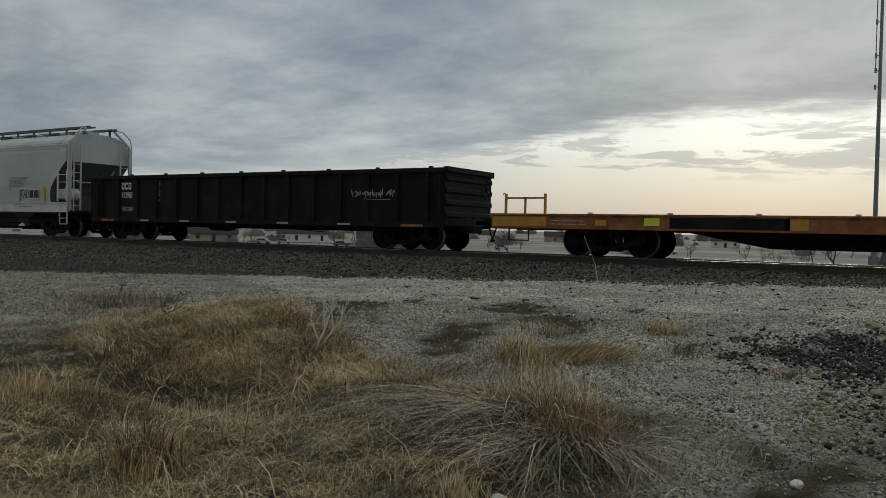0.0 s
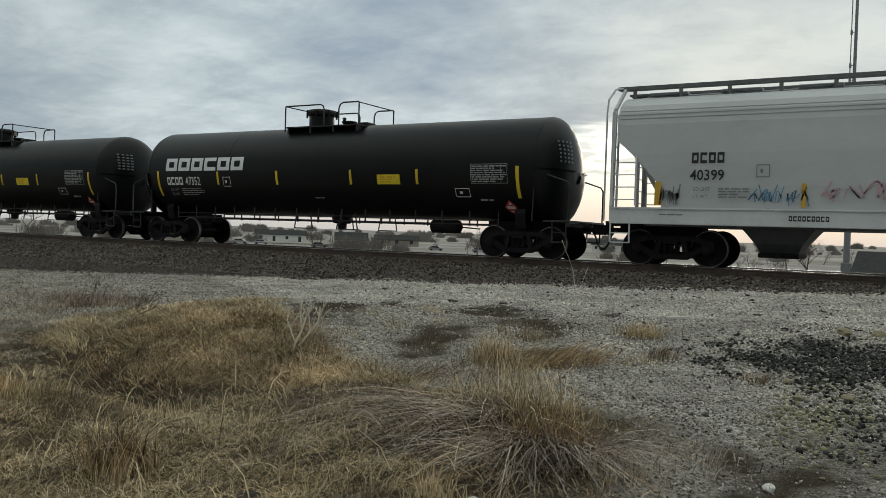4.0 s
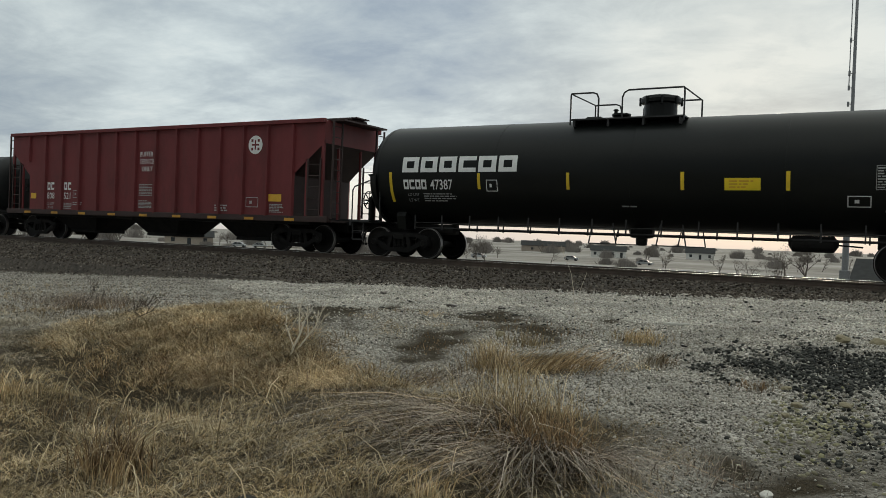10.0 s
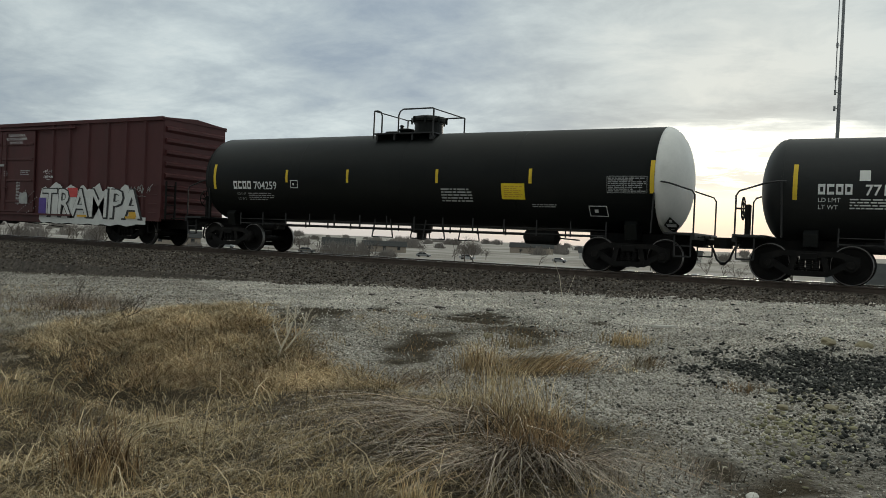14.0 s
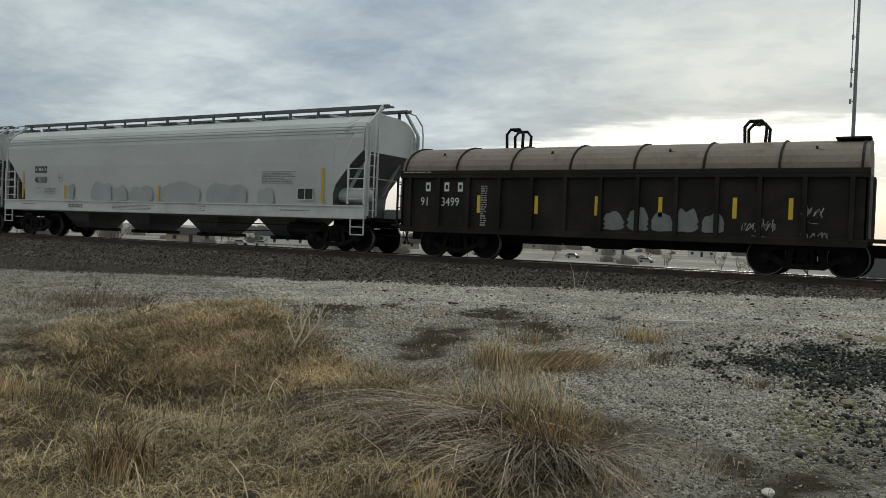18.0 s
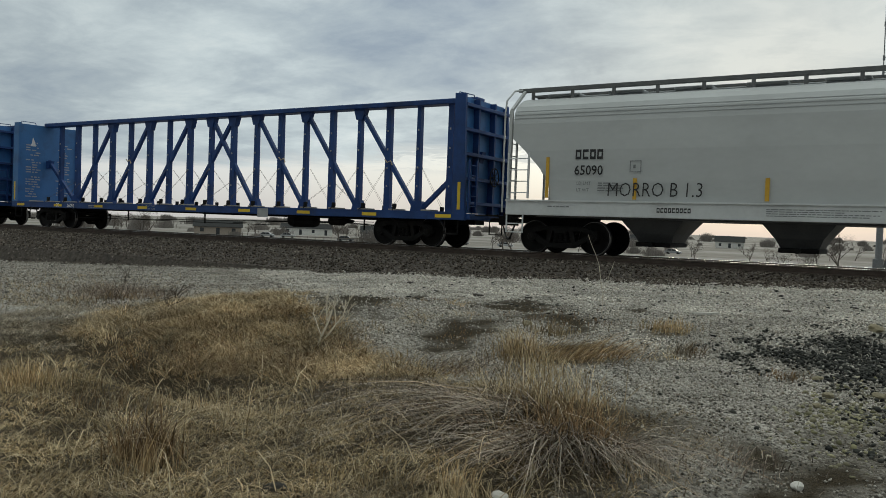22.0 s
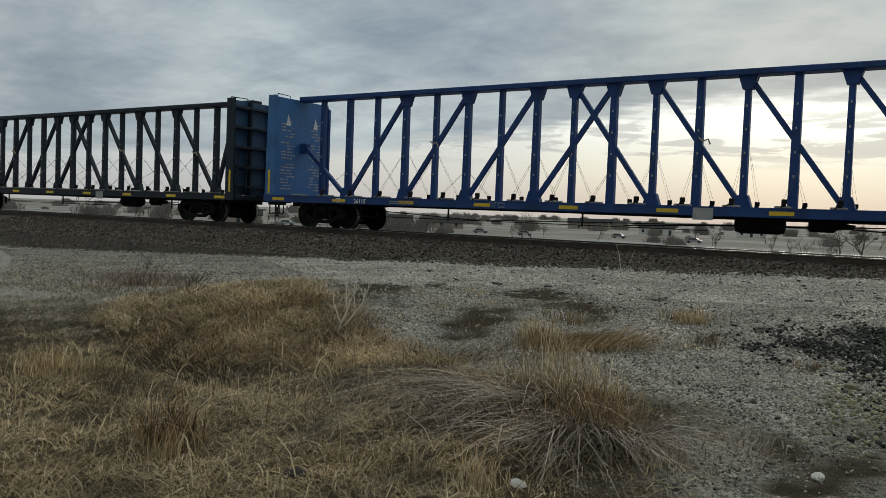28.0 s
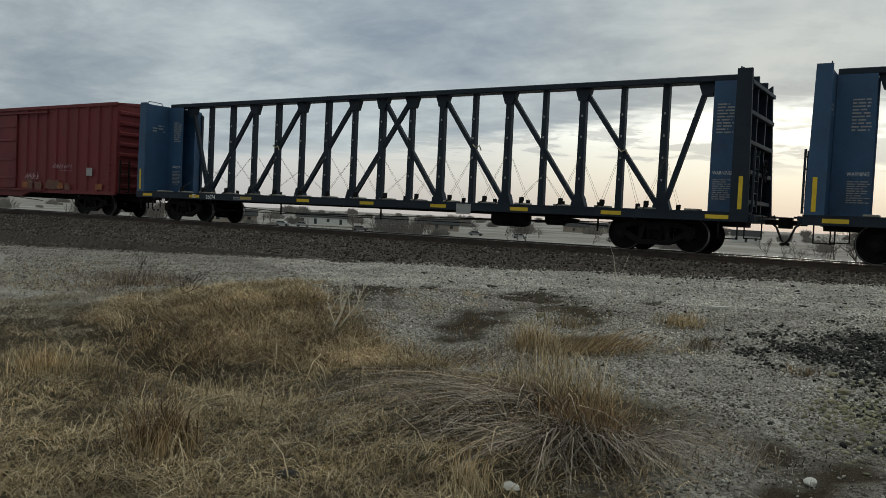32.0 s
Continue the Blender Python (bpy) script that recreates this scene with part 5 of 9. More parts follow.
def build_far():
    trees = [bare_tree(s, 7.0, 4) for s in (3, 8, 14, 21)]
    bush = [bare_tree(s, 4.6, 5, 0.5) for s in (5, 31)]
    r = random.Random(4)
    # the broad bare tree by the tower, and its neighbours
    for az, d, s, me in ((5.6, 74, 1.25, bush[0]), (7.4, 78, 0.85, bush[1]), (3.2, 88, 0.9, bush[1]), (9.3, 96, 0.7, bush[0])):
        x, y = polar(az, d)
        ob = reuse("bare_tree", me)
        ob.matrix_basis = pose(x, y, float(height(x, y)), 0, 0, az * 40) @ Matrix.Scale(s, 4)
        tagged(ob, "broad leafless tree with many fine twigs", "tree", "bare trees beyond the track")
    for k in range(64):
        az = r.uniform(-4, 60)
        d = r.uniform(150, 420)
        if 33 < az < 39 and d < 260:
            d += 120
        x, y = polar(az, d)
        ob = reuse("bare_tree", trees[k % 4])
        ob.matrix_basis = pose(x, y, float(height(x, y)), 0, 0, r.uniform(0, 360)) @ Matrix.Scale(r.uniform(0.55, 1.15), 4)
        tagged(ob, "small leafless tree in the far fields", "tree", "bare trees beyond the track")
    # far woods and scrub: rounded crowns of fine twigs in ragged belts
    n, per = 300, 230
    az = np.radians(rng.uniform(-12, 75, n))
    d = rng.choice([200, 290, 420, 640, 950], n, p=[0.05, 0.12, 0.22, 0.27, 0.34]) * rng.uniform(0.9, 1.12, n)
    keep = wobble(np.degrees(az) * 0.3, d * 0.011, 1.0, 3.0) > -0.25
    az, d = az[keep], d[keep]
    crown = rng.uniform(0.35, 1.0, len(d)) ** 1.5 * 6.0 * (0.75 + d / 1300)
    az, d, crown = (np.repeat(v, per) for v in (az, d, crown))
    m = len(az)
    gx, gy = -np.sin(az) * d, np.cos(az) * d
    spread = rng.normal(0, 0.30, m) * crown
    base = np.stack([gx + np.cos(az) * spread, gy + np.sin(az) * spread + rng.normal(0, 0.3, m) * crown, height(gx, gy)], -1)
    rise = crown * (0.25 + 0.75 * np.sqrt(np.clip(1 - (spread / crown / 0.75) ** 2, 0, 1))) * rng.uniform(0.35, 1.0, m)
    low = rise * rng.uniform(0.0, 0.6, m)
    flare = rng.normal(0, 0.16, m) * crown + spread * 0.25
    root = base + np.stack([0 * low, 0 * low, low - 0.3], -1)
    tip = base + np.stack([np.cos(az) * flare, np.sin(az) * flare, rise], -1)
    wide = np.stack([np.cos(az), np.sin(az), 0 * az], -1) * (d * 0.00045 * rng.uniform(0.5, 1.3, m))[:, None]
    # twig colours are paled towards grey in place of distance haze
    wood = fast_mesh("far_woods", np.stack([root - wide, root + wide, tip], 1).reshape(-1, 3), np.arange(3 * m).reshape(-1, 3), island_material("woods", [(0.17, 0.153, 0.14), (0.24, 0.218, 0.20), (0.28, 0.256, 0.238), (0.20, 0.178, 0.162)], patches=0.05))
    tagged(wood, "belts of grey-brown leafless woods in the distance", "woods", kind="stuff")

    # white house with dark doors
    def house(az, d, w, dep, wall_h, roof_h, wall, roof, label, doors=0, turn=0.0):
        x, y = polar(az, d)
        ob = thing("house", label, "house", at=pose(x, y, float(height(x, y)), 0, 0, az + turn))
        bm = B()
        box(bm, -w / 2, w / 2, -dep / 2, dep / 2, -0.5, wall_h)
        prism(bm, [(-dep / 2, wall_h), (dep / 2, wall_h), (0, wall_h + roof_h * 0.96)], -w / 2, w / 2, "yz")
        part("wall", bm, wall, ob)
        for s in (-1, 1):
            bm = B()
            prism(bm, [(s * (dep / 2 + 0.4), wall_h - 0.25), (s * (dep / 2 + 0.4), wall_h - 0.1), (0, wall_h + roof_h + 0.12), (0, wall_h + roof_h - 0.02)], -w / 2 - 0.4, w / 2 + 0.4, "yz")
            part("roof", bm, roof, ob)
        for k in range(doors):
            u = -w / 2 + w * (k + 0.5) / doors
            bm = B()
            box(bm, u - 0.55, u + 0.55, -dep / 2 - 0.04, -dep / 2 + 0.02, 0.0 if k % 2 else 0.9, 2.1)
            part("window" if k % 2 == 0 else "door", bm, "window_dark", ob)
        return ob
    house(36.6, 225, 8.5, 7, 2.6, 1.8, "house_white", "roof_grey", "small white house with dark doors in the fields", 4)
    house(33.4, 300, 16, 8, 2.4, 1.6, "house_tan", "roof_grey", "low tan farm shed in the distance", 3)
    house(41.5, 330, 20, 8, 2.8, 1.6, "house_white", "roof_grey", "long pale shed in the distance", 4)
    house(47.5, 260, 14, 8, 2.6, 1.7, "house_tan", "roof_grey", "low brown shed in the distance", 3)
    house(18.5, 340, 14, 8, 2.8, 1.8, "house_white", "roof_grey", "pale farmhouse in the distance", 4)
    house(23.0, 420, 22, 10, 3.2, 2.2, "house_tan", "roof_grey", "brown barn in the distance", 2)
    house(12.4, 380, 12, 8, 3.0, 2.2, "house_white", "roof_grey", "pale farmhouse in the distance", 3)
    house(-0.9, 72, 9.0, 8, 1.3, 1.9, "shed_dark", "roof_grey", "low building with a grey roof behind the track", 0, -4)
    # fence of posts and rails
    fx, fy = polar(39.0, 170)
    fence = thing("fence", "long brown post and rail fence in the fields", "fence", at=pose(fx, fy, float(height(fx, fy)), 0, 0, 38))
    for i in range(16):
        bm = B()
        box(bm, -12 + i * 1.6 - 0.06, -12 + i * 1.6 + 0.06, -0.06, 0.06, -0.4, 1.3)
        part("post", bm, "post_wood", fence)
    for z in (0.5, 1.15):
        bm = B()
        box(bm, -12, 12, -0.03, 0.03, z - 0.06, z + 0.06)
        part("rail", bm, "post_wood", fence)

    # parked cars, far off
    def car(az, d, turn):
        x, y = polar(az, d)
        ob = thing("car", "small parked car far off in the fields", "car", "parked cars beyond the track", at=pose(x, y, float(height(x, y)), 0, 0, turn))
        bm = B()
        prism(bm, [(-2.2, 0.35), (2.2, 0.35), (2.2, 0.8), (1.2, 0.95), (0.6, 1.45), (-1.2, 1.48), (-2.0, 0.98), (-2.2, 0.9)], -0.85, 0.85)
        part("body", bm, "car_paint", ob)
        for sy in (-1, 1):
            for shape in ([(1.08, 0.98), (0.56, 1.4), (-0.22, 1.41), (-0.22, 0.98)], [(-0.30, 0.98), (-0.30, 1.41), (-1.12, 1.42), (-1.7, 1.0)]):
                bm = B()
                prism(bm, shape, sy * 0.845 - 0.02, sy * 0.845 + 0.02)
                part("window", bm, "window_dark", ob)
        for wx in (-1.35, 1.35):
            for wy in (-0.8, 0.8):
                bm = B()
                lathe(bm, [(wy - 0.1, 0.33), (wy + 0.1, 0.33)], 14, "y", (wx, 0, 0.33))
                part("wheel", bm, "hose", ob)
    for az, d, t in ((44.2, 240, 30), (42.8, 245, 40), (38.8, 215, 35), (27.5, 230, 20), (21.0, 250, 10), (16.0, 230, 5), (30.6, 240, 25)):
        car(az, d, t)

    # communication mast
    x, y = polar(3.58, 112)
    z = float(height(x, y))
    mast = thing("radio_mast", "slim grey steel radio mast with antennas", "mast", at=pose(x, y, z))
    bm = B()
    lathe(bm, [(-0.5, 0.40), (6.5, 0.38), (6.6, 0.27), (20, 0.22), (45, 0.14)], 14, "z")
    part("pole", bm, "tower_steel", mast)
    bm = B()
    lathe(bm, [(24.5, 0.06), (44, 0.06)], 6, "z", (-0.5, -0.1, 0))
    part("cable_run", bm, "tower_steel", mast)
    for k, h in enumerate((22.6, 24.6, 26.4, 30.5)):
        bm = B()
        bar(bm, (0, 0, h), (-0.5, -0.1, h), 0.08)
        box(bm, -0.62, -0.36, -0.2, 0.05, h - 0.3, h + 0.3, 0.04)
        part("antenna", bm, "tower_steel", mast)
    bm = B()
    box(bm, -0.6, 0.6, -0.5, 0.5, 0, 2.0, 0.03)
    part("cabinet", bm, "tower_steel", mast)


build_far()


# ---- lettering and paint marks ----
def text_mesh(s, size, bold=0.0):
    """Outline of a line of type in the xz plane, its lower left corner at the origin, as (points, triangles)."""
    cu = bpy.data.curves.new("type", "FONT")
    cu.body, cu.size, cu.offset, cu.resolution_u = s, size, bold, 2
    tmp = bpy.data.objects.new("type", cu)
    scene.collection.objects.link(tmp)
    me = tmp.to_mesh()
    pts = [(v.co.x, v.co.y) for v in me.vertices]
    faces = [tuple(p.vertices) for p in me.polygons]
    tmp.to_mesh_clear()
    bpy.data.objects.remove(tmp)
    bpy.data.curves.remove(cu)
    return pts, faces


class Side:
    """The near face of a car: flat at y, or a lying cylinder of radius r about height zc."""

    def __init__(self, y=-1.5, r=None, zc=0.0, lift=0.006):
        self.y, self.r, self.zc, self.lift = y, r, zc, lift

    def at(self, x, z, more=0.0):
        if self.r is None:
            return (x, self.y - self.lift - more, z)
        h = max(-1.0, min(1.0, (z - self.zc) / self.r))
        r = self.r + self.lift + more
        return (x, -r * math.sqrt(max(0.0, 1 - h * h)), self.zc + r * h)


def patch(bm, side, x0, x1, z0, z1, more=0.0, skew=0.0):
    """A flat or wrapped rectangle of paint or film, 3 mm thick at most."""
    n = 1 if side.r is None else max(1, int(abs(z1 - z0) / 0.12) + 1)
    rows = []
    for i in range(n + 1):
        z = z0 + (z1 - z0) * i / n
        k = skew * (z - z0)
        rows.append((bm.verts.new(side.at(x0 + k, z, more)), bm.verts.new(side.at(x1 + k, z, more))))
    for (a, b), (c, d) in zip(rows, rows[1:]):
        bm.faces.new((a, b, d, c))
    return bm


def mark(name, parent, side, x0, x1, z0, z1, mat, label="", more=0.0, skew=0.0):
    return part(name, patch(B(), side, x0, x1, z0, z1, more, skew), mat, parent, label)


def ragged(name, parent, side, x0, x1, z0, z1, mat, label="", seed=1, more=0.0):
    """A rolled-on patch of paint with uneven, rounded edges."""
    r = random.Random(seed)
    bm = B()
    n, m = 14, 4
    a, b, rows = r.uniform(0, 6), r.uniform(0, 6), []
    for i in range(n + 1):
        t = i / n
        u = min(1.0, 5 * min(t, 1 - t)) ** 0.5
        hi = z0 + (z1 - z0) * (0.55 + 0.38 * u + 0.07 * math.sin(a + 9 * t) + r.uniform(-0.03, 0.03))
        lo = z0 + (z1 - z0) * (0.10 - 0.08 * u + 0.015 * math.sin(b + 11 * t))
        x = x0 + (x1 - x0) * t
        rows.append([bm.verts.new(side.at(x + 0.03 * math.sin(b + 3 * k), lo + (hi - lo) * k / m, more)) for k in range(m + 1)])
    for p, q in zip(rows, rows[1:]):
        for k in range(m):
            bm.faces.new((p[k], q[k], q[k + 1], p[k + 1]))
    return part(name, bm, mat, parent, label)


def ring(bm, side, x0, x1, z0, z1, w, more=0.0):
    """The outline of a rectangle, w wide."""
    patch(bm, side, x0, x1, z0, z0 + w, more)
    patch(bm, side, x0, x1, z1 - w, z1, more)
    patch(bm, side, x0, x0 + w, z0 + w, z1 - w, more)
    patch(bm, side, x1 - w, x1, z0 + w, z1 - w, more)
    return bm


def text(parent, side, s, x, z, size, mat="letter_white", wide=1.0, bold=0.0, label="", slant=0.0, name="lettering", more=0.0):
    pts, faces = text_mesh(s, size, bold)
    me = bpy.data.meshes.new(name)
    me.from_pydata([side.at(x + (u + slant * v) * wide, z + v, more) for u, v in pts], [], faces)
    me.materials.append(M[mat])
    return reuse(name, me, parent, label)


def bars(parent, side, x0, x1, z0, z1, rows, mat="letter_white", seed=1, fill=0.55, name="small_print"):
    """Lines of print too small to read: broken bars."""
    r = random.Random(seed)
    bm = B()
    if (z1 - z0) / rows > 0.10:
        rows *= 2
    h = (z1 - z0) / rows
    for i in range(rows):
        z, x = z1 - (i + 1) * h + h * 0.2, x0
        end = x1 - (x1 - x0) * r.choice((0.0, 0.0, 0.1, 0.3))
        while x < end - 0.03:
            w = min(r.uniform(0.8, 3.4) * h, end - x)
            patch(bm, side, x, x + w, z, z + h * fill)
            x += w + h * r.uniform(0.35, 0.6)
    return part(name, bm, mat, parent)


def slab(side, x, z, w, h, shut, more=0.0):
    """A plain block with a slot through its middle, shut or open at one end."""
    bm = B()
    patch(bm, side, x, x + w, z, z + h * 0.27, more)
    patch(bm, side, x, x + w, z + h * 0.73, z + h, more)
    patch(bm, side, x, x + w * 0.27, z + h * 0.27, z + h * 0.73, more)
    if shut:
        patch(bm, side, x + w * 0.73, x + w, z + h * 0.27, z + h * 0.73, more)
    return bm


def blocks(parent, side, n, x, z, size, mat="letter_white", gap=0.25, name="letter_block"):
    """A company's letters as plain blocks of their size."""
    w = size * 0.62
    for i in range(n):
        part(name, slab(side, x + i * w * (1 + gap), z, w, size, i % 3 != 1), mat, parent)


def scribble(parent, side, x0, x1, z0, z1, mat, seed=1, strokes=8, w=0.03, name="paint_scrawl", label="", more=0.0, knots=6, slant=0.18):
    """Sprayed strokes: crooked ribbons, angular and looped by turns, with a flourish below."""
    r = random.Random(seed)
    bm = B()
    mid, tall = (z0 + z1) / 2, (z1 - z0) / 2

    def ribbon(pts, wide):
        for k in range(2):
            soft = [pts[0]]
            for a, b in zip(pts, pts[1:]):
                soft += [(a[0] * 0.75 + b[0] * 0.25, a[1] * 0.75 + b[1] * 0.25), (a[0] * 0.25 + b[0] * 0.75, a[1] * 0.25 + b[1] * 0.75)]
            pts = soft + [pts[-1]]
        for (ax, az), (bx, bz) in zip(pts, pts[1:]):
            d = math.hypot(bx - ax, bz - az) or 1
            nx, nz = -(bz - az) / d * wide / 2, (bx - ax) / d * wide / 2
            bm.faces.new([bm.verts.new(side.at(px, pz, more)) for px, pz in ((ax + nx, az + nz), (bx + nx, bz + nz), (bx - nx, bz - nz), (ax - nx, az - nz))])
    cell = (x1 - x0) / strokes
    for k in range(strokes):
        cx, flip, pts = x0 + cell * (k + 0.5), r.choice((-1, 1)), []
        for i in range(knots):
            v = flip * (1 if i % 2 else -1) * r.uniform(0.35, 1.0) * tall
            pts.append((cx + r.uniform(-0.75, 0.75) * cell + slant * v, mid + v))
        ribbon(pts, w * r.uniform(0.7, 1.2))
    ribbon([(x0 + (x1 - x0) * 0.3, z0 - tall * 0.1), (x0 + (x1 - x0) * 0.6, z0 - tall * 0.4), (x0 + (x1 - x0) * 0.5, z0 - tall * 0.2), (x1 - cell, z0 - tall * 0.3)], w * 0.5)
    return part(name, bm, mat, parent, label)


# ---- running gear shared by all cars ----
GEAR = {}


def gear_meshes():
    bm = B()
    # wheelset turned about y: tread and rim bright, the rest dark
    prof = [(0.675, 0.40), (0.678, 0.470), (0.690, 0.483), (0.706, 0.478), (0.716, 0.462), (0.735, 0.4575), (0.812, 0.4545), (0.817, 0.448)]
    face = [(0.817, 0.405), (0.790, 0.385), (0.765, 0.24), (0.775, 0.16), (0.835, 0.125), (0.835, 0.095)]
    for s in (-1, 1):
        k0 = len(bm.faces)
        lathe(bm, [(s * a, r) for a, r in prof], 36, "y", caps=False)
        bm.faces.ensure_lookup_table()
        for f in bm.faces[k0:]:
            f.material_index = 1 if abs(f.calc_center_median().y) > 0.72 else 0
        lathe(bm, [(s * 0.817, 0.448), (s * 0.8175, 0.438)], 36, "y", caps=False)
        bm.faces.ensure_lookup_table()
        for f in bm.faces[-36:]:
            f.material_index = 1
        lathe(bm, [(s * 0.8175, 0.438)] + [(s * a, r) for a, r in face], 36, "y", caps=False)
        lathe(bm, [(s * 0.675, 0.40), (s * 0.72, 0.37), (s * 0.73, 0.2), (s * 0.68, 0.12)], 36, "y", caps=False)
        lathe(bm, [(s * 0.83, 0.075), (s * 0.93, 0.075), (s * 0.931, 0.125), (s * 1.10, 0.125), (s * 1.105, 0.10), (s * 1.125, 0.085)], 20, "y")
        for a in range(3):
            t = a * 2.0944
            lathe(bm, [(s * 1.12, 0.02), (s * 1.14, 0.02)], 6, "y", (0.055 * math.cos(t), 0, 0.055 * math.sin(t)))
    lathe(bm, [(-0.72, 0.085), (0.72, 0.085)], 14, "y")
    bmesh.ops.recalc_face_normals(bm, faces=bm.faces)
    me = bpy.data.meshes.new("wheelset")
    bm.to_mesh(me)
    bm.free()
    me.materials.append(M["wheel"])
    me.materials.append(M["wheel_rim"])
    GEAR["wheelset"] = me

    def store(key, bm, mat):
        bmesh.ops.recalc_face_normals(bm, faces=bm.faces)
        m = bpy.data.meshes.new(key)
        bm.to_mesh(m)
        bm.free()
        m.materials.append(M[mat])
        GEAR[key] = m
    bm = B()
    # cast side frame: arched top chord, dipped bottom chord, columns, pedestals
    for p, q, w in (((-1.02, 0.56), (-0.62, 0.70), 0.15), ((-0.64, 0.70), (0.64, 0.70), 0.15), ((0.62, 0.70), (1.02, 0.56), 0.15), ((-0.84, 0.50), (-0.40, 0.24), 0.13), ((-0.42, 0.235), (0.42, 0.235), 0.14), ((0.40, 0.24), (0.84, 0.50), 0.13), ((-0.40, 0.24), (-0.30, 0.68), 0.11), ((0.40, 0.24), (0.30, 0.68), 0.11)):
        bar(bm, (p[0], 0, p[1]), (q[0], 0, q[1]), 0.13 if abs(p[0]) < 0.7 else 0.15, w)
    for s in (-1, 1):
        prism(bm, [(s * 0.73, 0.40), (s * 0.78, 0.66), (s * 1.06, 0.66), (s * 1.07, 0.40), (s * 1.01, 0.40), (s * 1.01, 0.60), (s * 0.77, 0.60), (s * 0.77, 0.40)], -0.07, 0.07)
        lathe(bm, [(-0.085, 0.15), (0.085, 0.15)], 18, "y", (s * 0.889, 0, 0.457))
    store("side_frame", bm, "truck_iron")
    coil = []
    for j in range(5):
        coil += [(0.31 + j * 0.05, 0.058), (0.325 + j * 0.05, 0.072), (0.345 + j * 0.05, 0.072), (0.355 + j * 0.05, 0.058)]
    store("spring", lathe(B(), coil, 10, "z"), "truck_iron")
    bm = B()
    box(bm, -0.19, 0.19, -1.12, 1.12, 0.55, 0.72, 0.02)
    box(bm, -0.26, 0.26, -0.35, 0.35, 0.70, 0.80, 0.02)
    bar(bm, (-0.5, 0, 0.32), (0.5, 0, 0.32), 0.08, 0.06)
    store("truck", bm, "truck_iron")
    bm = B()
    for s in (-1, 1):
        box(bm, s * 0.42 - 0.05, s * 0.42 + 0.05, -0.80, 0.80, 0.33, 0.43, 0.015)
        for e in (-1, 1):
            prism(bm, [(s * 0.40, 0.28), (s * 0.455, 0.28), (s * 0.44, 0.62), (s * 0.39, 0.60)], e * 0.74 - 0.05, e * 0.74 + 0.05)
    store("brake_beam", bm, "truck_iron")
    bm = B()
    box(bm, -0.55, -0.08, -0.07, 0.07, 0.82, 0.95, 0.015)
    prism(bm, [(-0.20, -0.14), (0.02, -0.17), (0.10, -0.10), (0.03, -0.02), (0.02, 0.06), (0.11, 0.10), (0.09, 0.17), (-0.10, 0.17), (-0.20, 0.10)], 0.74, 1.02, "xy")
    store("coupler", bm, "truck_iron")
    bm = B()
    tube(bm, [(-0.45, 0.36, 0.86), (-0.34, 0.37, 0.78), (-0.27, 0.36, 0.62), (-0.20, 0.32, 0.46), (-0.10, 0.22, 0.38), (0.0, 0.10, 0.36)], 0.028, 8)
    tube(bm, [(-0.06, 0.14, 0.36), (0.03, 0.03, 0.35)], 0.045, 6)
    store("air_hose", bm, "hose")
    bm = B()
    box(bm, -0.05, 0.05, -0.62, 0.62, 0.99, 1.04)
    tube(bm, [(0, -0.62, 1.0), (0.02, -1.30, 0.99)], 0.018, 6)
    tube(bm, [(0, 0.0, 1.0), (0.05, 0.0, 1.06), (0.06, 0.05, 0.98)], 0.014, 5)
    store("uncoupling_lever", bm, "underframe")


gear_meshes()
WHEELS = {-1: [], 1: []}


def running_gear(car, length, centres):
    """Two trucks, couplers, hoses and uncoupling levers."""
    for s in (-1, 1):
        tr = reuse("truck", GEAR["truck"], car, "black cast steel truck with two wheelsets", pose(s * centres / 2, 0, 0))
        for e in (-1, 1):
            reuse("side_frame", GEAR["side_frame"], tr, at=pose(0, e * 1.02, 0))
            for k in (-1, 0, 1):
                reuse("spring", GEAR["spring"], tr, at=pose(k * 0.15, e * 1.02, 0))
            w = reuse("wheelset", GEAR["wheelset"], tr, "steel wheelset with bright worn rims", pose(e * 0.889, 0, 0.457))
            WHEELS[e].append(w)
        reuse("brake_beam", GEAR["brake_beam"], tr)
        turn = pose(s * length / 2, 0, 0, 0, 0, 0 if s > 0 else 180)
        reuse("coupler", GEAR["coupler"], car, at=turn)
        reuse("air_hose", GEAR["air_hose"], car, "black rubber air hose", turn)
        reuse("uncoupling_lever", GEAR["uncoupling_lever"], car, at=pose(s * (length / 2 - 0.38), 0, 0, 0, 0, 0 if s > 0 else 180))


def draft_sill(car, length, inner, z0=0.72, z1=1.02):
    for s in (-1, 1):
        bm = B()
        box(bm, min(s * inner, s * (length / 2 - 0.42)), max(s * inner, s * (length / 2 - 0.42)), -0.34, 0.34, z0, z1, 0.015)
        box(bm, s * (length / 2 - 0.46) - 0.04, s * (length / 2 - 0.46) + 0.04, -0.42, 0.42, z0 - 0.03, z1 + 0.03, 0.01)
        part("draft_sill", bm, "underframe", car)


def ladder(parent, pts, width_vec, n, mat, r=0.016, name="ladder", stiles=True):
    """Rungs between two stiles, from the foot to the head."""
    a, b, w = Vector(pts[0]), Vector(pts[1]), Vector(width_vec)
    bm = B()
    if stiles:
        bar(bm, a, b, 0.05, 0.05)
        bar(bm, a + w, b + w, 0.05, 0.05)
    for i in range(n):
        p = a.lerp(b, (i + 0.5) / n)
        bar(bm, p, p + w, r * 2, None, 6)
    return part(name, bm, mat, parent)


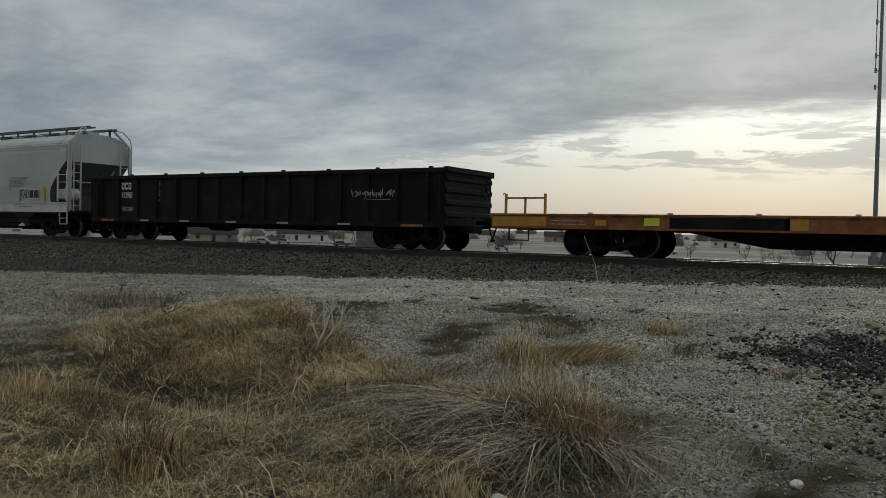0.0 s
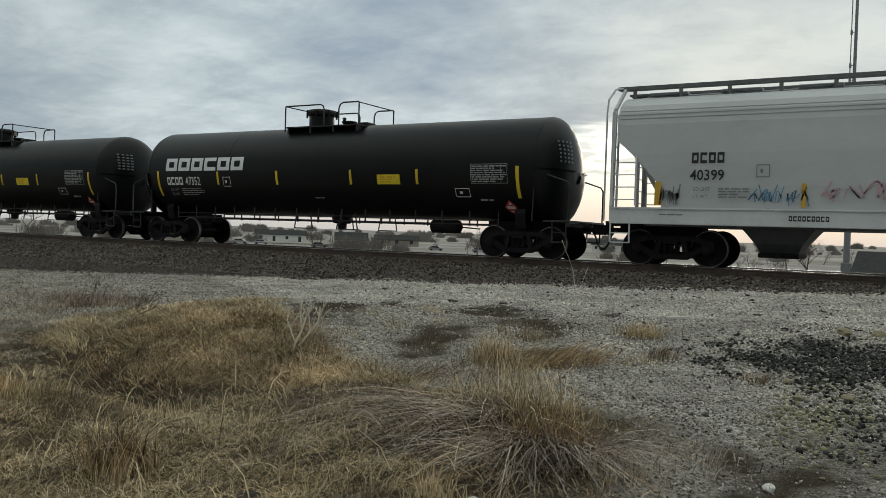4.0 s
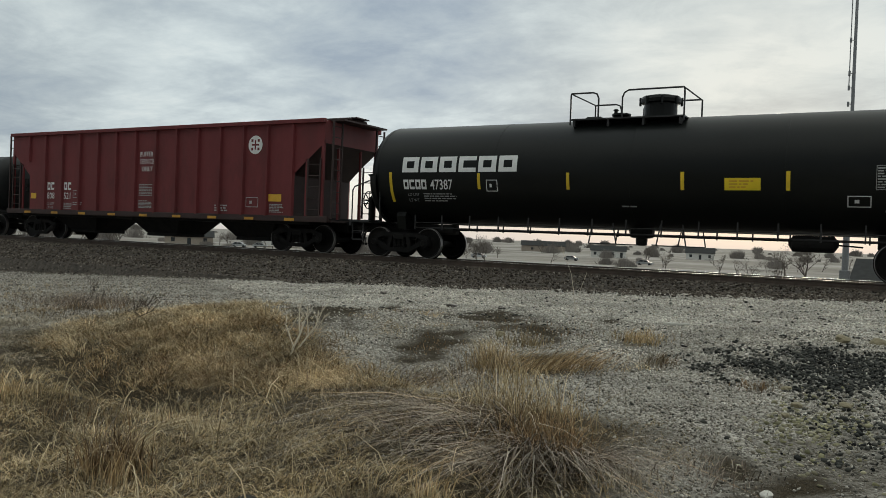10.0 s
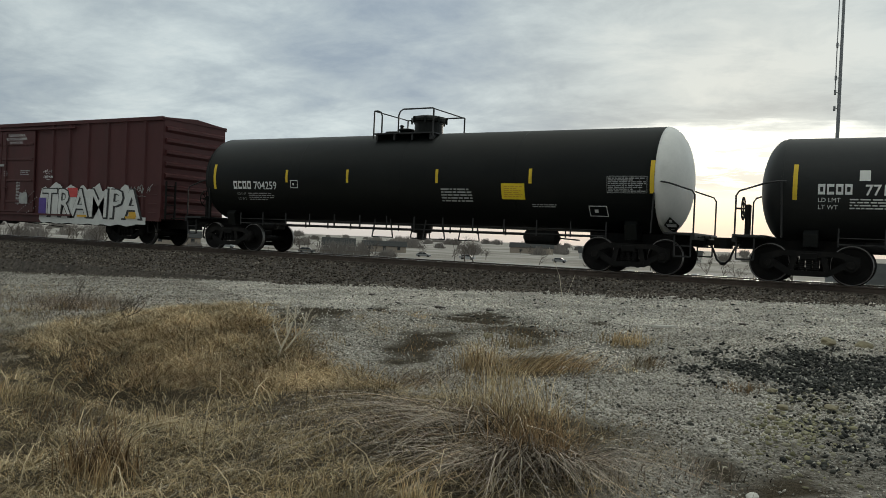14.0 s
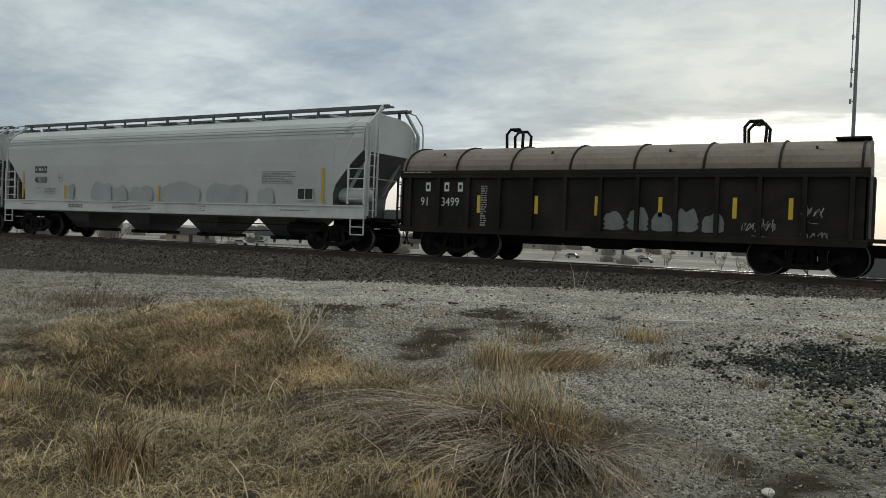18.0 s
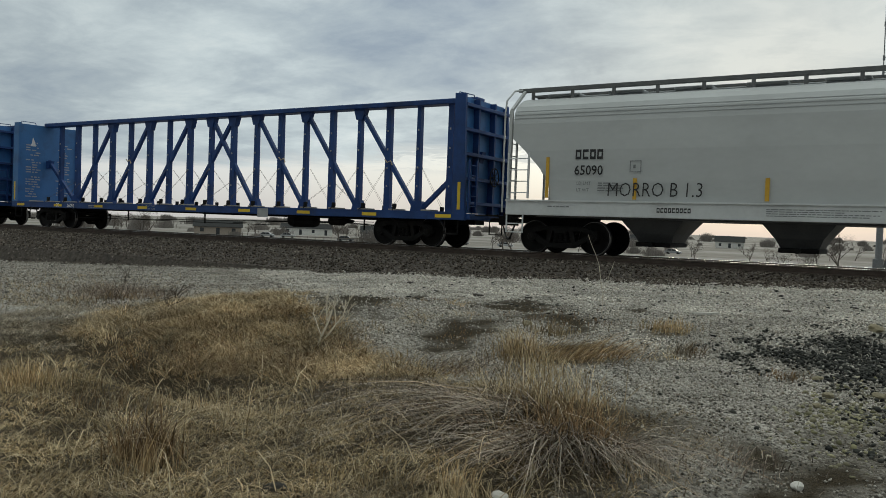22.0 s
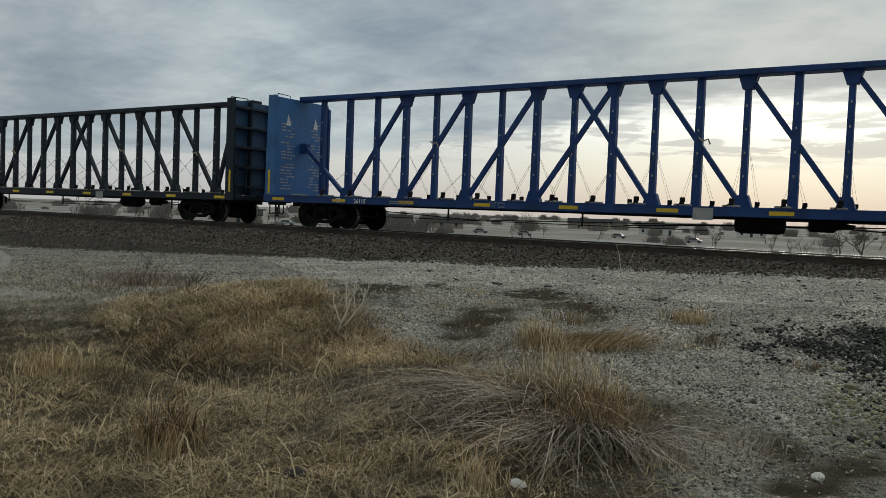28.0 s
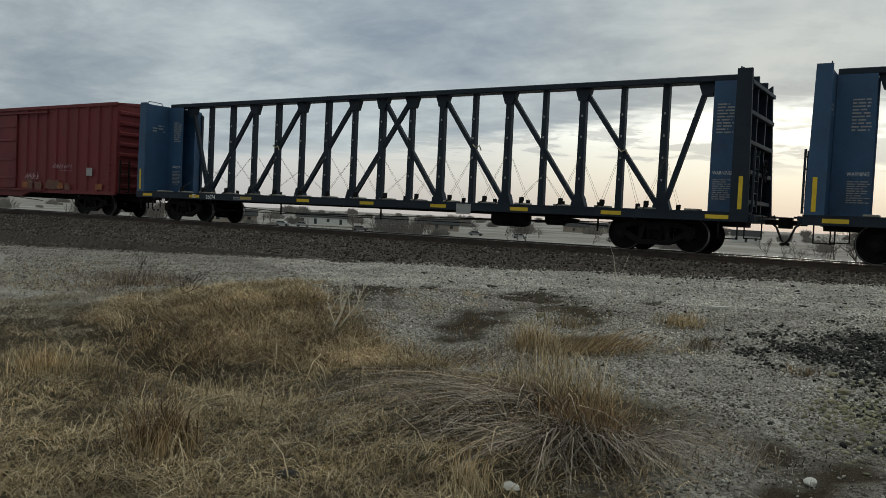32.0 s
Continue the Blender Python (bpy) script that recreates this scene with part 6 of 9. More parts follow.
def brake_wheel(parent, x, y, z, mat="underframe", r=0.28):
    bm = B()
    tube(bm, [(x, y + r * math.cos(i * math.pi / 9), z + r * math.sin(i * math.pi / 9)) for i in range(18)], 0.018, 6, True)
    for i in range(4):
        a = i * math.pi / 4
        bar(bm, (x, y - r * math.cos(a), z - r * math.sin(a)), (x, y + r * math.cos(a), z + r * math.sin(a)), 0.02)
    bar(bm, (x - 0.16, y, z), (x + 0.03, y, z), 0.05, None, 8)
    return part("brake_wheel", bm, mat, parent)


def brake_rigging(car, y=-0.55, x=0.0, mat="underframe"):
    """Reservoir, cylinder and rods under the floor."""
    bm = B()
    lathe(bm, [(x - 1.0, 0.05), (x - 0.97, 0.2), (x - 0.85, 0.235), (x + 0.05, 0.235), (x + 0.17, 0.2), (x + 0.2, 0.05)], 16, "x", (0, y, 0.68))
    part("air_reservoir", bm, mat, car)
    bm = B()
    lathe(bm, [(x + 0.7, 0.13), (x + 0.75, 0.16), (x + 1.25, 0.16), (x + 1.3, 0.1), (x + 1.7, 0.04)], 14, "x", (0, y + 0.1, 0.70))
    part("brake_cylinder", bm, mat, car)
    bm = B()
    tube(bm, [(x - 4.0, y + 0.2, 0.52), (x - 1.2, y + 0.2, 0.62), (x + 1.6, y + 0.15, 0.64), (x + 4.2, y + 0.2, 0.5)], 0.017, 5)
    tube(bm, [(x - 5.0, y - 0.35, 0.80), (x + 5.0, y - 0.35, 0.78)], 0.02, 5)
    part("brake_rod", bm, mat, car)


# ---- tank cars ----
def tank_car(label, length, centres, r, zc, half, mat="tank_black", white_head=False, shields=True, top=(-1.64, -0.02, 0.58, 1.37), dome=(-0.88, 0.43, 0.62), group="tank cars of the train", side_rail=True):
    car = thing("tank_car", label, "tank car", group)
    head = r * 0.46
    body = [(-half + head * (1 - math.cos(a)), r * math.sin(a)) for a in [i * math.pi / 2 / 9 for i in range(10)]]
    body[0] = (-half, 0.01)
    prof = body + [(-x, y) for x, y in body[::-1]]
    if white_head:
        keep = [p for p in prof if p[0] < half - head * 1.01] + [(half - head, r)]
        tank = part("tank", lathe(B(), keep, 56, "x", (0, 0, zc)), mat, car, "", True)
        part("tank_head", lathe(B(), [(half - head, r + 0.004)] + [(a, b * 1.002) for a, b in prof[11:]], 56, "x", (0, 0, zc)), "tank_white", car, "white painted tank head", True)
    else:
        tank = part("tank", lathe(B(), prof, 56, "x", (0, 0, zc)), mat, car, "", True)
    bm = B()
    for x in (-half + head, -half * 0.45, 0.12, half * 0.46, half - head):
        lathe(bm, [(x - 0.02, r - 0.02), (x - 0.015, r + 0.004), (x + 0.015, r + 0.004), (x + 0.02, r - 0.02)], 56, "x", (0, 0, zc), False)
    pieces("weld_seam", bm, mat, car)
    if shields:
        for s in (-1, 1):
            bm = B()
            n = 24
            rings = []
            for j in range(n + 1):
                a = math.pi + j * math.pi / n
                rings.append([bm.verts.new((s * (half + 0.05 - (q[0] + half)), (q[1] + 0.05) * math.cos(a), zc - 0.12 + (q[1] + 0.05) * math.sin(a))) for q in body[1:]])
            for p, q in zip(rings, rings[1:]):
                for i in range(len(p) - 1):
                    bm.faces.new((p[i], p[i + 1], q[i + 1], q[i]))
            for i in range(len(body) - 2):
                for e in (0, -1):
                    p, q = rings[e][i].co, rings[e][i + 1].co
                    out = 0.09
                    bm.faces.new([bm.verts.new(v) for v in (p, q, q + Vector((s * out * 0.4, 0, 0.06)), p + Vector((s * out, 0, 0.06)))])
            part("head_shield", bm, mat, car, "half-height steel head shield", True)
    for s in (-1, 1):
        # saddle over the truck, end platform, rails
        bm = B()
        x = s * centres / 2
        prism(bm, [(-0.9, 0.86), (-1.0, zc - r * 0.86), (-r * 0.62, zc - r * 0.76)] + [(r * 1.01 * math.cos(a), zc + r * 1.01 * math.sin(a)) for a in [math.radians(v) for v in range(232, 309, 8)]] + [(r * 0.62, zc - r * 0.76), (1.0, zc - r * 0.86), (0.9, 0.86)], x - 0.16, x + 0.16, "yz")
        part("saddle", bm, mat, car)
        bm = B()
        xe = s * (length / 2 - 0.42)
        box(bm, min(xe, xe - s * 0.75), max(xe, xe - s * 0.75), -1.42, 1.42, 1.03, 1.09, 0.008)
        box(bm, min(xe, xe - s * 0.08), max(xe, xe - s * 0.08), -1.42, 1.42, 0.92, 1.03)
        part("end_platform", bm, "black_paint", car)
        for e in (-1, 1):
            bm = B()
            y = e * 1.36
            tube(bm, [(xe - s * 0.05, y, 1.09), (xe - s * 0.05, y, 2.02), (xe - s * 0.12, y, 2.13), (xe - s * 0.70, y, 2.32), (xe - s * 0.95, y, 2.36), (xe - s * 1.15, y * 0.985, 2.36)], 0.022, 8)
            tube(bm, [(xe - s * 1.05, y, 2.36), (xe - s * 1.1, y, 1.05)], 0.022, 8)
            part("end_rail", bm, "black_paint", car)
            bm = B()
            bar(bm, (xe - s * 0.1, y, 1.03), (xe - s * 0.1, y, 0.5), 0.035)
            bar(bm, (xe - s * 0.5, y, 1.03), (xe - s * 0.5, y, 0.5), 0.035)
            bar(bm, (xe - s * 0.1, y, 0.5), (xe - s * 0.5, y, 0.5), 0.04)
            bar(bm, (xe - s * 0.1, y, 0.76), (xe - s * 0.5, y, 0.76), 0.03)
            part("step", bm, "black_paint", car)
        bm = B()
        box(bm, min(x - s * 1.3, xe), max(x - s * 1.3, xe), -0.34, 0.34, 0.76, 1.05, 0.012)
        part("draft_sill", bm, "underframe", car)
    brake_wheel(car, -(length / 2 - 0.52), -0.55, 1.75)
    bm = B()
    box(bm, -(length / 2 - 0.58), -(length / 2 - 0.70), -0.66, -0.44, 1.09, 1.85, 0.02)
    part("brake_stand", bm, "underframe", car)
    # side rail under the barrel on hangers
    if side_rail:
        for e in (-1, 1):
            bm = B()
            y = e * 1.12
            tube(bm, [(-centres / 2 + 0.6, y, 0.93), (centres / 2 - 0.6, y, 0.93)], 0.018, 6)
            tube(bm, [(-centres / 2 + 0.6, y, 1.08), (centres / 2 - 0.6, y, 1.08)], 0.014, 6)
            n = int(centres / 1.0)
            for i in range(n + 1):
                x = -centres / 2 + 0.6 + (centres - 1.2) * i / n
                bar(bm, (x, y, 1.30), (x, y, 0.87), 0.035)
            for x in (-0.9, -0.35, 0.9, 1.45):
                bar(bm, (x, y, 1.2), (x + (0.1 if x in (-0.35, 1.45) else -0.1), y, 0.66), 0.03)
            bar(bm, (-1.0, y, 0.66), (-0.25, y, 0.66), 0.03)
            bar(bm, (0.8, y, 0.66), (1.55, y, 0.66), 0.03)
            part("side_rail", bm, "black_paint", car)
    bm = B()
    lathe(bm, [(zc - r - 0.42, 0.08), (zc - r - 0.40, 0.15), (zc - r - 0.22, 0.16), (zc - r - 0.2, 0.30), (zc - r - 0.05, 0.34), (zc - r + 0.15, 0.36)], 16, "z", (0.1, 0, 0))
    part("bottom_outlet", bm, mat, car)
    bm = B()
    k = centres / 2 - 2.0
    lathe(bm, [(-k - 0.9, 0.05), (-k - 0.85, 0.14), (-k - 0.35, 0.14), (-k - 0.3, 0.05)], 12, "x", (0, -0.55, 0.88))
    lathe(bm, [(k - 1.2, 0.05), (k - 1.1, 0.2), (k - 0.2, 0.2), (k - 0.1, 0.05)], 14, "x", (0, -0.5, 0.84))
    tube(bm, [(-k - 0.4, -0.55, 0.88), (-k + 1.0, -0.5, 0.9), (k - 1.2, -0.5, 0.9), (k + 0.4, -0.3, 0.8)], 0.02, 6)
    part("brake_gear", bm, "underframe", car)
    # top works
    a, p, q, b = top
    zt = zc + r
    bm = B()
    for e in (-1, 1):
        box(bm, a, b, e * 0.70 - 0.28, e * 0.70 + 0.28, zt - 0.10, zt - 0.06)
    for x in np.linspace(a + 0.1, b - 0.1, 4):
        box(bm, x - 0.03, x + 0.03, -0.95, 0.95, zt - 0.28, zt - 0.10)
    pieces("platform_grating", bm, "black_paint", car)
    for e in (-1, 1):
        y = e * 0.98
        bm = B()
        tube(bm, [(a, y, zt - 0.22), (a, y, zt + 0.60), (a + 0.03, y, zt + 0.62), (p - 0.16, y, zt + 0.62), (p - 0.05, y, zt + 0.58), (p, y, zt + 0.46), (p, y, zt - 0.08)], 0.024, 6)
        part("platform_rail", bm, "black_paint", car)
        bm = B()
        tube(bm, [(q, y, zt - 0.08), (q, y, zt + 0.46), (q + 0.05, y, zt + 0.58), (q + 0.16, y, zt + 0.64), (b - 0.03, y, zt + 0.64), (b, y, zt + 0.62), (b, y, zt - 0.2)], 0.024, 6)
        part("platform_rail", bm, "black_paint", car)
    bm = B()
    for x in (a, b):
        tube(bm, [(x, -0.98, zt + 0.62), (x, 0.98, zt + 0.62)], 0.02, 6)
    pieces("end_guard", bm, "black_paint", car)
    dx, dr, dh = dome
    manway = part("manway", lathe(B(), [(zt - 0.12, dr), (zt + dh * 0.62, dr), (zt + dh * 0.66, dr * 1.22), (zt + dh * 0.80, dr * 1.24), (zt + dh * 0.92, dr * 1.16), (zt + dh, dr * 0.7), (zt + dh * 1.03, 0.05)], 28, "z", (dx, 0, 0)), mat, car)
    bm = B()
    for i in range(8):
        t = i * math.pi / 4 + 0.3
        lathe(bm, [(zt + dh * 0.55, 0.035), (zt + dh * 0.9, 0.035)], 6, "z", (dx + dr * 1.25 * math.cos(t), dr * 1.25 * math.sin(t), 0))
    pieces("eye_bolt", bm, mat, manway)
    # valves on the other half of the platform
    vx = (q + b) / 2 if dx < (p + q) / 2 else (a + p) / 2
    vm = (p + q) / 2
    part("valve_housing", lathe(B(), [(zt - 0.1, 0.20), (zt + 0.08, 0.20), (zt + 0.12, 0.26), (zt + 0.17, 0.26), (zt + 0.2, 0.1)], 18, "z", (vm, 0, 0)), mat, car)
    bm = B()
    lathe(bm, [(zt + 0.1, 0.05), (zt + 0.24, 0.05), (zt + 0.26, 0.08), (zt + 0.30, 0.04)], 10, "z", (vm - 0.12, -0.12, 0))
    part("relief_valve", bm, mat, car)
    bm = B()
    box(bm, vx - 0.22, vx + 0.22, -0.25, 0.25, zt - 0.08, zt + 0.10, 0.03)
    part("valve_box", bm, mat, car)
    running_gear(car, length, centres)
    return car, Side(r=r, zc=zc)


def stripes(car, side, xs, z0, z1, w=0.09, mat="stripe_yellow", skew=0.0):
    for x in xs:
        mark("reflector_strip", car, side, x - w / 2, x + w / 2, z0, z1, mat, "yellow reflective strip", skew=skew)


def placard(car, side, x, z, s=0.22, mat="sign_white", second="sign_red"):
    bm = B()
    pts = [(x, z - s), (x + s, z), (x, z + s), (x - s, z)]
    bm.faces.new([bm.verts.new(side.at(u, v, 0.03)) for u, v in pts])
    p = part("placard", bm, mat, car, "diamond-shaped hazard placard")
    bm = B()
    for u, v, w, h in ((0, 0.45, 0.22, 0.20), (0, -0.45, 0.3, 0.16)):
        patch(bm, side, x + (u - w / 2) * s * 1.6, x + (u + w / 2) * s * 1.6, z + (v - h / 2) * s, z + (v + h / 2) * s * 1.2, 0.034)
    patch(bm, side, x - s * 0.62, x + s * 0.62, z - s * 0.18, z + s * 0.18, 0.034)
    part("placard_print", bm, second, p)


def data_panel(car, side, x0, x1, z0, z1, seed=3, mat="letter_dim"):
    bm = B()
    ring(bm, side, x0, x1, z0, z1, 0.012)
    for u in (0.42, 0.62, 0.82):
        patch(bm, side, x0 + (x1 - x0) * u, x0 + (x1 - x0) * u + 0.01, z0, z1)
    part("data_frame", bm, mat, car)
    bars(car, side, x0 + 0.03, x1 - 0.03, z0 + 0.03, z1 - 0.03, 8, mat, seed, 0.5)


def small_box(car, side, x0, x1, z0, z1, mat="letter_white"):
    bm = ring(B(), side, x0, x1, z0, z1, 0.02)
    patch(bm, side, x0 + (x1 - x0) * 0.3, x0 + (x1 - x0) * 0.5, z0 + (z1 - z0) * 0.35, z0 + (z1 - z0) * 0.65)
    part("stencil_box", bm, mat, car)


def tank_decor(car, side, half, number, marks=4, mat="letter_white", logo=True):
    h = half - 1.15
    stripes(car, side, (-h, h), 1.68, 2.55, 0.10)
    stripes(car, side, (-4.18, -1.52, 1.48, 3.90), 2.06, 2.50)
    mark("warning_sign", car, side, 2.48, 3.30, 2.06, 2.35, "sign_yellow", "yellow rectangular notice")
    bars(car, side, 2.58, 3.2, 2.10, 2.31, 3, "stripe_amber", 5)
    blocks(car, side, marks, -6.70, 2.05, 0.28, mat, 0.18)
    text(car, side, number, -5.78, 2.05, 0.40, mat, 0.74, 0.004)
    text(car, side, "LD LMT", -6.6, 1.86, 0.12, "letter_dim")
    text(car, side, "LT WT", -6.6, 1.70, 0.12, "letter_dim")
    bars(car, side, -6.05, -4.95, 1.70, 1.96, 2, "letter_dim", 7, 0.45)
    small_box(car, side, -3.95, -3.6, 2.0, 2.32)
    data_panel(car, side, 5.70, 6.85, 2.08, 2.62)
    small_box(car, side, 5.14, 5.62, 1.70, 1.95)
    bars(car, side, 5.9, 6.6, 1.58, 1.68, 1, "letter_dim", 9)
    bars(car, side, -0.1, 0.5, 1.62, 1.68, 1, "letter_dim", 11)
    if logo:
        for i in range(6):
            u = -6.74 + i * 0.635
            part("company_letter", slab(side, u, 2.54, 0.56, 0.45, i != 3), "letter_white", car, "large white block of the company sign")
    # print on the head
    bm = B()
    for i in range(6):
        for k in range(4):
            y0 = -0.95 + k * 0.17
            z0 = 3.25 - i * 0.11
            q = 1 - ((y0 ** 2 + (z0 - side.zc) ** 2) / side.r ** 2)
            if q > 0.05:
                x = half - side.r * 0.46 + side.r * 0.46 * math.sqrt(q) + 0.03
                bm.faces.new([bm.verts.new((x + 0.02, y0 + dy, z0 + dz)) for dy, dz in ((0, 0), (0.13, 0), (0.13, 0.05), (0, 0.05))])
    part("head_print", bm, "letter_grey", car)


# ---- covered hoppers ----
def loft_body(widths, sections, mat, under, parent, name="body"):
    """A car body: widths maps height to half width; sections are (x, lowest height). The underside takes the second
    material, its shade as a darker colour.
    """
    zs, ws = [w[0] for w in widths], [w[1] for w in widths]
    top = zs[-1]
    bm = B()
    rows = []
    for x, zb in sections:
        hs = [zb] + [z for z in zs if z > zb + 0.01]
        hs = hs + [top] * (len(zs) - len(hs))
        left = [(-float(np.interp(h, zs, ws)), h) for h in hs]
        rows.append([bm.verts.new((x, y, z)) for y, z in left + [(-y, z) for y, z in left[::-1]]])
    n = len(rows[0])
    for a, b in zip(rows, rows[1:]):
        for j in range(n):
            try:
                f = bm.faces.new((a[j], a[(j + 1) % n], b[(j + 1) % n], b[j]))
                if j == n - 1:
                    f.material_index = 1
            except ValueError:
                pass
    bm.faces.new(rows[0])
    bm.faces.new(rows[-1][::-1])
    bmesh.ops.remove_doubles(bm, verts=bm.verts, dist=0.0005)
    ob = part(name, bm, mat, parent)
    ob.data.materials.append(M[under])
    return ob


def centre_flow_hopper():
    length, centres = 19.8, 15.6
    car = thing("covered_hopper", "light grey covered hopper car with rounded sides", "hopper car", "grey covered hoppers of the train")
    widths = [(1.10, 1.40), (1.45, 1.46), (2.0, 1.50), (2.8, 1.525), (3.55, 1.51), (3.85, 1.46), (4.05, 1.34), (4.20, 1.12), (4.32, 0.8), (4.38, 0.3)]
    end = [(9.14, 3.15), (8.75, 2.80), (8.35, 2.38), (8.1, 2.08), (8.0, 1.80), (7.98, 1.10)]
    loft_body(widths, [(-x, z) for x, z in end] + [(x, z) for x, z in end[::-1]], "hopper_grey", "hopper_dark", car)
    side = Side(-1.525)
    for e in (-1, 1):
        bm = B()
        box(bm, -9.28, 9.28, e * 1.50 - 0.05, e * 1.50 + 0.05, 1.04, 1.44, 0.01)
        box(bm, -9.28, 9.28, e * 1.56 - 0.03, e * 1.56 + 0.03, 1.42, 1.46)
        part("side_sill", bm, "hopper_pale", car, "pale painted side sill")
        bm = B()
        for z in (3.70, 3.80, 3.90):
            w = float(np.interp(z, [w[0] for w in widths], [w[1] for w in widths]))
            box(bm, -9.1, 9.1, e * w - 0.012, e * w + 0.012, z - 0.008, z + 0.008)
        part("roof_seam", bm, "patch_grey", car)
        bm = B()
        box(bm, -9.45, 9.45, e * 0.50 - 0.14, e * 0.50 + 0.14, 4.60, 4.65)
        box(bm, -9.45, 9.45, e * 0.64 - 0.015, e * 0.64 + 0.015, 4.58, 4.68)
        part("running_board", bm, "galv_dark", car, "galvanised roof running board")
        bm = B()
        for i in range(16):
            x = -9.0 + i * 1.2
            bar(bm, (x, e * 0.62, 4.28), (x, e * 0.62, 4.62), 0.09, 0.05)
        pieces("running_board_bracket", bm, "galv_dark", car)
    bm = B()
    box(bm, -8.8, 8.8, -0.28, 0.28, 4.36, 4.46, 0.03)
    for i in range(10):
        x = -8.2 + i * 1.82
        box(bm, x - 0.5, x + 0.5, -0.33, 0.33, 4.46, 4.54, 0.02)
    pieces("roof_hatch", bm, "patch_grey", car)
    # bays in the darkened grey, with the shade below the body painted in
    for k, x in enumerate((-5.3, -1.77, 1.77, 5.3)):
        bm = B()
        tiers = [[bm.verts.new((x + a * wx, b * wy, z)) for a, b in ((-1, -1), (1, -1), (1, 1), (-1, 1))] for wx, wy, z in ((0.44, 0.6, 0.42), (0.54, 0.8, 0.64), (0.84, 1.02, 1.02), (0.86, 1.02, 1.06))]
        bm.faces.new(tiers[0])
        for lo, hi in zip(tiers, tiers[1:]):
            for i in range(4):
                bm.faces.new((lo[i], lo[(i + 1) % 4], hi[(i + 1) % 4], hi[i]))
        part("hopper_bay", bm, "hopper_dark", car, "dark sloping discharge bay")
        bm = B()
        box(bm, x - 0.46, x + 0.46, -0.8, 0.8, 0.30, 0.42, 0.02)
        lathe(bm, [(-1.05, 0.07), (-0.7, 0.07)], 10, "y", (x, 0, 0.36))
        part("outlet_gate", bm, "underframe", car)
    bm = B()
    box(bm, -9.2, 9.2, -1.42, 1.42, 1.0, 1.06, 0.01)
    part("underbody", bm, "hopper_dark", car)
    for s in (-1, 1):
        bm = B()
        prism(bm, [(s * 7.2, 1.05), (s * 9.35, 1.05), (s * 9.35, 0.82), (s * 7.2, 0.72)], -0.36, 0.36)
        box(bm, min(s * 8.4, s * 9.4), max(s * 8.4, s * 9.4), -1.45, 1.45, 1.0, 1.06, 0.01)
        part("end_sill", bm, "underframe", car)
        for e in (-1, 1):
            bm = B()
            bar(bm, (s * 9.24, e * 1.47, 1.06), (s * 9.24, e * 1.44, 3.95), 0.10, 0.08)
            bar(bm, (s * 9.24, e * 1.44, 3.95), (s * 9.24, e * 0.66, 4.58), 0.08, 0.07)
            part("corner_post", bm, "hopper_grey", car)
            ladder(car, [(s * 8.62, e * 1.53, 1.50), (s * 8.62, e * 1.53, 2.75)], (s * 0.62, 0, 0), 4, "hopper_pale", name="side_ladder")
            ladder(car, [(s * 9.30, e * 1.40, 1.15), (s * 9.30, e * 1.40, 3.9)], (0, -e * 0.45, 0), 8, "hopper_grey", name="end_ladder")
            bm = B()
            tube(bm, [(s * 9.28, e * 0.75, 4.62), (s * 9.40, e * 1.0, 4.56), (s * 9.47, e * 1.32, 4.25), (s * 9.48, e * 1.38, 3.9), (s * 9.48, e * 1.38, 1.10)], 0.025, 8)
            part("grab_rail", bm, "hopper_grey", car)
            bm = B()
            for x in (8.75, 9.25):
                bar(bm, (s * x, e * 1.52, 1.05), (s * x, e * 1.52, 0.55), 0.035)
            for z in (0.56, 0.80):
                bar(bm, (s * 8.75, e * 1.52, z), (s * 9.25, e * 1.52, z), 0.03)
            part("sill_step", bm, "hopper_pale", car)
            bm = B()
            bar(bm, (s * 9.0, e * 0.95, 3.2), (s * 8.2, e * 0.95, 1.9), 0.10, 0.06)
            part("slope_stiffener", bm, "hopper_grey", car)
    bm = B()
    lathe(bm, [(7.7, 0.05), (7.75, 0.18), (7.9, 0.24), (8.95, 0.24), (9.08, 0.18), (9.12, 0.05)], 20, "x", (0, -0.95, 1.80))
    part("air_reservoir", bm, "hopper_pale", car, "pale cylindrical air reservoir", True)
    brake_wheel(car, 9.50, 0.55, 1.95, "hopper_dark", 0.25)
    bm = B()
    box(bm, 9.32, 9.52, 0.35, 0.75, 1.1, 2.2, 0.02)
    bar(bm, (9.45, 0.85, 1.06), (9.45, 0.85, 2.35), 0.10, 0.08)
    bar(bm, (9.45, -1.2, 2.3), (9.45, 1.38, 2.3), 0.04)
    part("brake_stand", bm, "patch_grey", car)
    for s in (-1, 1):
        bm = B()
        box(bm, min(s * 8.6, s * 9.45), max(s * 8.6, s * 9.45), -1.3, 1.3, 1.06, 1.10)
        part("end_platform", bm, "underframe", car)
    brake_rigging(car, -0.9, 6.8)
    running_gear(car, length, centres)
    return car, side


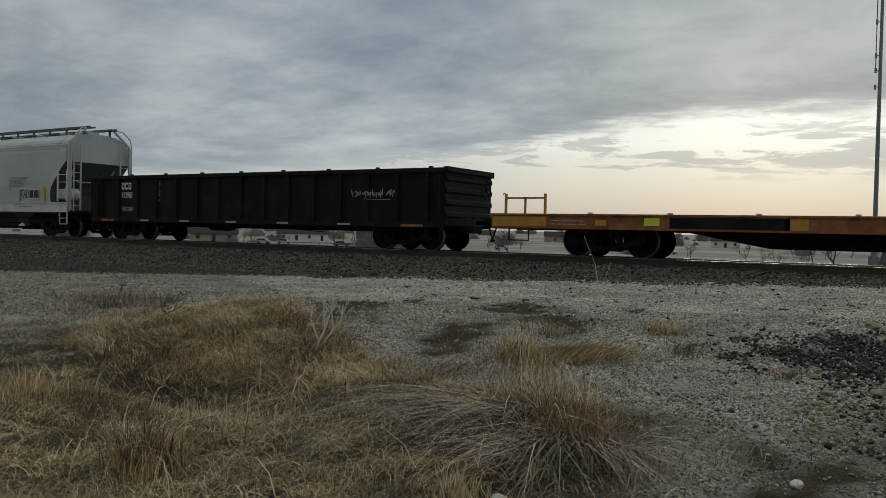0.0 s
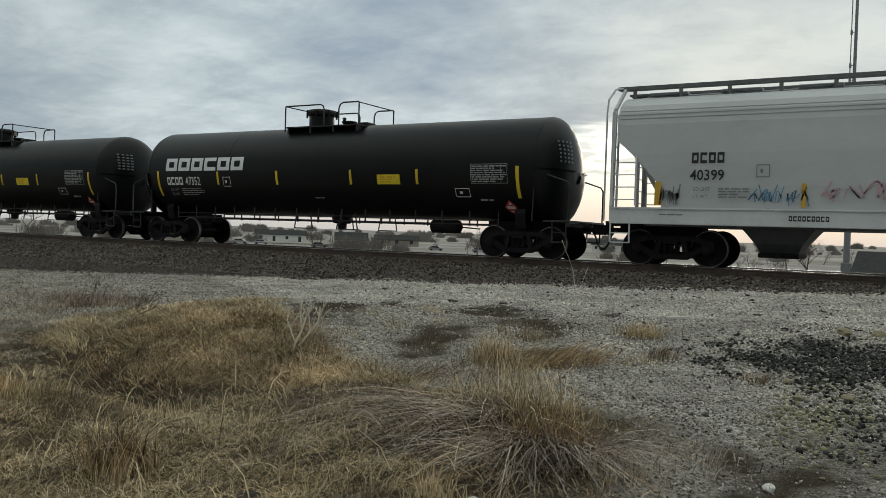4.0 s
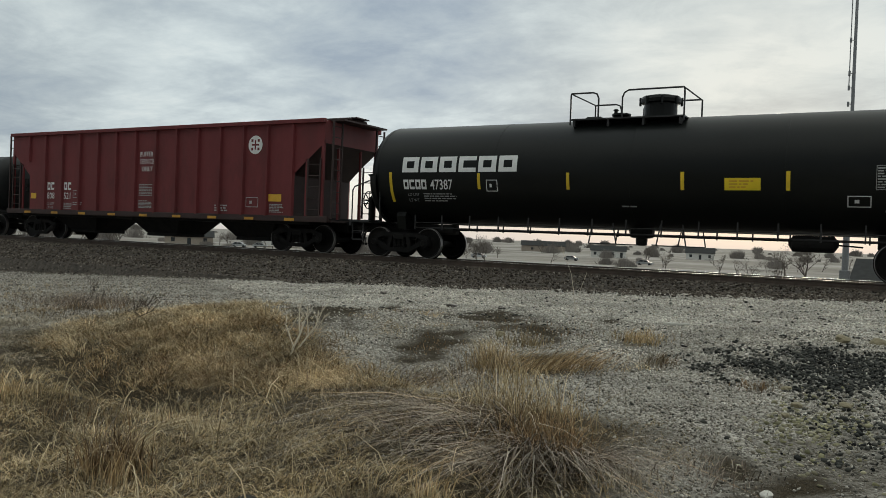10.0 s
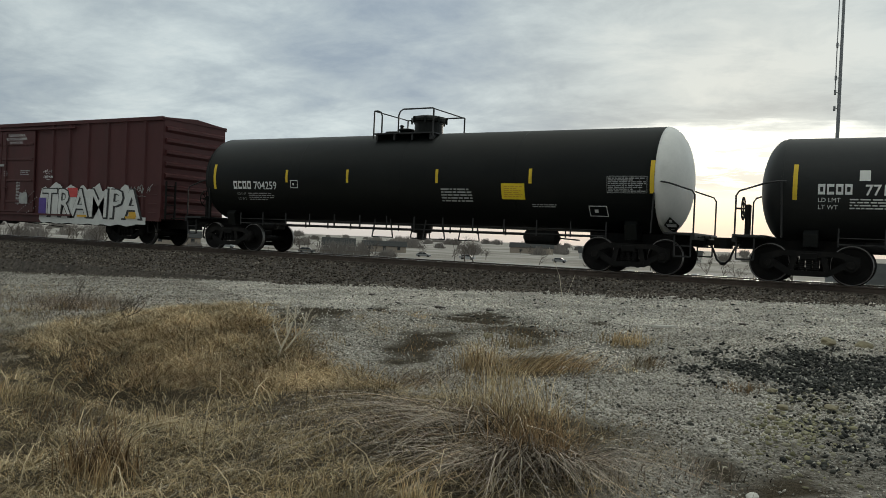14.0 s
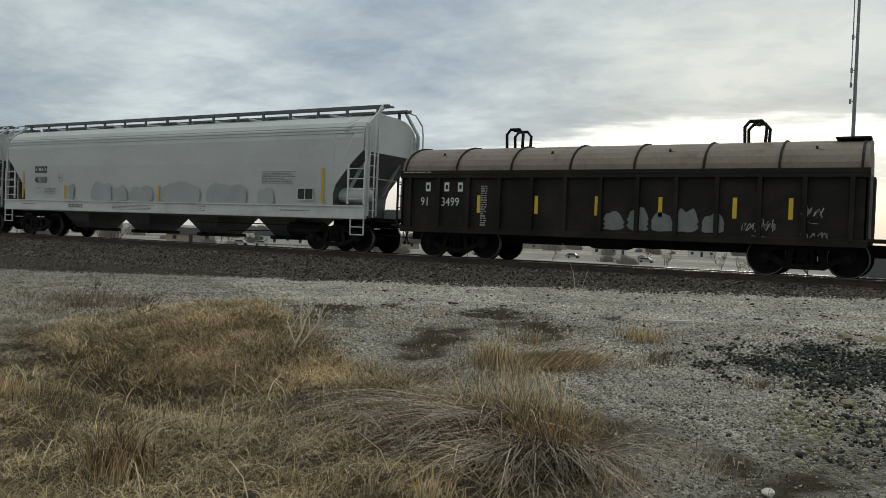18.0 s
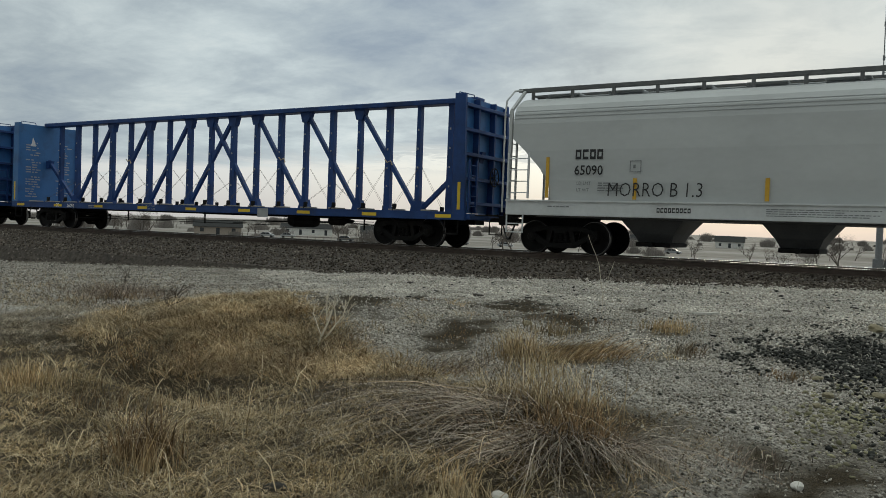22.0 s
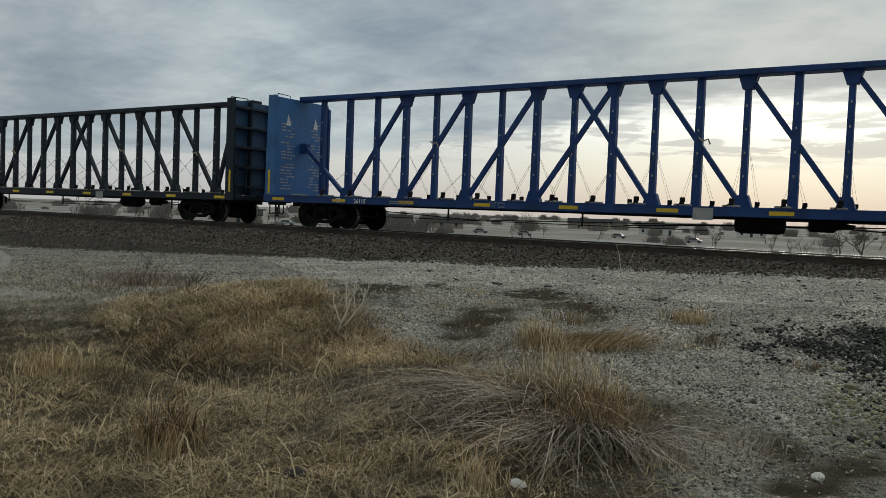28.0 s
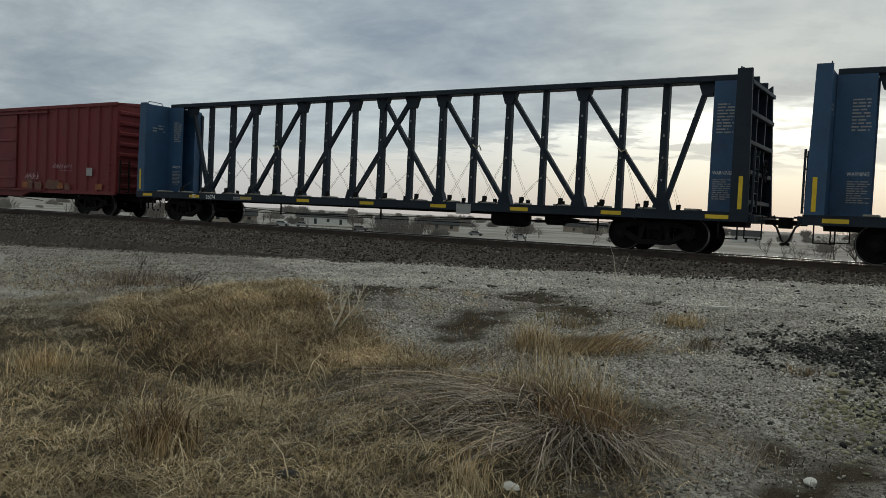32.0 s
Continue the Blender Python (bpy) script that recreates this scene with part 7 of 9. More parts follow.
def hopper_decor(car, side, number, stripe_x, seed, tall=2.62, wide=0.10):
    stripes(car, side, (-8.05, 7.62), 1.52, tall, wide, "stripe_amber")
    stripes(car, side, stripe_x, 1.50, 2.05, 0.10, "stripe_amber")
    blocks(car, side, 4, -7.25, 2.55, 0.26, "letter_black")
    text(car, side, number, -7.28, 2.14, 0.36, "letter_black", 0.9, 0.004)
    text(car, side, "LD LMT", -7.2, 1.88, 0.12, "letter_grey")
    text(car, side, "LT WT", -7.2, 1.70, 0.12, "letter_grey")
    bars(car, side, -6.6, -5.9, 1.70, 1.96, 2, "letter_grey", seed, 0.45)
    small_box(car, side, -5.75, -5.45, 2.2, 2.5, "letter_grey")
    bars(car, side, 5.05, 6.5, 2.12, 2.55, 4, "letter_grey", seed + 1, 0.4)
    bm = patch(B(), side, 6.62, 7.22, 1.64, 1.96)
    stencil = part("stencil_panel", bm, "letter_black", car)
    bm = B()
    ring(bm, side, 6.58, 7.26, 1.60, 2.0, 0.025, 0.004)
    patch(bm, side, 6.90, 6.93, 1.64, 1.96, 0.004)
    part("stencil_lines", bm, "hopper_pale", stencil)
    sill = Side(-1.55)
    blocks(car, sill, 9, -5.0, 1.18, 0.12, "letter_black", 0.3)
    bars(car, sill, -2.4, 0.0, 1.14, 1.34, 2, "letter_grey", seed + 2, 0.4)
    bars(car, sill, -8.0, -7.1, 1.26, 1.32, 1, "letter_grey", seed + 3)
    bars(car, sill, 5.9, 7.3, 1.24, 1.30, 1, "letter_grey", seed + 4)
    small_box(car, sill, 2.2, 2.5, 1.18, 1.34, "letter_grey")


def rib_hopper():
    length, centres = 17.7, 13.75
    car = thing("covered_hopper", "dark red ribbed covered hopper car with sloped ends", "hopper car")
    widths = [(1.15, 1.46), (2.5, 1.47), (4.18, 1.47), (4.24, 1.30), (4.40, 0.0)]
    secs = [(8.2, 3.5), (7.03, 2.55), (7.0, 1.15)]
    # the underside's shade is painted with red_shade
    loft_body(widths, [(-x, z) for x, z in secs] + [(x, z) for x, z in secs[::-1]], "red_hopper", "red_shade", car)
    side = Side(-1.475)
    for e in (-1, 1):
        for i in range(-7, 7):
            x = 0.5 + i * 1.075
            lo = 1.15 if abs(x) < 7.0 else 3.1
            bm = B()
            prism(bm, [(x - 0.07, e * 1.46), (x - 0.04, e * 1.56), (x + 0.04, e * 1.56), (x + 0.07, e * 1.46)], lo, 4.18, "xy")
            part("side_rib", bm, "red_hopper", car)
        bm = B()
        box(bm, -8.25, 8.25, e * 1.52 - 0.07, e * 1.52 + 0.07, 4.14, 4.27, 0.01)
        part("top_chord", bm, "red_hopper", car)
        bm = B()
        box(bm, -8.45, 8.45, e * 1.48 - 0.06, e * 1.48 + 0.06, 0.98, 1.17, 0.01)
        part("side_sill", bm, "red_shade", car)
    for s in (-1, 1):
        bm = B()
        bm.faces.new([bm.verts.new(v) for v in ((s * 8.15, -1.42, 3.48), (s * 8.15, 1.42, 3.48), (s * 5.6, 1.42, 1.15), (s * 5.6, -1.42, 1.15))])
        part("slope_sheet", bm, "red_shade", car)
        for e in (-1, 1):
            bm = B()
            bar(bm, (s * 8.15, e * 1.44, 1.1), (s * 8.15, e * 1.44, 3.6), 0.10, 0.08)
            bar(bm, (s * 7.5, e * 1.44, 1.1), (s * 7.5, e * 1.44, 3.0), 0.07, 0.06)
            part("end_post", bm, "red_hopper", car)
            bm = B()
            bar(bm, (s * 8.15, e * 0.6, 1.1), (s * 8.1, e * 0.6, 3.45), 0.07, 0.07)
            part("end_strut", bm, "red_hopper", car)
            ladder(car, [(s * 8.50, e * 1.40, 1.1), (s * 8.50, e * 1.40, 4.2)], (0, -e * 0.45, 0), 9, "red_shade", name="end_ladder")
            ladder(car, [(s * 7.6, e * 1.50, 1.2), (s * 7.6, e * 1.50, 3.0)], (s * 0.5, 0, 0), 5, "red_shade", name="side_ladder")
        bm = B()
        box(bm, min(s * 7.0, s * 8.5), max(s * 7.0, s * 8.5), -1.4, 1.4, 1.0, 1.06)
        box(bm, min(s * 8.2, s * 8.75), max(s * 8.2, s * 8.75), -1.2, 1.2, 4.22, 4.27)
        part("end_platform", bm, "red_shade", car)
    bm = B()
    box(bm, -8.6, 8.6, -0.35, 0.35, 4.42, 4.46)
    for i in range(12):
        box(bm, -7.9 + i * 1.4, -7.0 + i * 1.4, -0.5, 0.5, 4.36, 4.42, 0.01)
    pieces("roof_hatch", bm, "red_shade", car)
    for x in (-4.6, 0.0, 4.6):
        bm = B()
        lo, hi = [], []
        for dx, dy in ((-1.3, -1.05), (1.3, -1.05), (1.3, 1.05), (-1.3, 1.05)):
            hi.append(bm.verts.new((x + dx, dy, 0.92)))
            lo.append(bm.verts.new((x + dx * 0.62, dy * 0.66, 0.42)))
        bm.faces.new(lo)
        bm.faces.new(hi[::-1])
        for i in range(4):
            bm.faces.new((lo[i], lo[(i + 1) % 4], hi[(i + 1) % 4], hi[i]))
        part("hopper_bay", bm, "underframe", car)
        bm = B()
        box(bm, x - 0.8, x + 0.8, -0.7, 0.7, 0.30, 0.42, 0.02)
        part("outlet_gate", bm, "underframe", car)
    bm = B()
    box(bm, -7.6, 7.6, -1.36, 1.36, 0.90, 1.16, 0.01)
    part("underbody", bm, "underframe", car)
    draft_sill(car, length, 5.5)
    brake_wheel(car, -8.62, -0.5, 2.2)
    running_gear(car, length, centres)
    # paint marks
    flat = Side(-1.575)
    stripes(car, flat, (-6.95, -5.2, -3.5, -1.75, 0.0, 1.75, 3.5, 5.2, 6.95), 1.00, 1.09, 0.42, "flat_yellow")
    mark("reflector_plate", car, side, -6.9, -6.55, 1.6, 1.82, "stripe_amber")
    mark("reflector_plate", car, side, 5.95, 6.5, 1.62, 1.86, "stripe_amber")
    blocks(car, side, 2, -5.82, 1.95, 0.30, "letter_white", 0.3)
    blocks(car, side, 2, -4.76, 1.95, 0.30, "letter_white", 0.3)
    text(car, side, "808", -5.84, 1.60, 0.36, "letter_white", 0.9)
    text(car, side, "521", -4.78, 1.60, 0.36, "letter_white", 0.9)
    text(car, side, "LD LMT", -5.84, 1.36, 0.14, "letter_dim")
    text(car, side, "LT WT", -5.84, 1.20, 0.14, "letter_dim")
    bars(car, side, -4.76, -4.26, 1.2, 1.46, 2, "letter_dim", 4)
    small_box(car, side, -4.2, -3.85, 1.65, 1.95, "letter_dim")
    for i, s in enumerate(("BUFFER", "SERVICE", "ONLY")):
        text(car, side, s, -0.38 + (0.12 if i == 2 else 0), 3.20 - i * 0.27, 0.25, "letter_white", 0.86)
    bars(car, side, -0.38, 0.32, 1.75, 2.2, 4, "letter_dim", 8)
    bars(car, side, -0.38, 0.32, 1.3, 1.6, 3, "letter_dim", 9)
    bars(car, side, -4.2, -3.4, 1.35, 1.5, 2, "letter_dim", 12)
    small_box(car, side, 4.95, 5.5, 1.42, 1.75, "letter_dim")
    bars(car, side, 6.0, 6.6, 1.25, 1.55, 3, "letter_dim", 10)
    bars(car, side, 3.5, 4.1, 1.25, 1.5, 3, "letter_dim", 15)
    # round emblem: a disc with a plain cross
    bm = B()
    n = 28
    for r0, r1 in ((0.0, 0.31),):
        for i in range(n):
            a, b = 2 * math.pi * i / n, 2 * math.pi * (i + 1) / n
            vs = [side.at(5.30 + r0 * math.cos(a), 3.50 + r0 * math.sin(a)), side.at(5.30 + r1 * math.cos(a), 3.50 + r1 * math.sin(a)), side.at(5.30 + r1 * math.cos(b), 3.50 + r1 * math.sin(b)), side.at(5.30 + r0 * math.cos(b), 3.50 + r0 * math.sin(b))]
            bm.faces.new([bm.verts.new(v) for v in (vs if r0 else (vs[0], vs[1], vs[2]))])
    emblem = part("emblem", bm, "letter_white", car, "round white painted emblem")
    bm = B()
    patch(bm, side, 5.30 - 0.16, 5.30 + 0.16, 3.47, 3.53, 0.004)
    patch(bm, side, 5.27, 5.33, 3.34, 3.66, 0.006)
    for u, v in ((-0.14, 0.14), (0.14, 0.14), (-0.14, -0.14), (0.14, -0.14)):
        patch(bm, side, 5.30 + u - 0.045, 5.30 + u + 0.045, 3.50 + v - 0.045, 3.50 + v + 0.045, 0.005)
    part("emblem_cross", bm, "red_hopper", emblem)
    return car


# ---- open and flat cars ----
def gondola():
    length, centres = 18.25, 13.1
    car = thing("gondola_car", "black high-sided gondola car with ribbed sides", "gondola car")
    side = Side(-1.45)
    for e in (-1, 1):
        bm = B()
        box(bm, -8.25, 8.25, e * 1.42 - 0.03, e * 1.42 + 0.03, 0.78, 2.36)
        part("side_wall", bm, "gondola_black", car)
        bm = B()
        box(bm, -8.32, 8.32, e * 1.46 - 0.09, e * 1.46 + 0.09, 2.34, 2.48, 0.015)
        part("top_chord", bm, "gondola_black", car)
        bm = B()
        box(bm, -8.25, 8.25, e * 1.45 - 0.07, e * 1.45 + 0.07, 0.70, 0.86, 0.01)
        part("side_sill", bm, "gondola_black", car)
        for i in range(15):
            x = -7.7 + i * 1.1
            bm = B()
            prism(bm, [(x - 0.10, e * 1.44), (x - 0.07, e * 1.54), (x + 0.07, e * 1.54), (x + 0.10, e * 1.44)], 0.84, 2.36, "xy")
            part("side_rib", bm, "gondola_black", car)
        for i in range(9):
            x = -7.8 + i * 1.95
            bm = B()
            box(bm, x - 0.06, x + 0.06, e * 1.46 - 0.05, e * 1.46 + 0.05, 2.48, 2.53, 0.01)
            part("lading_lug", bm, "gondola_black", car)
    for s in (-1, 1):
        bm = B()
        box(bm, s * 8.25 - 0.03, s * 8.25 + 0.03, -1.42, 1.42, 0.78, 2.40)
        part("end_wall", bm, "gondola_black", car)
        for k in range(4):
            bm = B()
            z = 1.1 + k * 0.36
            prism(bm, [(s * 8.27, z - 0.11), (s * 8.33, z - 0.05), (s * 8.33, z + 0.05), (s * 8.27, z + 0.11)], -1.40, 1.40)
            part("end_rib", bm, "gondola_black", car)
        bm = B()
        box(bm, s * 8.30 - 0.08, s * 8.30 + 0.08, -1.45, 1.45, 2.36, 2.52, 0.015)
        part("end_chord", bm, "gondola_black", car)
        ladder(car, [(s * 7.75, -1.56, 0.9), (s * 7.75, -1.56, 2.3)], (s * 0.42, 0, 0), 4, "gondola_black", name="side_ladder")
        ladder(car, [(s * 8.44, -1.38, 0.9), (s * 8.44, -1.38, 2.3)], (0, 0.42, 0), 4, "gondola_black", name="end_ladder", stiles=False)
        bm = B()
        for x in (7.72, 8.18):
            bar(bm, (s * x, -1.5, 0.72), (s * x, -1.5, 0.36), 0.03)
        bar(bm, (s * 7.72, -1.5, 0.37), (s * 8.18, -1.5, 0.37), 0.03)
        part("sill_step", bm, "gondola_black", car)
        mark("reflector_strip", car, Side(-1.535), s * 7.2 - 0.4, s * 7.2 + 0.4, 0.72, 0.80, "flat_orange")
    for x in (-5.0, -2.8, -0.4, 2.0, 4.6):
        mark("reflector_strip", car, Side(-1.53), x - 0.25, x + 0.25, 0.74, 0.80, "letter_dim")
    bm = B()
    box(bm, -8.2, 8.2, -1.4, 1.4, 0.78, 0.86)
    part("floor", bm, "gondola_black", car)
    bm = B()
    box(bm, -8.6, 8.6, -0.3, 0.3, 0.55, 0.78, 0.02)
    part("centre_sill", bm, "underframe", car)
    brake_wheel(car, 8.66, 0.4, 1.9)
    brake_rigging(car, -0.8, -1.2)
    running_gear(car, length, centres)
    blocks(car, side, 3, -6.45, 1.95, 0.26, "letter_white")
    text(car, side, "912980", -6.46, 1.62, 0.32, "letter_white", 0.68, 0.004)
    text(car, side, "PALOMA", -6.44, 1.12, 0.24, "letter_dim", 0.74, 0.004)
    bars(car, side, -4.4, -4.2, 1.5, 2.3, 5, "letter_grey", 5)
    scribble(car, side, 4.9, 6.6, 1.58, 1.88, "letter_dim", 3, 9, 0.028, label="pale sprayed scrawl", more=0.1)
    return car


def flat_car():
    length, centres = 24.4, 16.4
    car = thing("flat_car", "weathered orange flat car with a fish-belly sill", "flat car")
    for e in (-1, 1):
        bm = B()
        box(bm, -11.45, 11.45, e * 1.42 - 0.06, e * 1.42 + 0.06, 0.74, 1.12, 0.01)
        box(bm, -11.45, 11.45, e * 1.47 - 0.06, e * 1.47 + 0.06, 1.10, 1.15, 0.005)
        part("side_sill", bm, "flat_orange", car)
    near = Side(-1.49)
    for x0, x1, m in ((-11.4, -9.75, "flat_yellow"), (-6.4, -3.6, "gondola_black"), (-3.7, -3.2, "flat_yellow"), (-1.1, -0.4, "flat_yellow"), (1.5, 4.0, "gondola_black"), (6.0, 6.6, "flat_yellow")):
        mark("paint_patch", car, near, x0, x1, 0.80, 1.07, m)
    mark("notice", car, near, -7.05, -6.65, 0.86, 1.06, "sign_lime", "yellow-green notice", 0.004)
    bars(car, near, -7.02, -6.7, 0.90, 1.02, 2, "letter_black", 4, name="notice_print")
    mark("reflector_plate", car, near, -8.35, -8.05, 0.84, 1.0, "flat_yellow", "", 0.004)
    bars(car, near, -9.6, -8.6, 0.84, 1.02, 2, "letter_dim", 6, 0.3)
    bm = B()
    box(bm, -11.4, 11.4, -1.38, 1.38, 1.04, 1.10)
    part("deck", bm, "coil_brown", car)
    bm = B()
    prism(bm, [(-11.2, 0.98), (11.2, 0.98), (11.2, 0.70), (6.2, 0.70), (4.2, 0.34), (-4.2, 0.34), (-6.2, 0.70), (-11.2, 0.70)], -0.38, 0.38)
    part("centre_sill", bm, "underframe", car)
    for s in (-1, 1):
        bm = B()
        for y in (-1.38,):
            bar(bm, (s * 11.05, y, 1.12), (s * 11.05, y, 1.70), 0.06)
            bar(bm, (s * 9.85, y, 1.12), (s * 9.85, y, 1.70), 0.06)
            bar(bm, (s * 10.45, y, 1.12), (s * 10.45, y, 1.60), 0.05)
            bar(bm, (s * 9.85, y, 1.58), (s * 11.05, y, 1.58), 0.05)
            tube(bm, [(s * 11.05, y, 1.68), (s * 11.12, y, 1.72), (s * 11.14, y, 1.66)], 0.02, 5)
        part("end_rail", bm, "flat_yellow", car, "yellow-brown pipe railing")
        bm = B()
        box(bm, s * 11.42 - 0.06, s * 11.42 + 0.06, -1.4, 1.4, 0.72, 1.12, 0.01)
        part("end_sill", bm, "flat_orange", car)
        bm = B()
        for x in (10.3, 10.9):
            bar(bm, (s * x, -1.45, 0.76), (s * x, -1.45, 0.40), 0.03)
        bar(bm, (s * 10.3, -1.45, 0.41), (s * 10.9, -1.45, 0.41), 0.03)
        part("sill_step", bm, "underframe", car)
    bm = B()
    for i in range(9):
        box(bm, -8.55 + i * 2.1, -8.43 + i * 2.1, -1.54, -1.44, 1.15, 1.19, 0.01)
    pieces("stake_pocket", bm, "hopper_pale", car)
    brake_rigging(car, -0.9, 0.0)
    running_gear(car, length, centres)
    return car


def coil_car():
    length, centres = 14.2, 9.4
    car = thing("coil_car", "rust-brown coil car under a dull metal hood", "coil car")
    side = Side(-1.36)
    xa, xb = -6.38, 5.95
    for e in (-1, 1):
        bm = B()
        box(bm, xa, xb, e * 1.32 - 0.04, e * 1.32 + 0.04, 0.80, 2.40)
        box(bm, xa - 0.04, xb + 0.04, e * 1.38 - 0.07, e * 1.38 + 0.07, 2.30, 2.44, 0.01)
        box(bm, xa - 0.04, xb + 0.04, e * 1.36 - 0.06, e * 1.36 + 0.06, 0.72, 0.90, 0.01)
        part("side_wall", bm, "coil_brown", car)
        for i in range(13):
            x = xa + 0.3 + i * (xb - xa - 0.6) / 12
            bm = B()
            prism(bm, [(x - 0.06, e * 1.35), (x - 0.05, e * 1.47), (x + 0.05, e * 1.47), (x + 0.06, e * 1.35)], 0.88, 2.32, "xy")
            part("side_rib", bm, "coil_brown", car)
    for s, xe in ((-1, xa), (1, xb)):
        bm = B()
        box(bm, xe - 0.04, xe + 0.04, -1.36, 1.36, 0.75, 2.42)
        box(bm, min(xe, s * 6.75), max(xe, s * 6.75), -1.38, 1.38, 0.86, 0.93)
        part("end_wall", bm, "coil_brown", car)
        ladder(car, [(xe + s * 0.13, -1.44, 0.9), (xe + s * 0.13, -1.44, 2.3)], (0, 0.42, 0), 4, "coil_brown", name="end_ladder")
    bm = B()
    box(bm, xa + 0.05, xb - 0.05, -1.3, 1.3, 0.8, 0.9)
    box(bm, -6.6, 6.6, -0.4, 0.4, 0.5, 0.8, 0.02)
    part("floor", bm, "underframe", car)
    arc = [(1.42 * math.cos(a), 2.48 + 0.80 * math.sin(a)) for a in [math.pi * i / 14 for i in range(15)]]
    hood = part("hood", prism(B(), [(1.42, 2.44)] + arc + [(-1.42, 2.44)], xa, xb, "yz"), "coil_hood", car, "dull brown-grey rounded metal hood")
    bm = B()
    box(bm, xa - 0.05, xb + 0.05, -1.46, -1.40, 2.40, 2.52, 0.01)
    box(bm, xa - 0.05, xb + 0.05, 1.40, 1.46, 2.40, 2.52, 0.01)
    part("hood_rim", bm, "coil_brown", hood)
    for i in range(8):
        x = xa + 0.12 + i * (xb - xa - 0.24) / 7
        bm = B()
        tube(bm, [(x, 1.02 * y, 2.48 + (z - 2.48) * 1.02) for y, z in arc], 0.03, 5)
        part("hood_rib", bm, "coil_brown", hood)
    for x in (-3.27, 3.35):
        bm = B()
        for y in (-0.28, 0.28):
            tube(bm, [(x - 0.24, y, 3.15), (x - 0.26, y, 3.66), (x - 0.14, y, 3.80), (x + 0.14, y, 3.80), (x + 0.26, y, 3.66), (x + 0.24, y, 3.15)], 0.045, 6)
        bar(bm, (x, -0.28, 3.78), (x, 0.28, 3.78), 0.08)
        part("lifting_bracket", bm, "underframe", hood, "black lifting bracket")
    for x in (-5.0, -1.6, 1.6, 5.0):
        bm = B()
        bar(bm, (x - 0.15, -1.2, 2.66), (x - 0.15, -1.05, 3.05), 0.05)
        bar(bm, (x - 0.15, -1.1, 2.98), (x + 0.45, -1.12, 2.9), 0.03)
        part("hood_handle", bm, "coil_brown", hood)
    bm = B()
    box(bm, 5.2, 5.95, -0.7, 0.7, 3.26, 3.31, 0.01)
    part("hood_step", bm, "coil_brown", hood)
    brake_wheel(car, 6.45, 0.3, 1.7)
    brake_rigging(car, -0.7, 0.3)
    running_gear(car, length, centres)
    stripes(car, side, (-5.15, -3.81, -2.04, -0.33, 1.34, 3.13, 4.38), 1.32, 1.82, 0.10, "stripe_yellow")
    blocks(car, side, 1, -5.58, 1.92, 0.26)
    blocks(car, side, 1, -4.95, 1.92, 0.26)
    blocks(car, side, 1, -4.5, 1.92, 0.26)
    text(car, side, "91", -5.75, 1.50, 0.36, "letter_white", 0.85)
    text(car, side, "3499", -5.05, 1.50, 0.36, "letter_white", 0.85)
    bars(car, side, -3.75, -3.55, 0.95, 2.1, 9, "letter_dim", 4)
    bars(car, Side(-1.465), -6.3, -5.2, 2.44, 2.50, 1, "letter_dim", 5)
    for k in range(5):
        ragged("faded_paint", car, side, -0.1 + k * 0.62, 0.42 + k * 0.62, 0.95, 1.45 + 0.1 * (k % 2), "letter_grey", "faded pale painted patch", 40 + k)
    scribble(car, side, 3.3, 4.1, 0.95, 1.35, "letter_dim", 12, 6, 0.025)
    scribble(car, side, 4.6, 5.1, 1.3, 1.7, "letter_dim", 14, 4, 0.022)
    scribble(car, side, 4.6, 5.2, 0.85, 1.1, "letter_dim", 17, 4, 0.025)
    return car


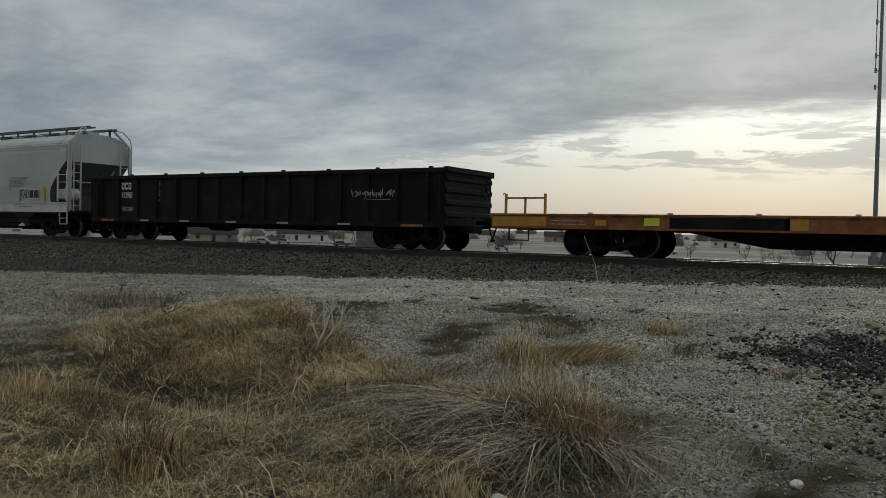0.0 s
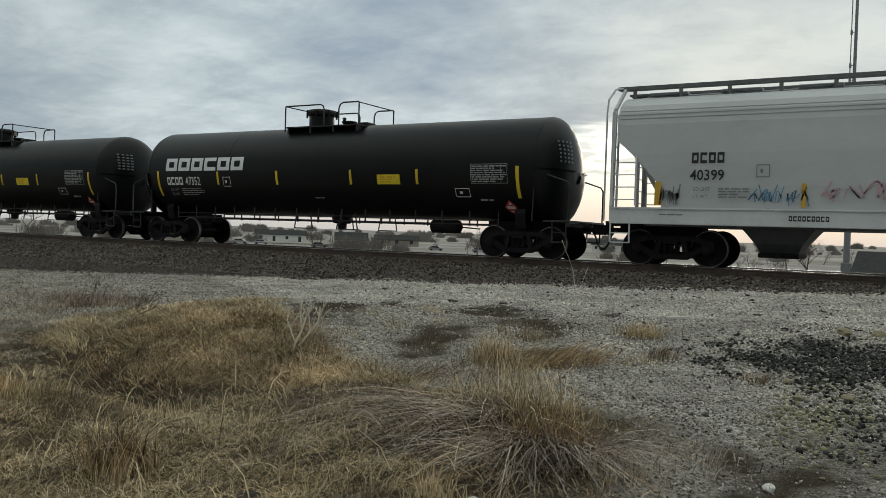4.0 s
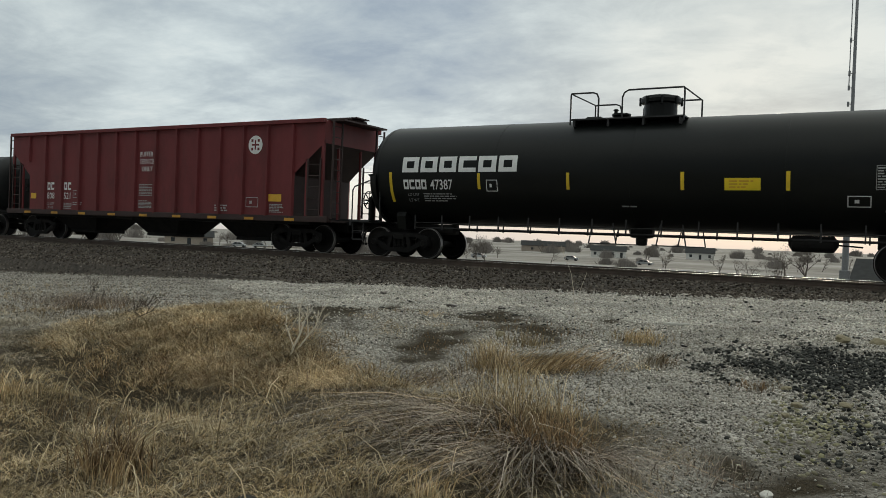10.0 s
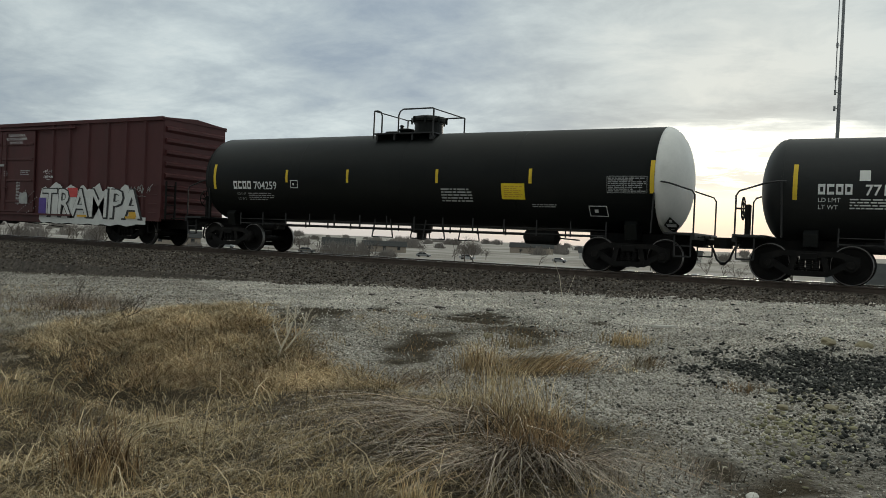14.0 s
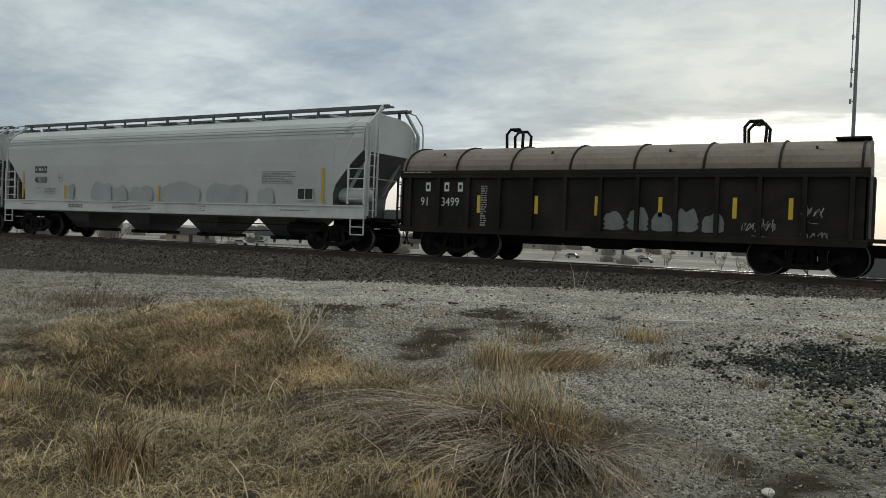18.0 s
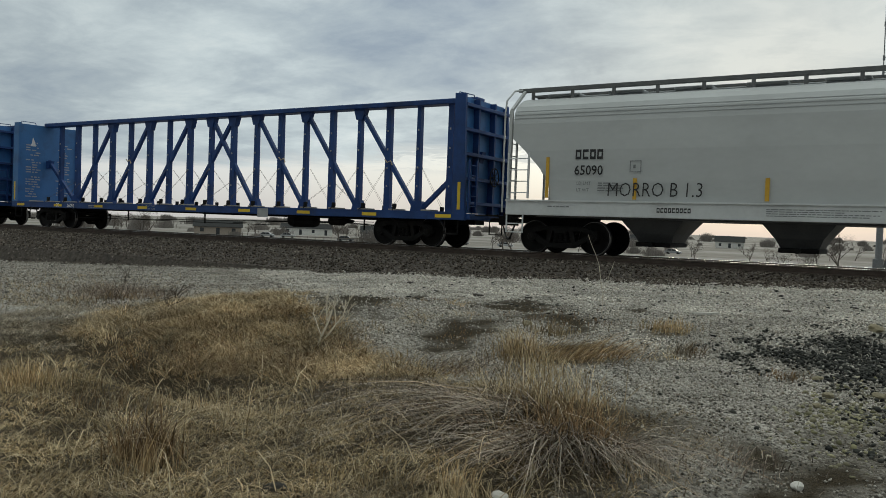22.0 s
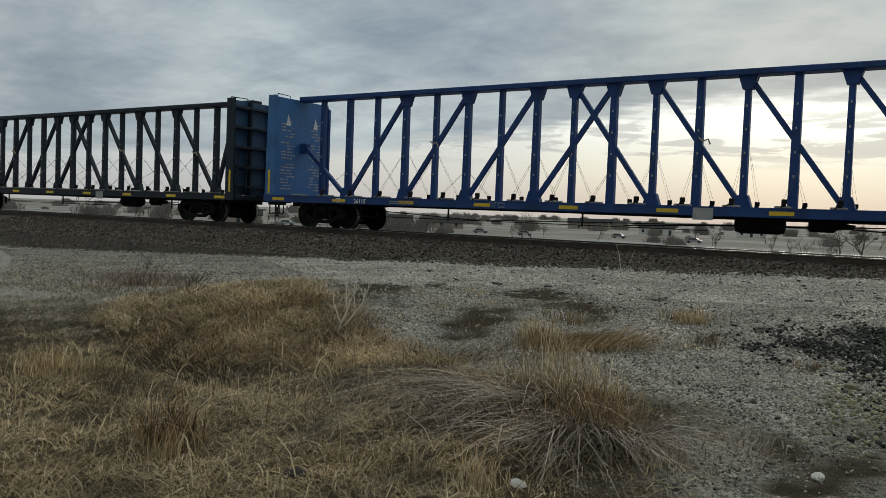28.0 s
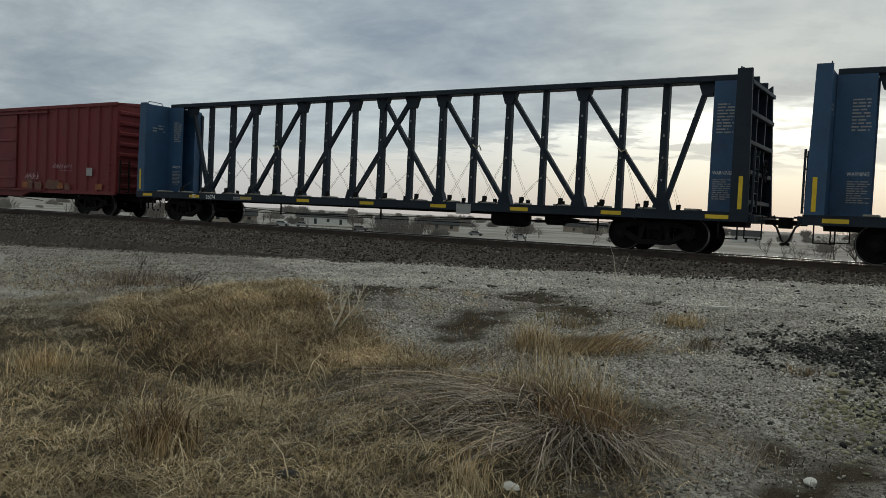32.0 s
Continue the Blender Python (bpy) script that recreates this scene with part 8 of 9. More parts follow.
# ---- box cars ----
def box_car(mat, label, ribs, plain):
    length, centres = 20.0, 13.95
    car = thing("box_car", label, "box car")
    side = Side(-1.52)
    for e in (-1, 1):
        bm = B()
        box(bm, -9.3, 9.3, e * 1.48 - 0.03, e * 1.48 + 0.03, 0.98, 4.50)
        part("side_wall", bm, mat, car)
        bm = B()
        prism(bm, [(-9.3, 1.0), (9.3, 1.0), (9.3, 0.86), (3.2, 0.84), (2.6, 0.66), (-2.6, 0.66), (-3.2, 0.84), (-9.3, 0.86)], e * 1.50 - 0.05, e * 1.50 + 0.05)
        part("side_sill", bm, mat, car)
        bm = B()
        box(bm, -9.32, 9.32, e * 1.52 - 0.06, e * 1.52 + 0.06, 4.46, 4.60, 0.01)
        part("roof_eave", bm, mat, car)
        for x in ribs:
            bm = B()
            prism(bm, [(x - 0.09, e * 1.50), (x - 0.05, e * 1.57), (x + 0.05, e * 1.57), (x + 0.09, e * 1.50)], 1.0, 4.46, "xy")
            part("side_rib", bm, mat, car)
    for s in (-1, 1):
        bm = B()
        box(bm, s * 9.28 - 0.03, s * 9.28 + 0.03, -1.48, 1.48, 0.95, 4.52)
        part("end_wall", bm, mat, car)
        for k in range(8):
            z = 1.25 + k * 0.42
            bm = B()
            prism(bm, [(s * 9.30, z - 0.15), (s * 9.40, z - 0.05), (s * 9.40, z + 0.04), (s * 9.30, z + 0.10)], -1.40, 1.40)
            part("end_rib", bm, mat, car)
        ladder(car, [(s * 9.46, -1.42, 0.95), (s * 9.46, -1.42, 2.3)], (0, 0.42, 0), 4, "underframe", name="end_ladder")
        ladder(car, [(s * 8.72, -1.56, 1.0), (s * 8.72, -1.56, 2.3)], (s * 0.45, 0, 0), 4, mat, name="side_ladder", stiles=False)
        bm = B()
        for x in (8.7, 9.2):
            bar(bm, (s * x, -1.5, 0.88), (s * x, -1.5, 0.45), 0.03)
        bar(bm, (s * 8.7, -1.5, 0.46), (s * 9.2, -1.5, 0.46), 0.03)
        part("sill_step", bm, "underframe", car)
    bm = B()
    prism(bm, [(-1.56, 4.57), (0, 4.70), (1.56, 4.57), (1.56, 4.52), (-1.56, 4.52)], -9.34, 9.34, "yz")
    for i in range(13):
        x = -9.0 + i * 1.5
        prism(bm, [(-1.55, 4.59), (0, 4.725), (1.55, 4.59), (1.55, 4.55), (-1.55, 4.55)], x - 0.04, x + 0.04, "yz")
    part("roof", bm, mat, car)
    bm = B()
    box(bm, -9.2, 9.2, -1.45, 1.45, 0.92, 1.0)
    box(bm, -9.5, 9.5, -0.35, 0.35, 0.62, 0.95, 0.02)
    part("floor", bm, "underframe", car)
    # sliding doors
    for e in (-1, 1):
        for k, (x0, x1) in enumerate(((-2.15, -0.02), (0.02, 2.15))):
            bm = B()
            box(bm, x0, x1, e * 1.56 - 0.04, e * 1.56 + 0.04, 1.02, 4.28, 0.015)
            door = part("door", bm, mat, car)
            for z in (1.45, 2.3, 3.15, 3.75):
                bm = B()
                box(bm, x0 + 0.08, x1 - 0.08, e * 1.615 - 0.02, e * 1.615 + 0.02, z - 0.045, z + 0.045, 0.01)
                part("door_rib", bm, mat, door)
            bm = B()
            xm = x1 - 0.35 if k == 0 else x0 + 0.35
            tube(bm, [(xm, e * 1.64, 1.1), (xm, e * 1.64, 4.2)], 0.025, 6)
            tube(bm, [(xm - 0.2, e * 1.66, 2.0), (xm + 0.2, e * 1.66, 2.0)], 0.025, 6)
            part("door_lock_bar", bm, mat, door)
        bm = B()
        box(bm, -4.6, 4.6, e * 1.60 - 0.07, e * 1.60 + 0.07, 0.93, 1.0)
        box(bm, -4.6, 4.6, e * 1.60 - 0.05, e * 1.60 + 0.05, 4.30, 4.36)
        part("door_track", bm, mat, car)
    brake_wheel(car, -9.55, -0.4, 2.6)
    brake_rigging(car, -0.8, -1.5)
    running_gear(car, length, centres)
    return car, side


# ---- centre-beam cars ----
def centre_beam(frame_mat, panel_mat, gussets, label, group):
    length, centres = 24.5, 18.4
    car = thing("centre_beam_car", label, "lumber car", group)
    for e in (-1, 1):
        bm = B()
        box(bm, -11.6, 11.6, e * 1.38 - 0.05, e * 1.38 + 0.05, 0.84, 1.06, 0.01)
        box(bm, -11.6, 11.6, e * 1.34 - 0.10, e * 1.34 + 0.10, 1.05, 1.08)
        part("side_sill", bm, frame_mat, car)
    bm = B()
    box(bm, -11.4, 11.4, -1.34, 1.34, 0.98, 1.03)
    part("deck", bm, frame_mat, car)
    bm = B()
    prism(bm, [(-11.3, 0.98), (11.3, 0.98), (11.3, 0.72), (8.2, 0.72), (7.4, 0.80), (-7.4, 0.80), (-8.2, 0.72), (-11.3, 0.72)], -0.30, 0.30)
    part("centre_sill", bm, "underframe", car)
    bm = B()
    box(bm, -11.2, 11.2, -0.24, 0.24, 4.46, 4.62, 0.02)
    part("top_chord", bm, frame_mat, car)
    xs = [0.6 + 1.2 * i for i in range(8 if gussets else 9)]
    for n, x in enumerate(sorted([-v for v in xs] + xs)):
        bm = B()
        w = 0.092 if n % 2 else 0.070
        prism(bm, [(x - w, 4.46), (x + w, 4.46), (x + w * 1.12, 2.6), (x + w * 1.3, 1.06), (x - w * 1.3, 1.06), (x - w * 1.12, 2.6)], -0.085, 0.085)
        post = part("post", bm, frame_mat, car)
        bm = B()
        for z in (1.9, 2.5, 3.1, 3.7):
            box(bm, x - 0.02, x + 0.02, -0.105, -0.08, z - 0.03, z + 0.03)
        part("strap_anchor", bm, "letter_dim", post)["kind"] = "stuff"

    def brace(p, q):
        bm = B()
        bar(bm, (p[0], 0, p[1]), (q[0], 0, q[1]), 0.13, 0.13)
        part("brace", bm, frame_mat, car)
        for (u, v), k in ((p, 1), (q, -1)):
            bm = B()
            prism(bm, [(u - 0.24, v), (u + 0.24, v), (u + 0.13, v - k * 0.34), (u - 0.13, v - k * 0.34)], -0.11, 0.11)
            part("gusset_plate", bm, frame_mat, car)
    for s in (-1, 1):
        for a in (-0.6, 1.8, 4.2, 6.6):
            brace((s * a, 4.46), (s * (a + 2.4), 1.08))
        if gussets:
            brace((s * 10.1, 4.46), (s * 9.05, 1.08))
        else:
            brace((s * 11.15, 2.95), (s * 9.05, 1.08))
        # bulkhead
        bm = B()
        box(bm, s * 11.25 - 0.03, s * 11.25 + 0.03, -1.36, 1.36, 1.06, 4.50)
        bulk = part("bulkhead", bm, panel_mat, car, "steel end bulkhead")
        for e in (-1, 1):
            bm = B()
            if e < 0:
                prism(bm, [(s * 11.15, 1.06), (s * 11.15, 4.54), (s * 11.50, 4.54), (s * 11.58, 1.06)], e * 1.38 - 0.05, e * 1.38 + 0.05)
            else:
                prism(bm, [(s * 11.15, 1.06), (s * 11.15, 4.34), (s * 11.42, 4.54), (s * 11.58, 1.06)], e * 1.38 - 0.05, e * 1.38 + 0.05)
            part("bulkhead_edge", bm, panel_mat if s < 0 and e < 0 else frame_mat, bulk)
        for k in range(5):
            bm = B()
            z = 1.35 + k * 0.72
            box(bm, min(s * 11.28, s * 11.52), max(s * 11.28, s * 11.52), -1.34, 1.34, z - 0.05, z + 0.05, 0.01)
            part("bulkhead_rib", bm, frame_mat, bulk)
        bm = B()
        for y in (-0.5, 0.5):
            box(bm, min(s * 11.28, s * 11.47), max(s * 11.28, s * 11.47), y - 0.04, y + 0.04, 1.06, 4.48)
        part("bulkhead_stiffener", bm, frame_mat, bulk)
        bm = B()
        tube(bm, [(s * 11.2, -1.30, 4.50), (s * 11.2, -1.28, 4.60), (s * 11.3, -0.6, 4.60), (s * 11.3, -0.55, 4.5)], 0.016, 6)
        part("grab_iron", bm, frame_mat, bulk)
        ladder(car, [(s * 11.64, -1.30, 1.1), (s * 11.64, -1.30, 2.6)], (0, 0.42, 0), 5, frame_mat, name="end_ladder")
        if gussets:
            bm = B()
            for y in (-0.30, 0.30):
                prism(bm, [(s * 11.20, 1.06), (s * 11.20, 4.46), (s * 10.33, 4.46), (s * 10.33, 1.06)], y - 0.012, y + 0.012)
            part("corner_plate", bm, panel_mat, car)
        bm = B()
        box(bm, min(s * 11.2, s * 11.72), max(s * 11.2, s * 11.72), -1.35, 1.35, 0.86, 1.04, 0.01)
        part("end_sill", bm, frame_mat, car)
        for y in (-1.38, 1.38):
            bm = B()
            for x in (10.9, 11.35):
                bar(bm, (s * x, y, 0.86), (s * x, y, 0.42), 0.03)
            bar(bm, (s * 10.9, y, 0.43), (s * 11.35, y, 0.43), 0.03)
            part("sill_step", bm, "underframe", car)
    # text on the inner bulkhead face that shows (towards +x)
    face = B()
    r = random.Random(6)
    for i in range(26):
        z = 4.0 - i * 0.108
        if i in (0, 1, 2, 9, 16) or (gussets and i > 5):
            continue
        y = -1.05
        while y < 0.95:
            w = r.uniform(0.06, 0.26)
            if r.random() < 0.8 and not (-0.35 < y + w and y < 0.35):
                face.faces.new([face.verts.new((-11.215, yy, zz)) for yy, zz in ((y, z), (y + w, z), (y + w, z + 0.045), (y, z + 0.045))])
            y += w + 0.05
    part("bulkhead_print", face, "letter_dim", car)
    bm = B()
    for y0 in () if gussets else (-0.85, 0.55):
        bm.faces.new([bm.verts.new((-11.213, y0 + a, b)) for a, b in ((0, 3.55), (0.25, 3.55), (0.20, 3.75), (0.10, 3.95), (0.06, 3.70))])
    pieces("emblem", bm, "letter_white", car)
    near = Side(-1.43)
    for i in range(9):
        x = -10.9 + i * 2.72
        mark("reflector_strip", car, near, x - 0.28, x + 0.28, 0.90, 1.0, "stripe_yellow")
    edge = Side(-1.43)
    for s in (-1, 1):
        mark("reflector_strip", car, edge, s * 11.38 - 0.05, s * 11.38 + 0.05, 1.15, 1.95, "stripe_yellow")
    # strap winches on the deck edge, straps up to the beam
    for i in range(18):
        x = -10.2 + i * 1.2
        bm = B()
        box(bm, x - 0.16, x + 0.16, -1.40, -0.9, 1.08, 1.13, 0.01)
        part("deck_riser", bm, "deck_wood", car)
        if abs(x) > 9.8:
            continue
        for e in (-1, 1):
            swing = 0.06 * math.sin(i * 2.1 + e)
            bm = B()
            lathe(bm, [(-0.05, 0.05), (0.05, 0.05)], 8, "x", (x + 0.05, e * 1.38, 1.16))
            box(bm, x + 0.0, x + 0.12, e * 1.38 - 0.05, e * 1.38 + 0.05, 1.17, 1.29, 0.015)
            bar(bm, (x + 0.02, e * 1.38, 1.16), (x - 0.06 + swing, e * 1.40, 1.08), 0.03)
            part("strap_winch", bm, "underframe", car)
            top_z = 2.5 - 0.5 * (i % 4 == 1)
            for d in (-0.03, 0.05):
                bm = B()
                tube(bm, [(x + 0.05 + d, e * 1.37, 1.26), (x + 0.03 + d * 0.3 + swing, e * 0.14, top_z)], 0.004, 4)
                part("strap", bm, "strap", car)
    r = random.Random(9)
    for x in (-5.35, 3.2, 7.9):
        bm = B()
        z = 2.9 + r.uniform(-0.3, 0.3)
        tube(bm, [(x - 0.16, -0.15, z + 0.08), (x - 0.05, -0.16, z - 0.02), (x + 0.08, -0.16, z + 0.04), (x + 0.14, -0.14, z - 0.1)], 0.022, 5)
        part("rolled_strap", bm, "plank_tan", car, "pale rolled strap end")
    mark("sign_panel", car, near, 3.35, 3.85, 0.74, 1.04, "letter_dim", "small pale sign panel", 0.01)
    bars(car, near, 3.40, 3.80, 0.80, 0.98, 2, "letter_black", 3, name="sign_print")
    # rods below the sill
    bm = B()
    y = -0.95
    tube(bm, [(-8.0, y, 0.72), (-3.4, y, 0.50), (8.0, y, 0.70)], 0.014, 5)
    tube(bm, [(-8.0, y, 0.48), (3.6, y, 0.48)], 0.012, 5)
    for x in (-7.6, -4.2, 0.2, 4.6, 7.6):
        bar(bm, (x, y, 0.86), (x, y, 0.44), 0.04)
    part("brake_rod", bm, "underframe", car)
    brake_rigging(car, -0.7, 5.2)
    brake_wheel(car, 11.55, 0.4, 2.2)
    running_gear(car, length, centres)
    return car, near


# ---- the train, first car to last: thing and its place at the start ----
CARS = []


def couple(car, front, rear):
    CARS.append((car, (front + rear) / 2))
    car.matrix_basis = pose((front + rear) / 2, TRACK, 0)


def build_train():
    couple(flat_car(), 12.8, -11.6)
    couple(gondola(), -11.6, -29.85)

    # grey covered hoppers
    hop, hs = centre_flow_hopper()
    hop_b, hop_c = copy_thing(hop, pose(0, 0, 0)), copy_thing(hop, pose(0, 0, 0))
    hopper_decor(hop, hs, "40399", (-4.7, -1.6, 1.9, 4.6), 21, 2.10, 0.17)
    for k, (x0, x1, m, seed) in enumerate(((-8.0, -7.5, "letter_grey", 3), (-5.9, -4.55, "tag_blue", 4))):
        scribble(hop, hs, x0, x1, 1.5, 2.05, m, seed, 7, 0.025, label="small sprayed tag")
    scribble(hop, hs, -4.3, 0.2, 1.48, 2.25, "tag_pink", 8, 11, 0.035, label="faint pink sprayed letters")
    for i, (x0, x1, z1) in enumerate(((0.15, 1.6, 2.25), (1.55, 3.6, 2.30), (4.3, 5.2, 2.15), (5.2, 5.9, 2.0))):
        ragged("overpaint", hop, hs, x0, x1, 1.46, z1 + 0.05, "patch_grey" if i < 2 else "patch_pale", "grey overpainted patch", 70 + i, 0.002)
    text(hop, hs, "TA!", 5.86, 1.64, 0.50, "letter_black", 0.9, 0.0, "black sprayed word", 0.25, "paint_scrawl", 0.004)
    hopper_decor(hop_b, hs, "40368", (-5.3, -2.9, 0.1, 3.0), 31)
    for x0, x1, z0, z1 in ((-5.05, -4.75, 1.55, 2.1), (-3.7, -2.5, 1.5, 2.15), (-2.3, -1.6, 1.52, 2.0), (-1.4, -0.2, 1.52, 2.0), (0.2, 2.2, 1.5, 2.15), (2.5, 4.4, 1.5, 2.1), (4.9, 5.6, 1.5, 1.95)):
        ragged("overpaint", hop_b, hs, x0, x1, z0 - 0.05, z1 + 0.05, "patch_grey", "grey overpainted patch", int(x0 * 10) + 99, 0.002)
    hopper_decor(hop_c, hs, "65090", (-5.6, -2.4, 2.7, 5.6), 41)
    text(hop_c, hs, "MORRO B 1.3", -6.35, 1.58, 0.52, "letter_black", 0.80, -0.004, "black sprayed hand lettering", 0.05, "paint_scrawl", 0.012)
    tagged(hop, "light grey covered hopper car with grey overpainted patches and pink scrawl")
    tagged(hop_b, "light grey covered hopper car with large grey overpainted patches")
    tagged(hop_c, "light grey covered hopper car with black sprayed lettering")
    couple(hop, -29.85, -49.8)

    # black tank cars with a white company sign
    name = "black tank car with a white block company sign and yellow strips"
    tank, ts = tank_car(name, 18.2, 14.1, 1.5, 2.56, 8.30)
    turned, _ = tank_car(name, 18.2, 14.1, 1.5, 2.56, 8.30, top=(-1.71, -0.93, -0.28, 1.33), dome=(0.47, 0.43, 0.62))
    tanks = [tank, copy_thing(tank, pose(0, 0, 0)), turned]
    for car, number, (a, b), k in zip(tanks, ("47352", "47358", "47387"), ((-49.8, -68.05), (-68.05, -86.3), (-103.2, -121.35)), (0, 1, 2)):
        tank_decor(car, ts, 8.30, number)
        placard(car, ts, 6.80, 1.45, 0.20, "sign_red" if k < 2 else "sign_white", "sign_white" if k < 2 else "sign_red")
        couple(car, a, b)
    utl, us = tank_car("black tank car with yellow lettering and sprayed scrawls", 16.9, 12.72, 1.45, 2.50, 7.64, "tank_black_dull", shields=False, top=(-2.06, -0.32, 0.24, 0.93), dome=(-1.06, 0.45, 0.46))
    stripes(utl, us, (-6.95, 6.78), 2.0, 2.85, 0.11)
    stripes(utl, us, (-3.86, -1.70, 1.41, 3.51), 2.30, 2.70, 0.10)
    blocks(utl, us, 4, -6.05, 2.06, 0.26, "letter_yellow")
    text(utl, us, "673919", -5.15, 2.06, 0.36, "letter_yellow", 0.95, 0.004)
    bars(utl, us, -6.0, -4.6, 1.86, 1.98, 1, "letter_yellow", 4)
    bars(utl, us, -6.0, -4.3, 1.45, 1.70, 2, "letter_grey", 5)
    mark("notice", utl, us, 1.68, 2.36, 2.18, 2.56, "sign_white", "pale rectangular notice")
    mark("repaint_patch", utl, us, 1.05, 1.80, 3.02, 3.28, "sign_white", "pale painted patch", skew=0.25)
    bars(utl, us, 1.08, 1.85, 3.13, 3.17, 1, "letter_black", 8, 0.9)
    data_panel(utl, us, 5.42, 6.5, 2.03, 2.60, 5, "letter_grey")
    bars(utl, us, 5.45, 6.3, 1.80, 2.0, 2, "letter_yellow", 9)
    small_box(utl, us, 4.45, 4.9, 1.60, 1.88)
    scribble(utl, us, -4.4, -2.75, 1.42, 1.80, "tag_pale", 5, 9, 0.028, label="pale sprayed scrawl")
    scribble(utl, us, -1.85, -0.75, 1.52, 1.98, "tag_blue", 6, 6, 0.035, label="blue sprayed scrawl")
    scribble(utl, us, 0.4, 1.9, 1.28, 1.62, "letter_grey", 7, 8, 0.026)
    scribble(utl, us, 2.1, 3.2, 1.25, 1.5, "letter_grey", 8, 7, 0.024)
    placard(utl, us, 7.0, 1.45, 0.2, "letter_black", "letter_white")
    couple(utl, -86.3, -103.2)
    CARS.append(CARS.pop(-2))
    couple(rib_hopper(), -121.35, -139.05)

    gat, gs = tank_car("short black tank car with white lettering and yellow strips", 13.0, 8.8, 1.27, 2.24, 5.62, "tank_grey", shields=False, top=(-0.94, -0.37, 0.26, 0.66), dome=(-0.06, 0.46, 0.54))
    stripes(gat, gs, (-4.75, 4.72), 1.94, 2.77, 0.10)
    stripes(gat, gs, (-2.33, -0.60, 1.14, 2.42), 2.15, 2.58, 0.09)
    blocks(gat, gs, 4, -4.26, 2.07, 0.24)
    text(gat, gs, "7712", -3.30, 2.06, 0.34, "letter_white", 0.95, 0.005)
    text(gat, gs, "LD LMT", -4.26, 1.90, 0.14, "letter_white")
    text(gat, gs, "LT WT", -4.26, 1.74, 0.14, "letter_white")
    bars(gat, gs, -3.6, -2.5, 1.74, 2.0, 2, "letter_white", 5, 0.45)
    mark("notice", gat, gs, -3.42, -3.20, 2.38, 2.62, "sign_white", "small pale notice")
    mark("warning_sign", gat, gs, 1.48, 2.20, 1.68, 2.03, "sign_yellow", "yellow rectangular notice")
    bars(gat, gs, 1.55, 2.1, 1.72, 2.0, 3, "stripe_amber", 6)
    bars(gat, gs, 0.35, 1.15, 1.60, 2.05, 6, "letter_dim", 7)
    bars(gat, gs, 0.35, 1.05, 2.30, 2.46, 2, "sign_red", 8)
    bars(gat, gs, -1.7, -0.5, 1.80, 2.05, 3, "letter_dim", 9)
    bars(gat, gs, 2.25, 2.95, 1.88, 2.0, 2, "letter_dim", 10)
    text(gat, gs, "NONFLAMMABLE LIQUIDS ONLY", 3.48, 2.62, 0.11, "letter_white", 0.72)
    data_panel(gat, gs, 3.51, 4.62, 2.12, 2.58, 11, "letter_white")
    small_box(gat, gs, 3.55, 4.1, 1.72, 2.08)
    bars(gat, gs, 3.1, 3.7, 1.45, 1.55, 1, "letter_dim", 12)
    placard(gat, gs, 4.42, 1.46, 0.2, "sign_white", "letter_black")
    ladder_bm = B()
    curve = [(-1.32 * math.cos(radians(v)), 2.24 + 1.32 * math.sin(radians(v))) for v in range(64, -1, -8)] + [(-1.32, 0.6)]
    for x in (-0.38, 0.16):
        tube(ladder_bm, [(x, y, z) for y, z in curve], 0.022, 5)
    for k in range(10):
        y, z = np.interp(k / 9 * 8.99, range(len(curve)), [c[0] for c in curve]), np.interp(k / 9 * 8.99, range(len(curve)), [c[1] for c in curve])
        bar(ladder_bm, (-0.38, float(y), float(z)), (0.16, float(y), float(z)), 0.03, None, 5)
    part("side_ladder", ladder_bm, "black_paint", gat)
    couple(gat, -139.05, -152.05)

    gbr, bs = tank_car("black tank car with one white painted head", 18.25, 13.95, 1.43, 2.47, 8.3, "tank_black_dull", True, False, top=(-1.19, -0.9, -0.30, 0.92), dome=(0.20, 0.44, 0.56))
    stripes(gbr, bs, (-7.35, 7.60), 2.05, 2.88, 0.11)
    stripes(gbr, bs, (-4.2, -1.80, 1.37, 4.29), 2.28, 2.68, 0.09)
    blocks(gbr, bs, 4, -6.5, 2.06, 0.26)
    text(gbr, bs, "704259", -5.62, 2.06, 0.35, "letter_white", 0.95, 0.004)
    text(gbr, bs, "LD LMT", -6.4, 1.86, 0.12, "letter_dim")
    text(gbr, bs, "LT WT", -6.4, 1.70, 0.12, "letter_dim")
    bars(gbr, bs, -5.9, -4.8, 1.70, 1.96, 2, "letter_dim", 5, 0.45)
    small_box(gbr, bs, -4.05, -3.75, 2.1, 2.35)
    mark("warning_sign", gbr, bs, 3.42, 4.12, 1.85, 2.28, "sign_yellow", "yellow rectangular notice")
    bars(gbr, bs, 3.5, 4.05, 1.9, 2.22, 3, "stripe_amber", 6)
    bars(gbr, bs, 1.5, 2.5, 1.75, 2.15, 5, "letter_dim", 7)
    bars(gbr, bs, 4.3, 5.3, 1.65, 1.75, 2, "letter_dim", 9)
    data_panel(gbr, bs, 6.43, 7.48, 2.05, 2.48, 8)
    small_box(gbr, bs, 5.9, 6.4, 1.45, 1.72)
    placard(gbr, bs, 8.0, 1.3, 0.2, "letter_black", "letter_white")
    couple(gbr, -152.05, -170.35)

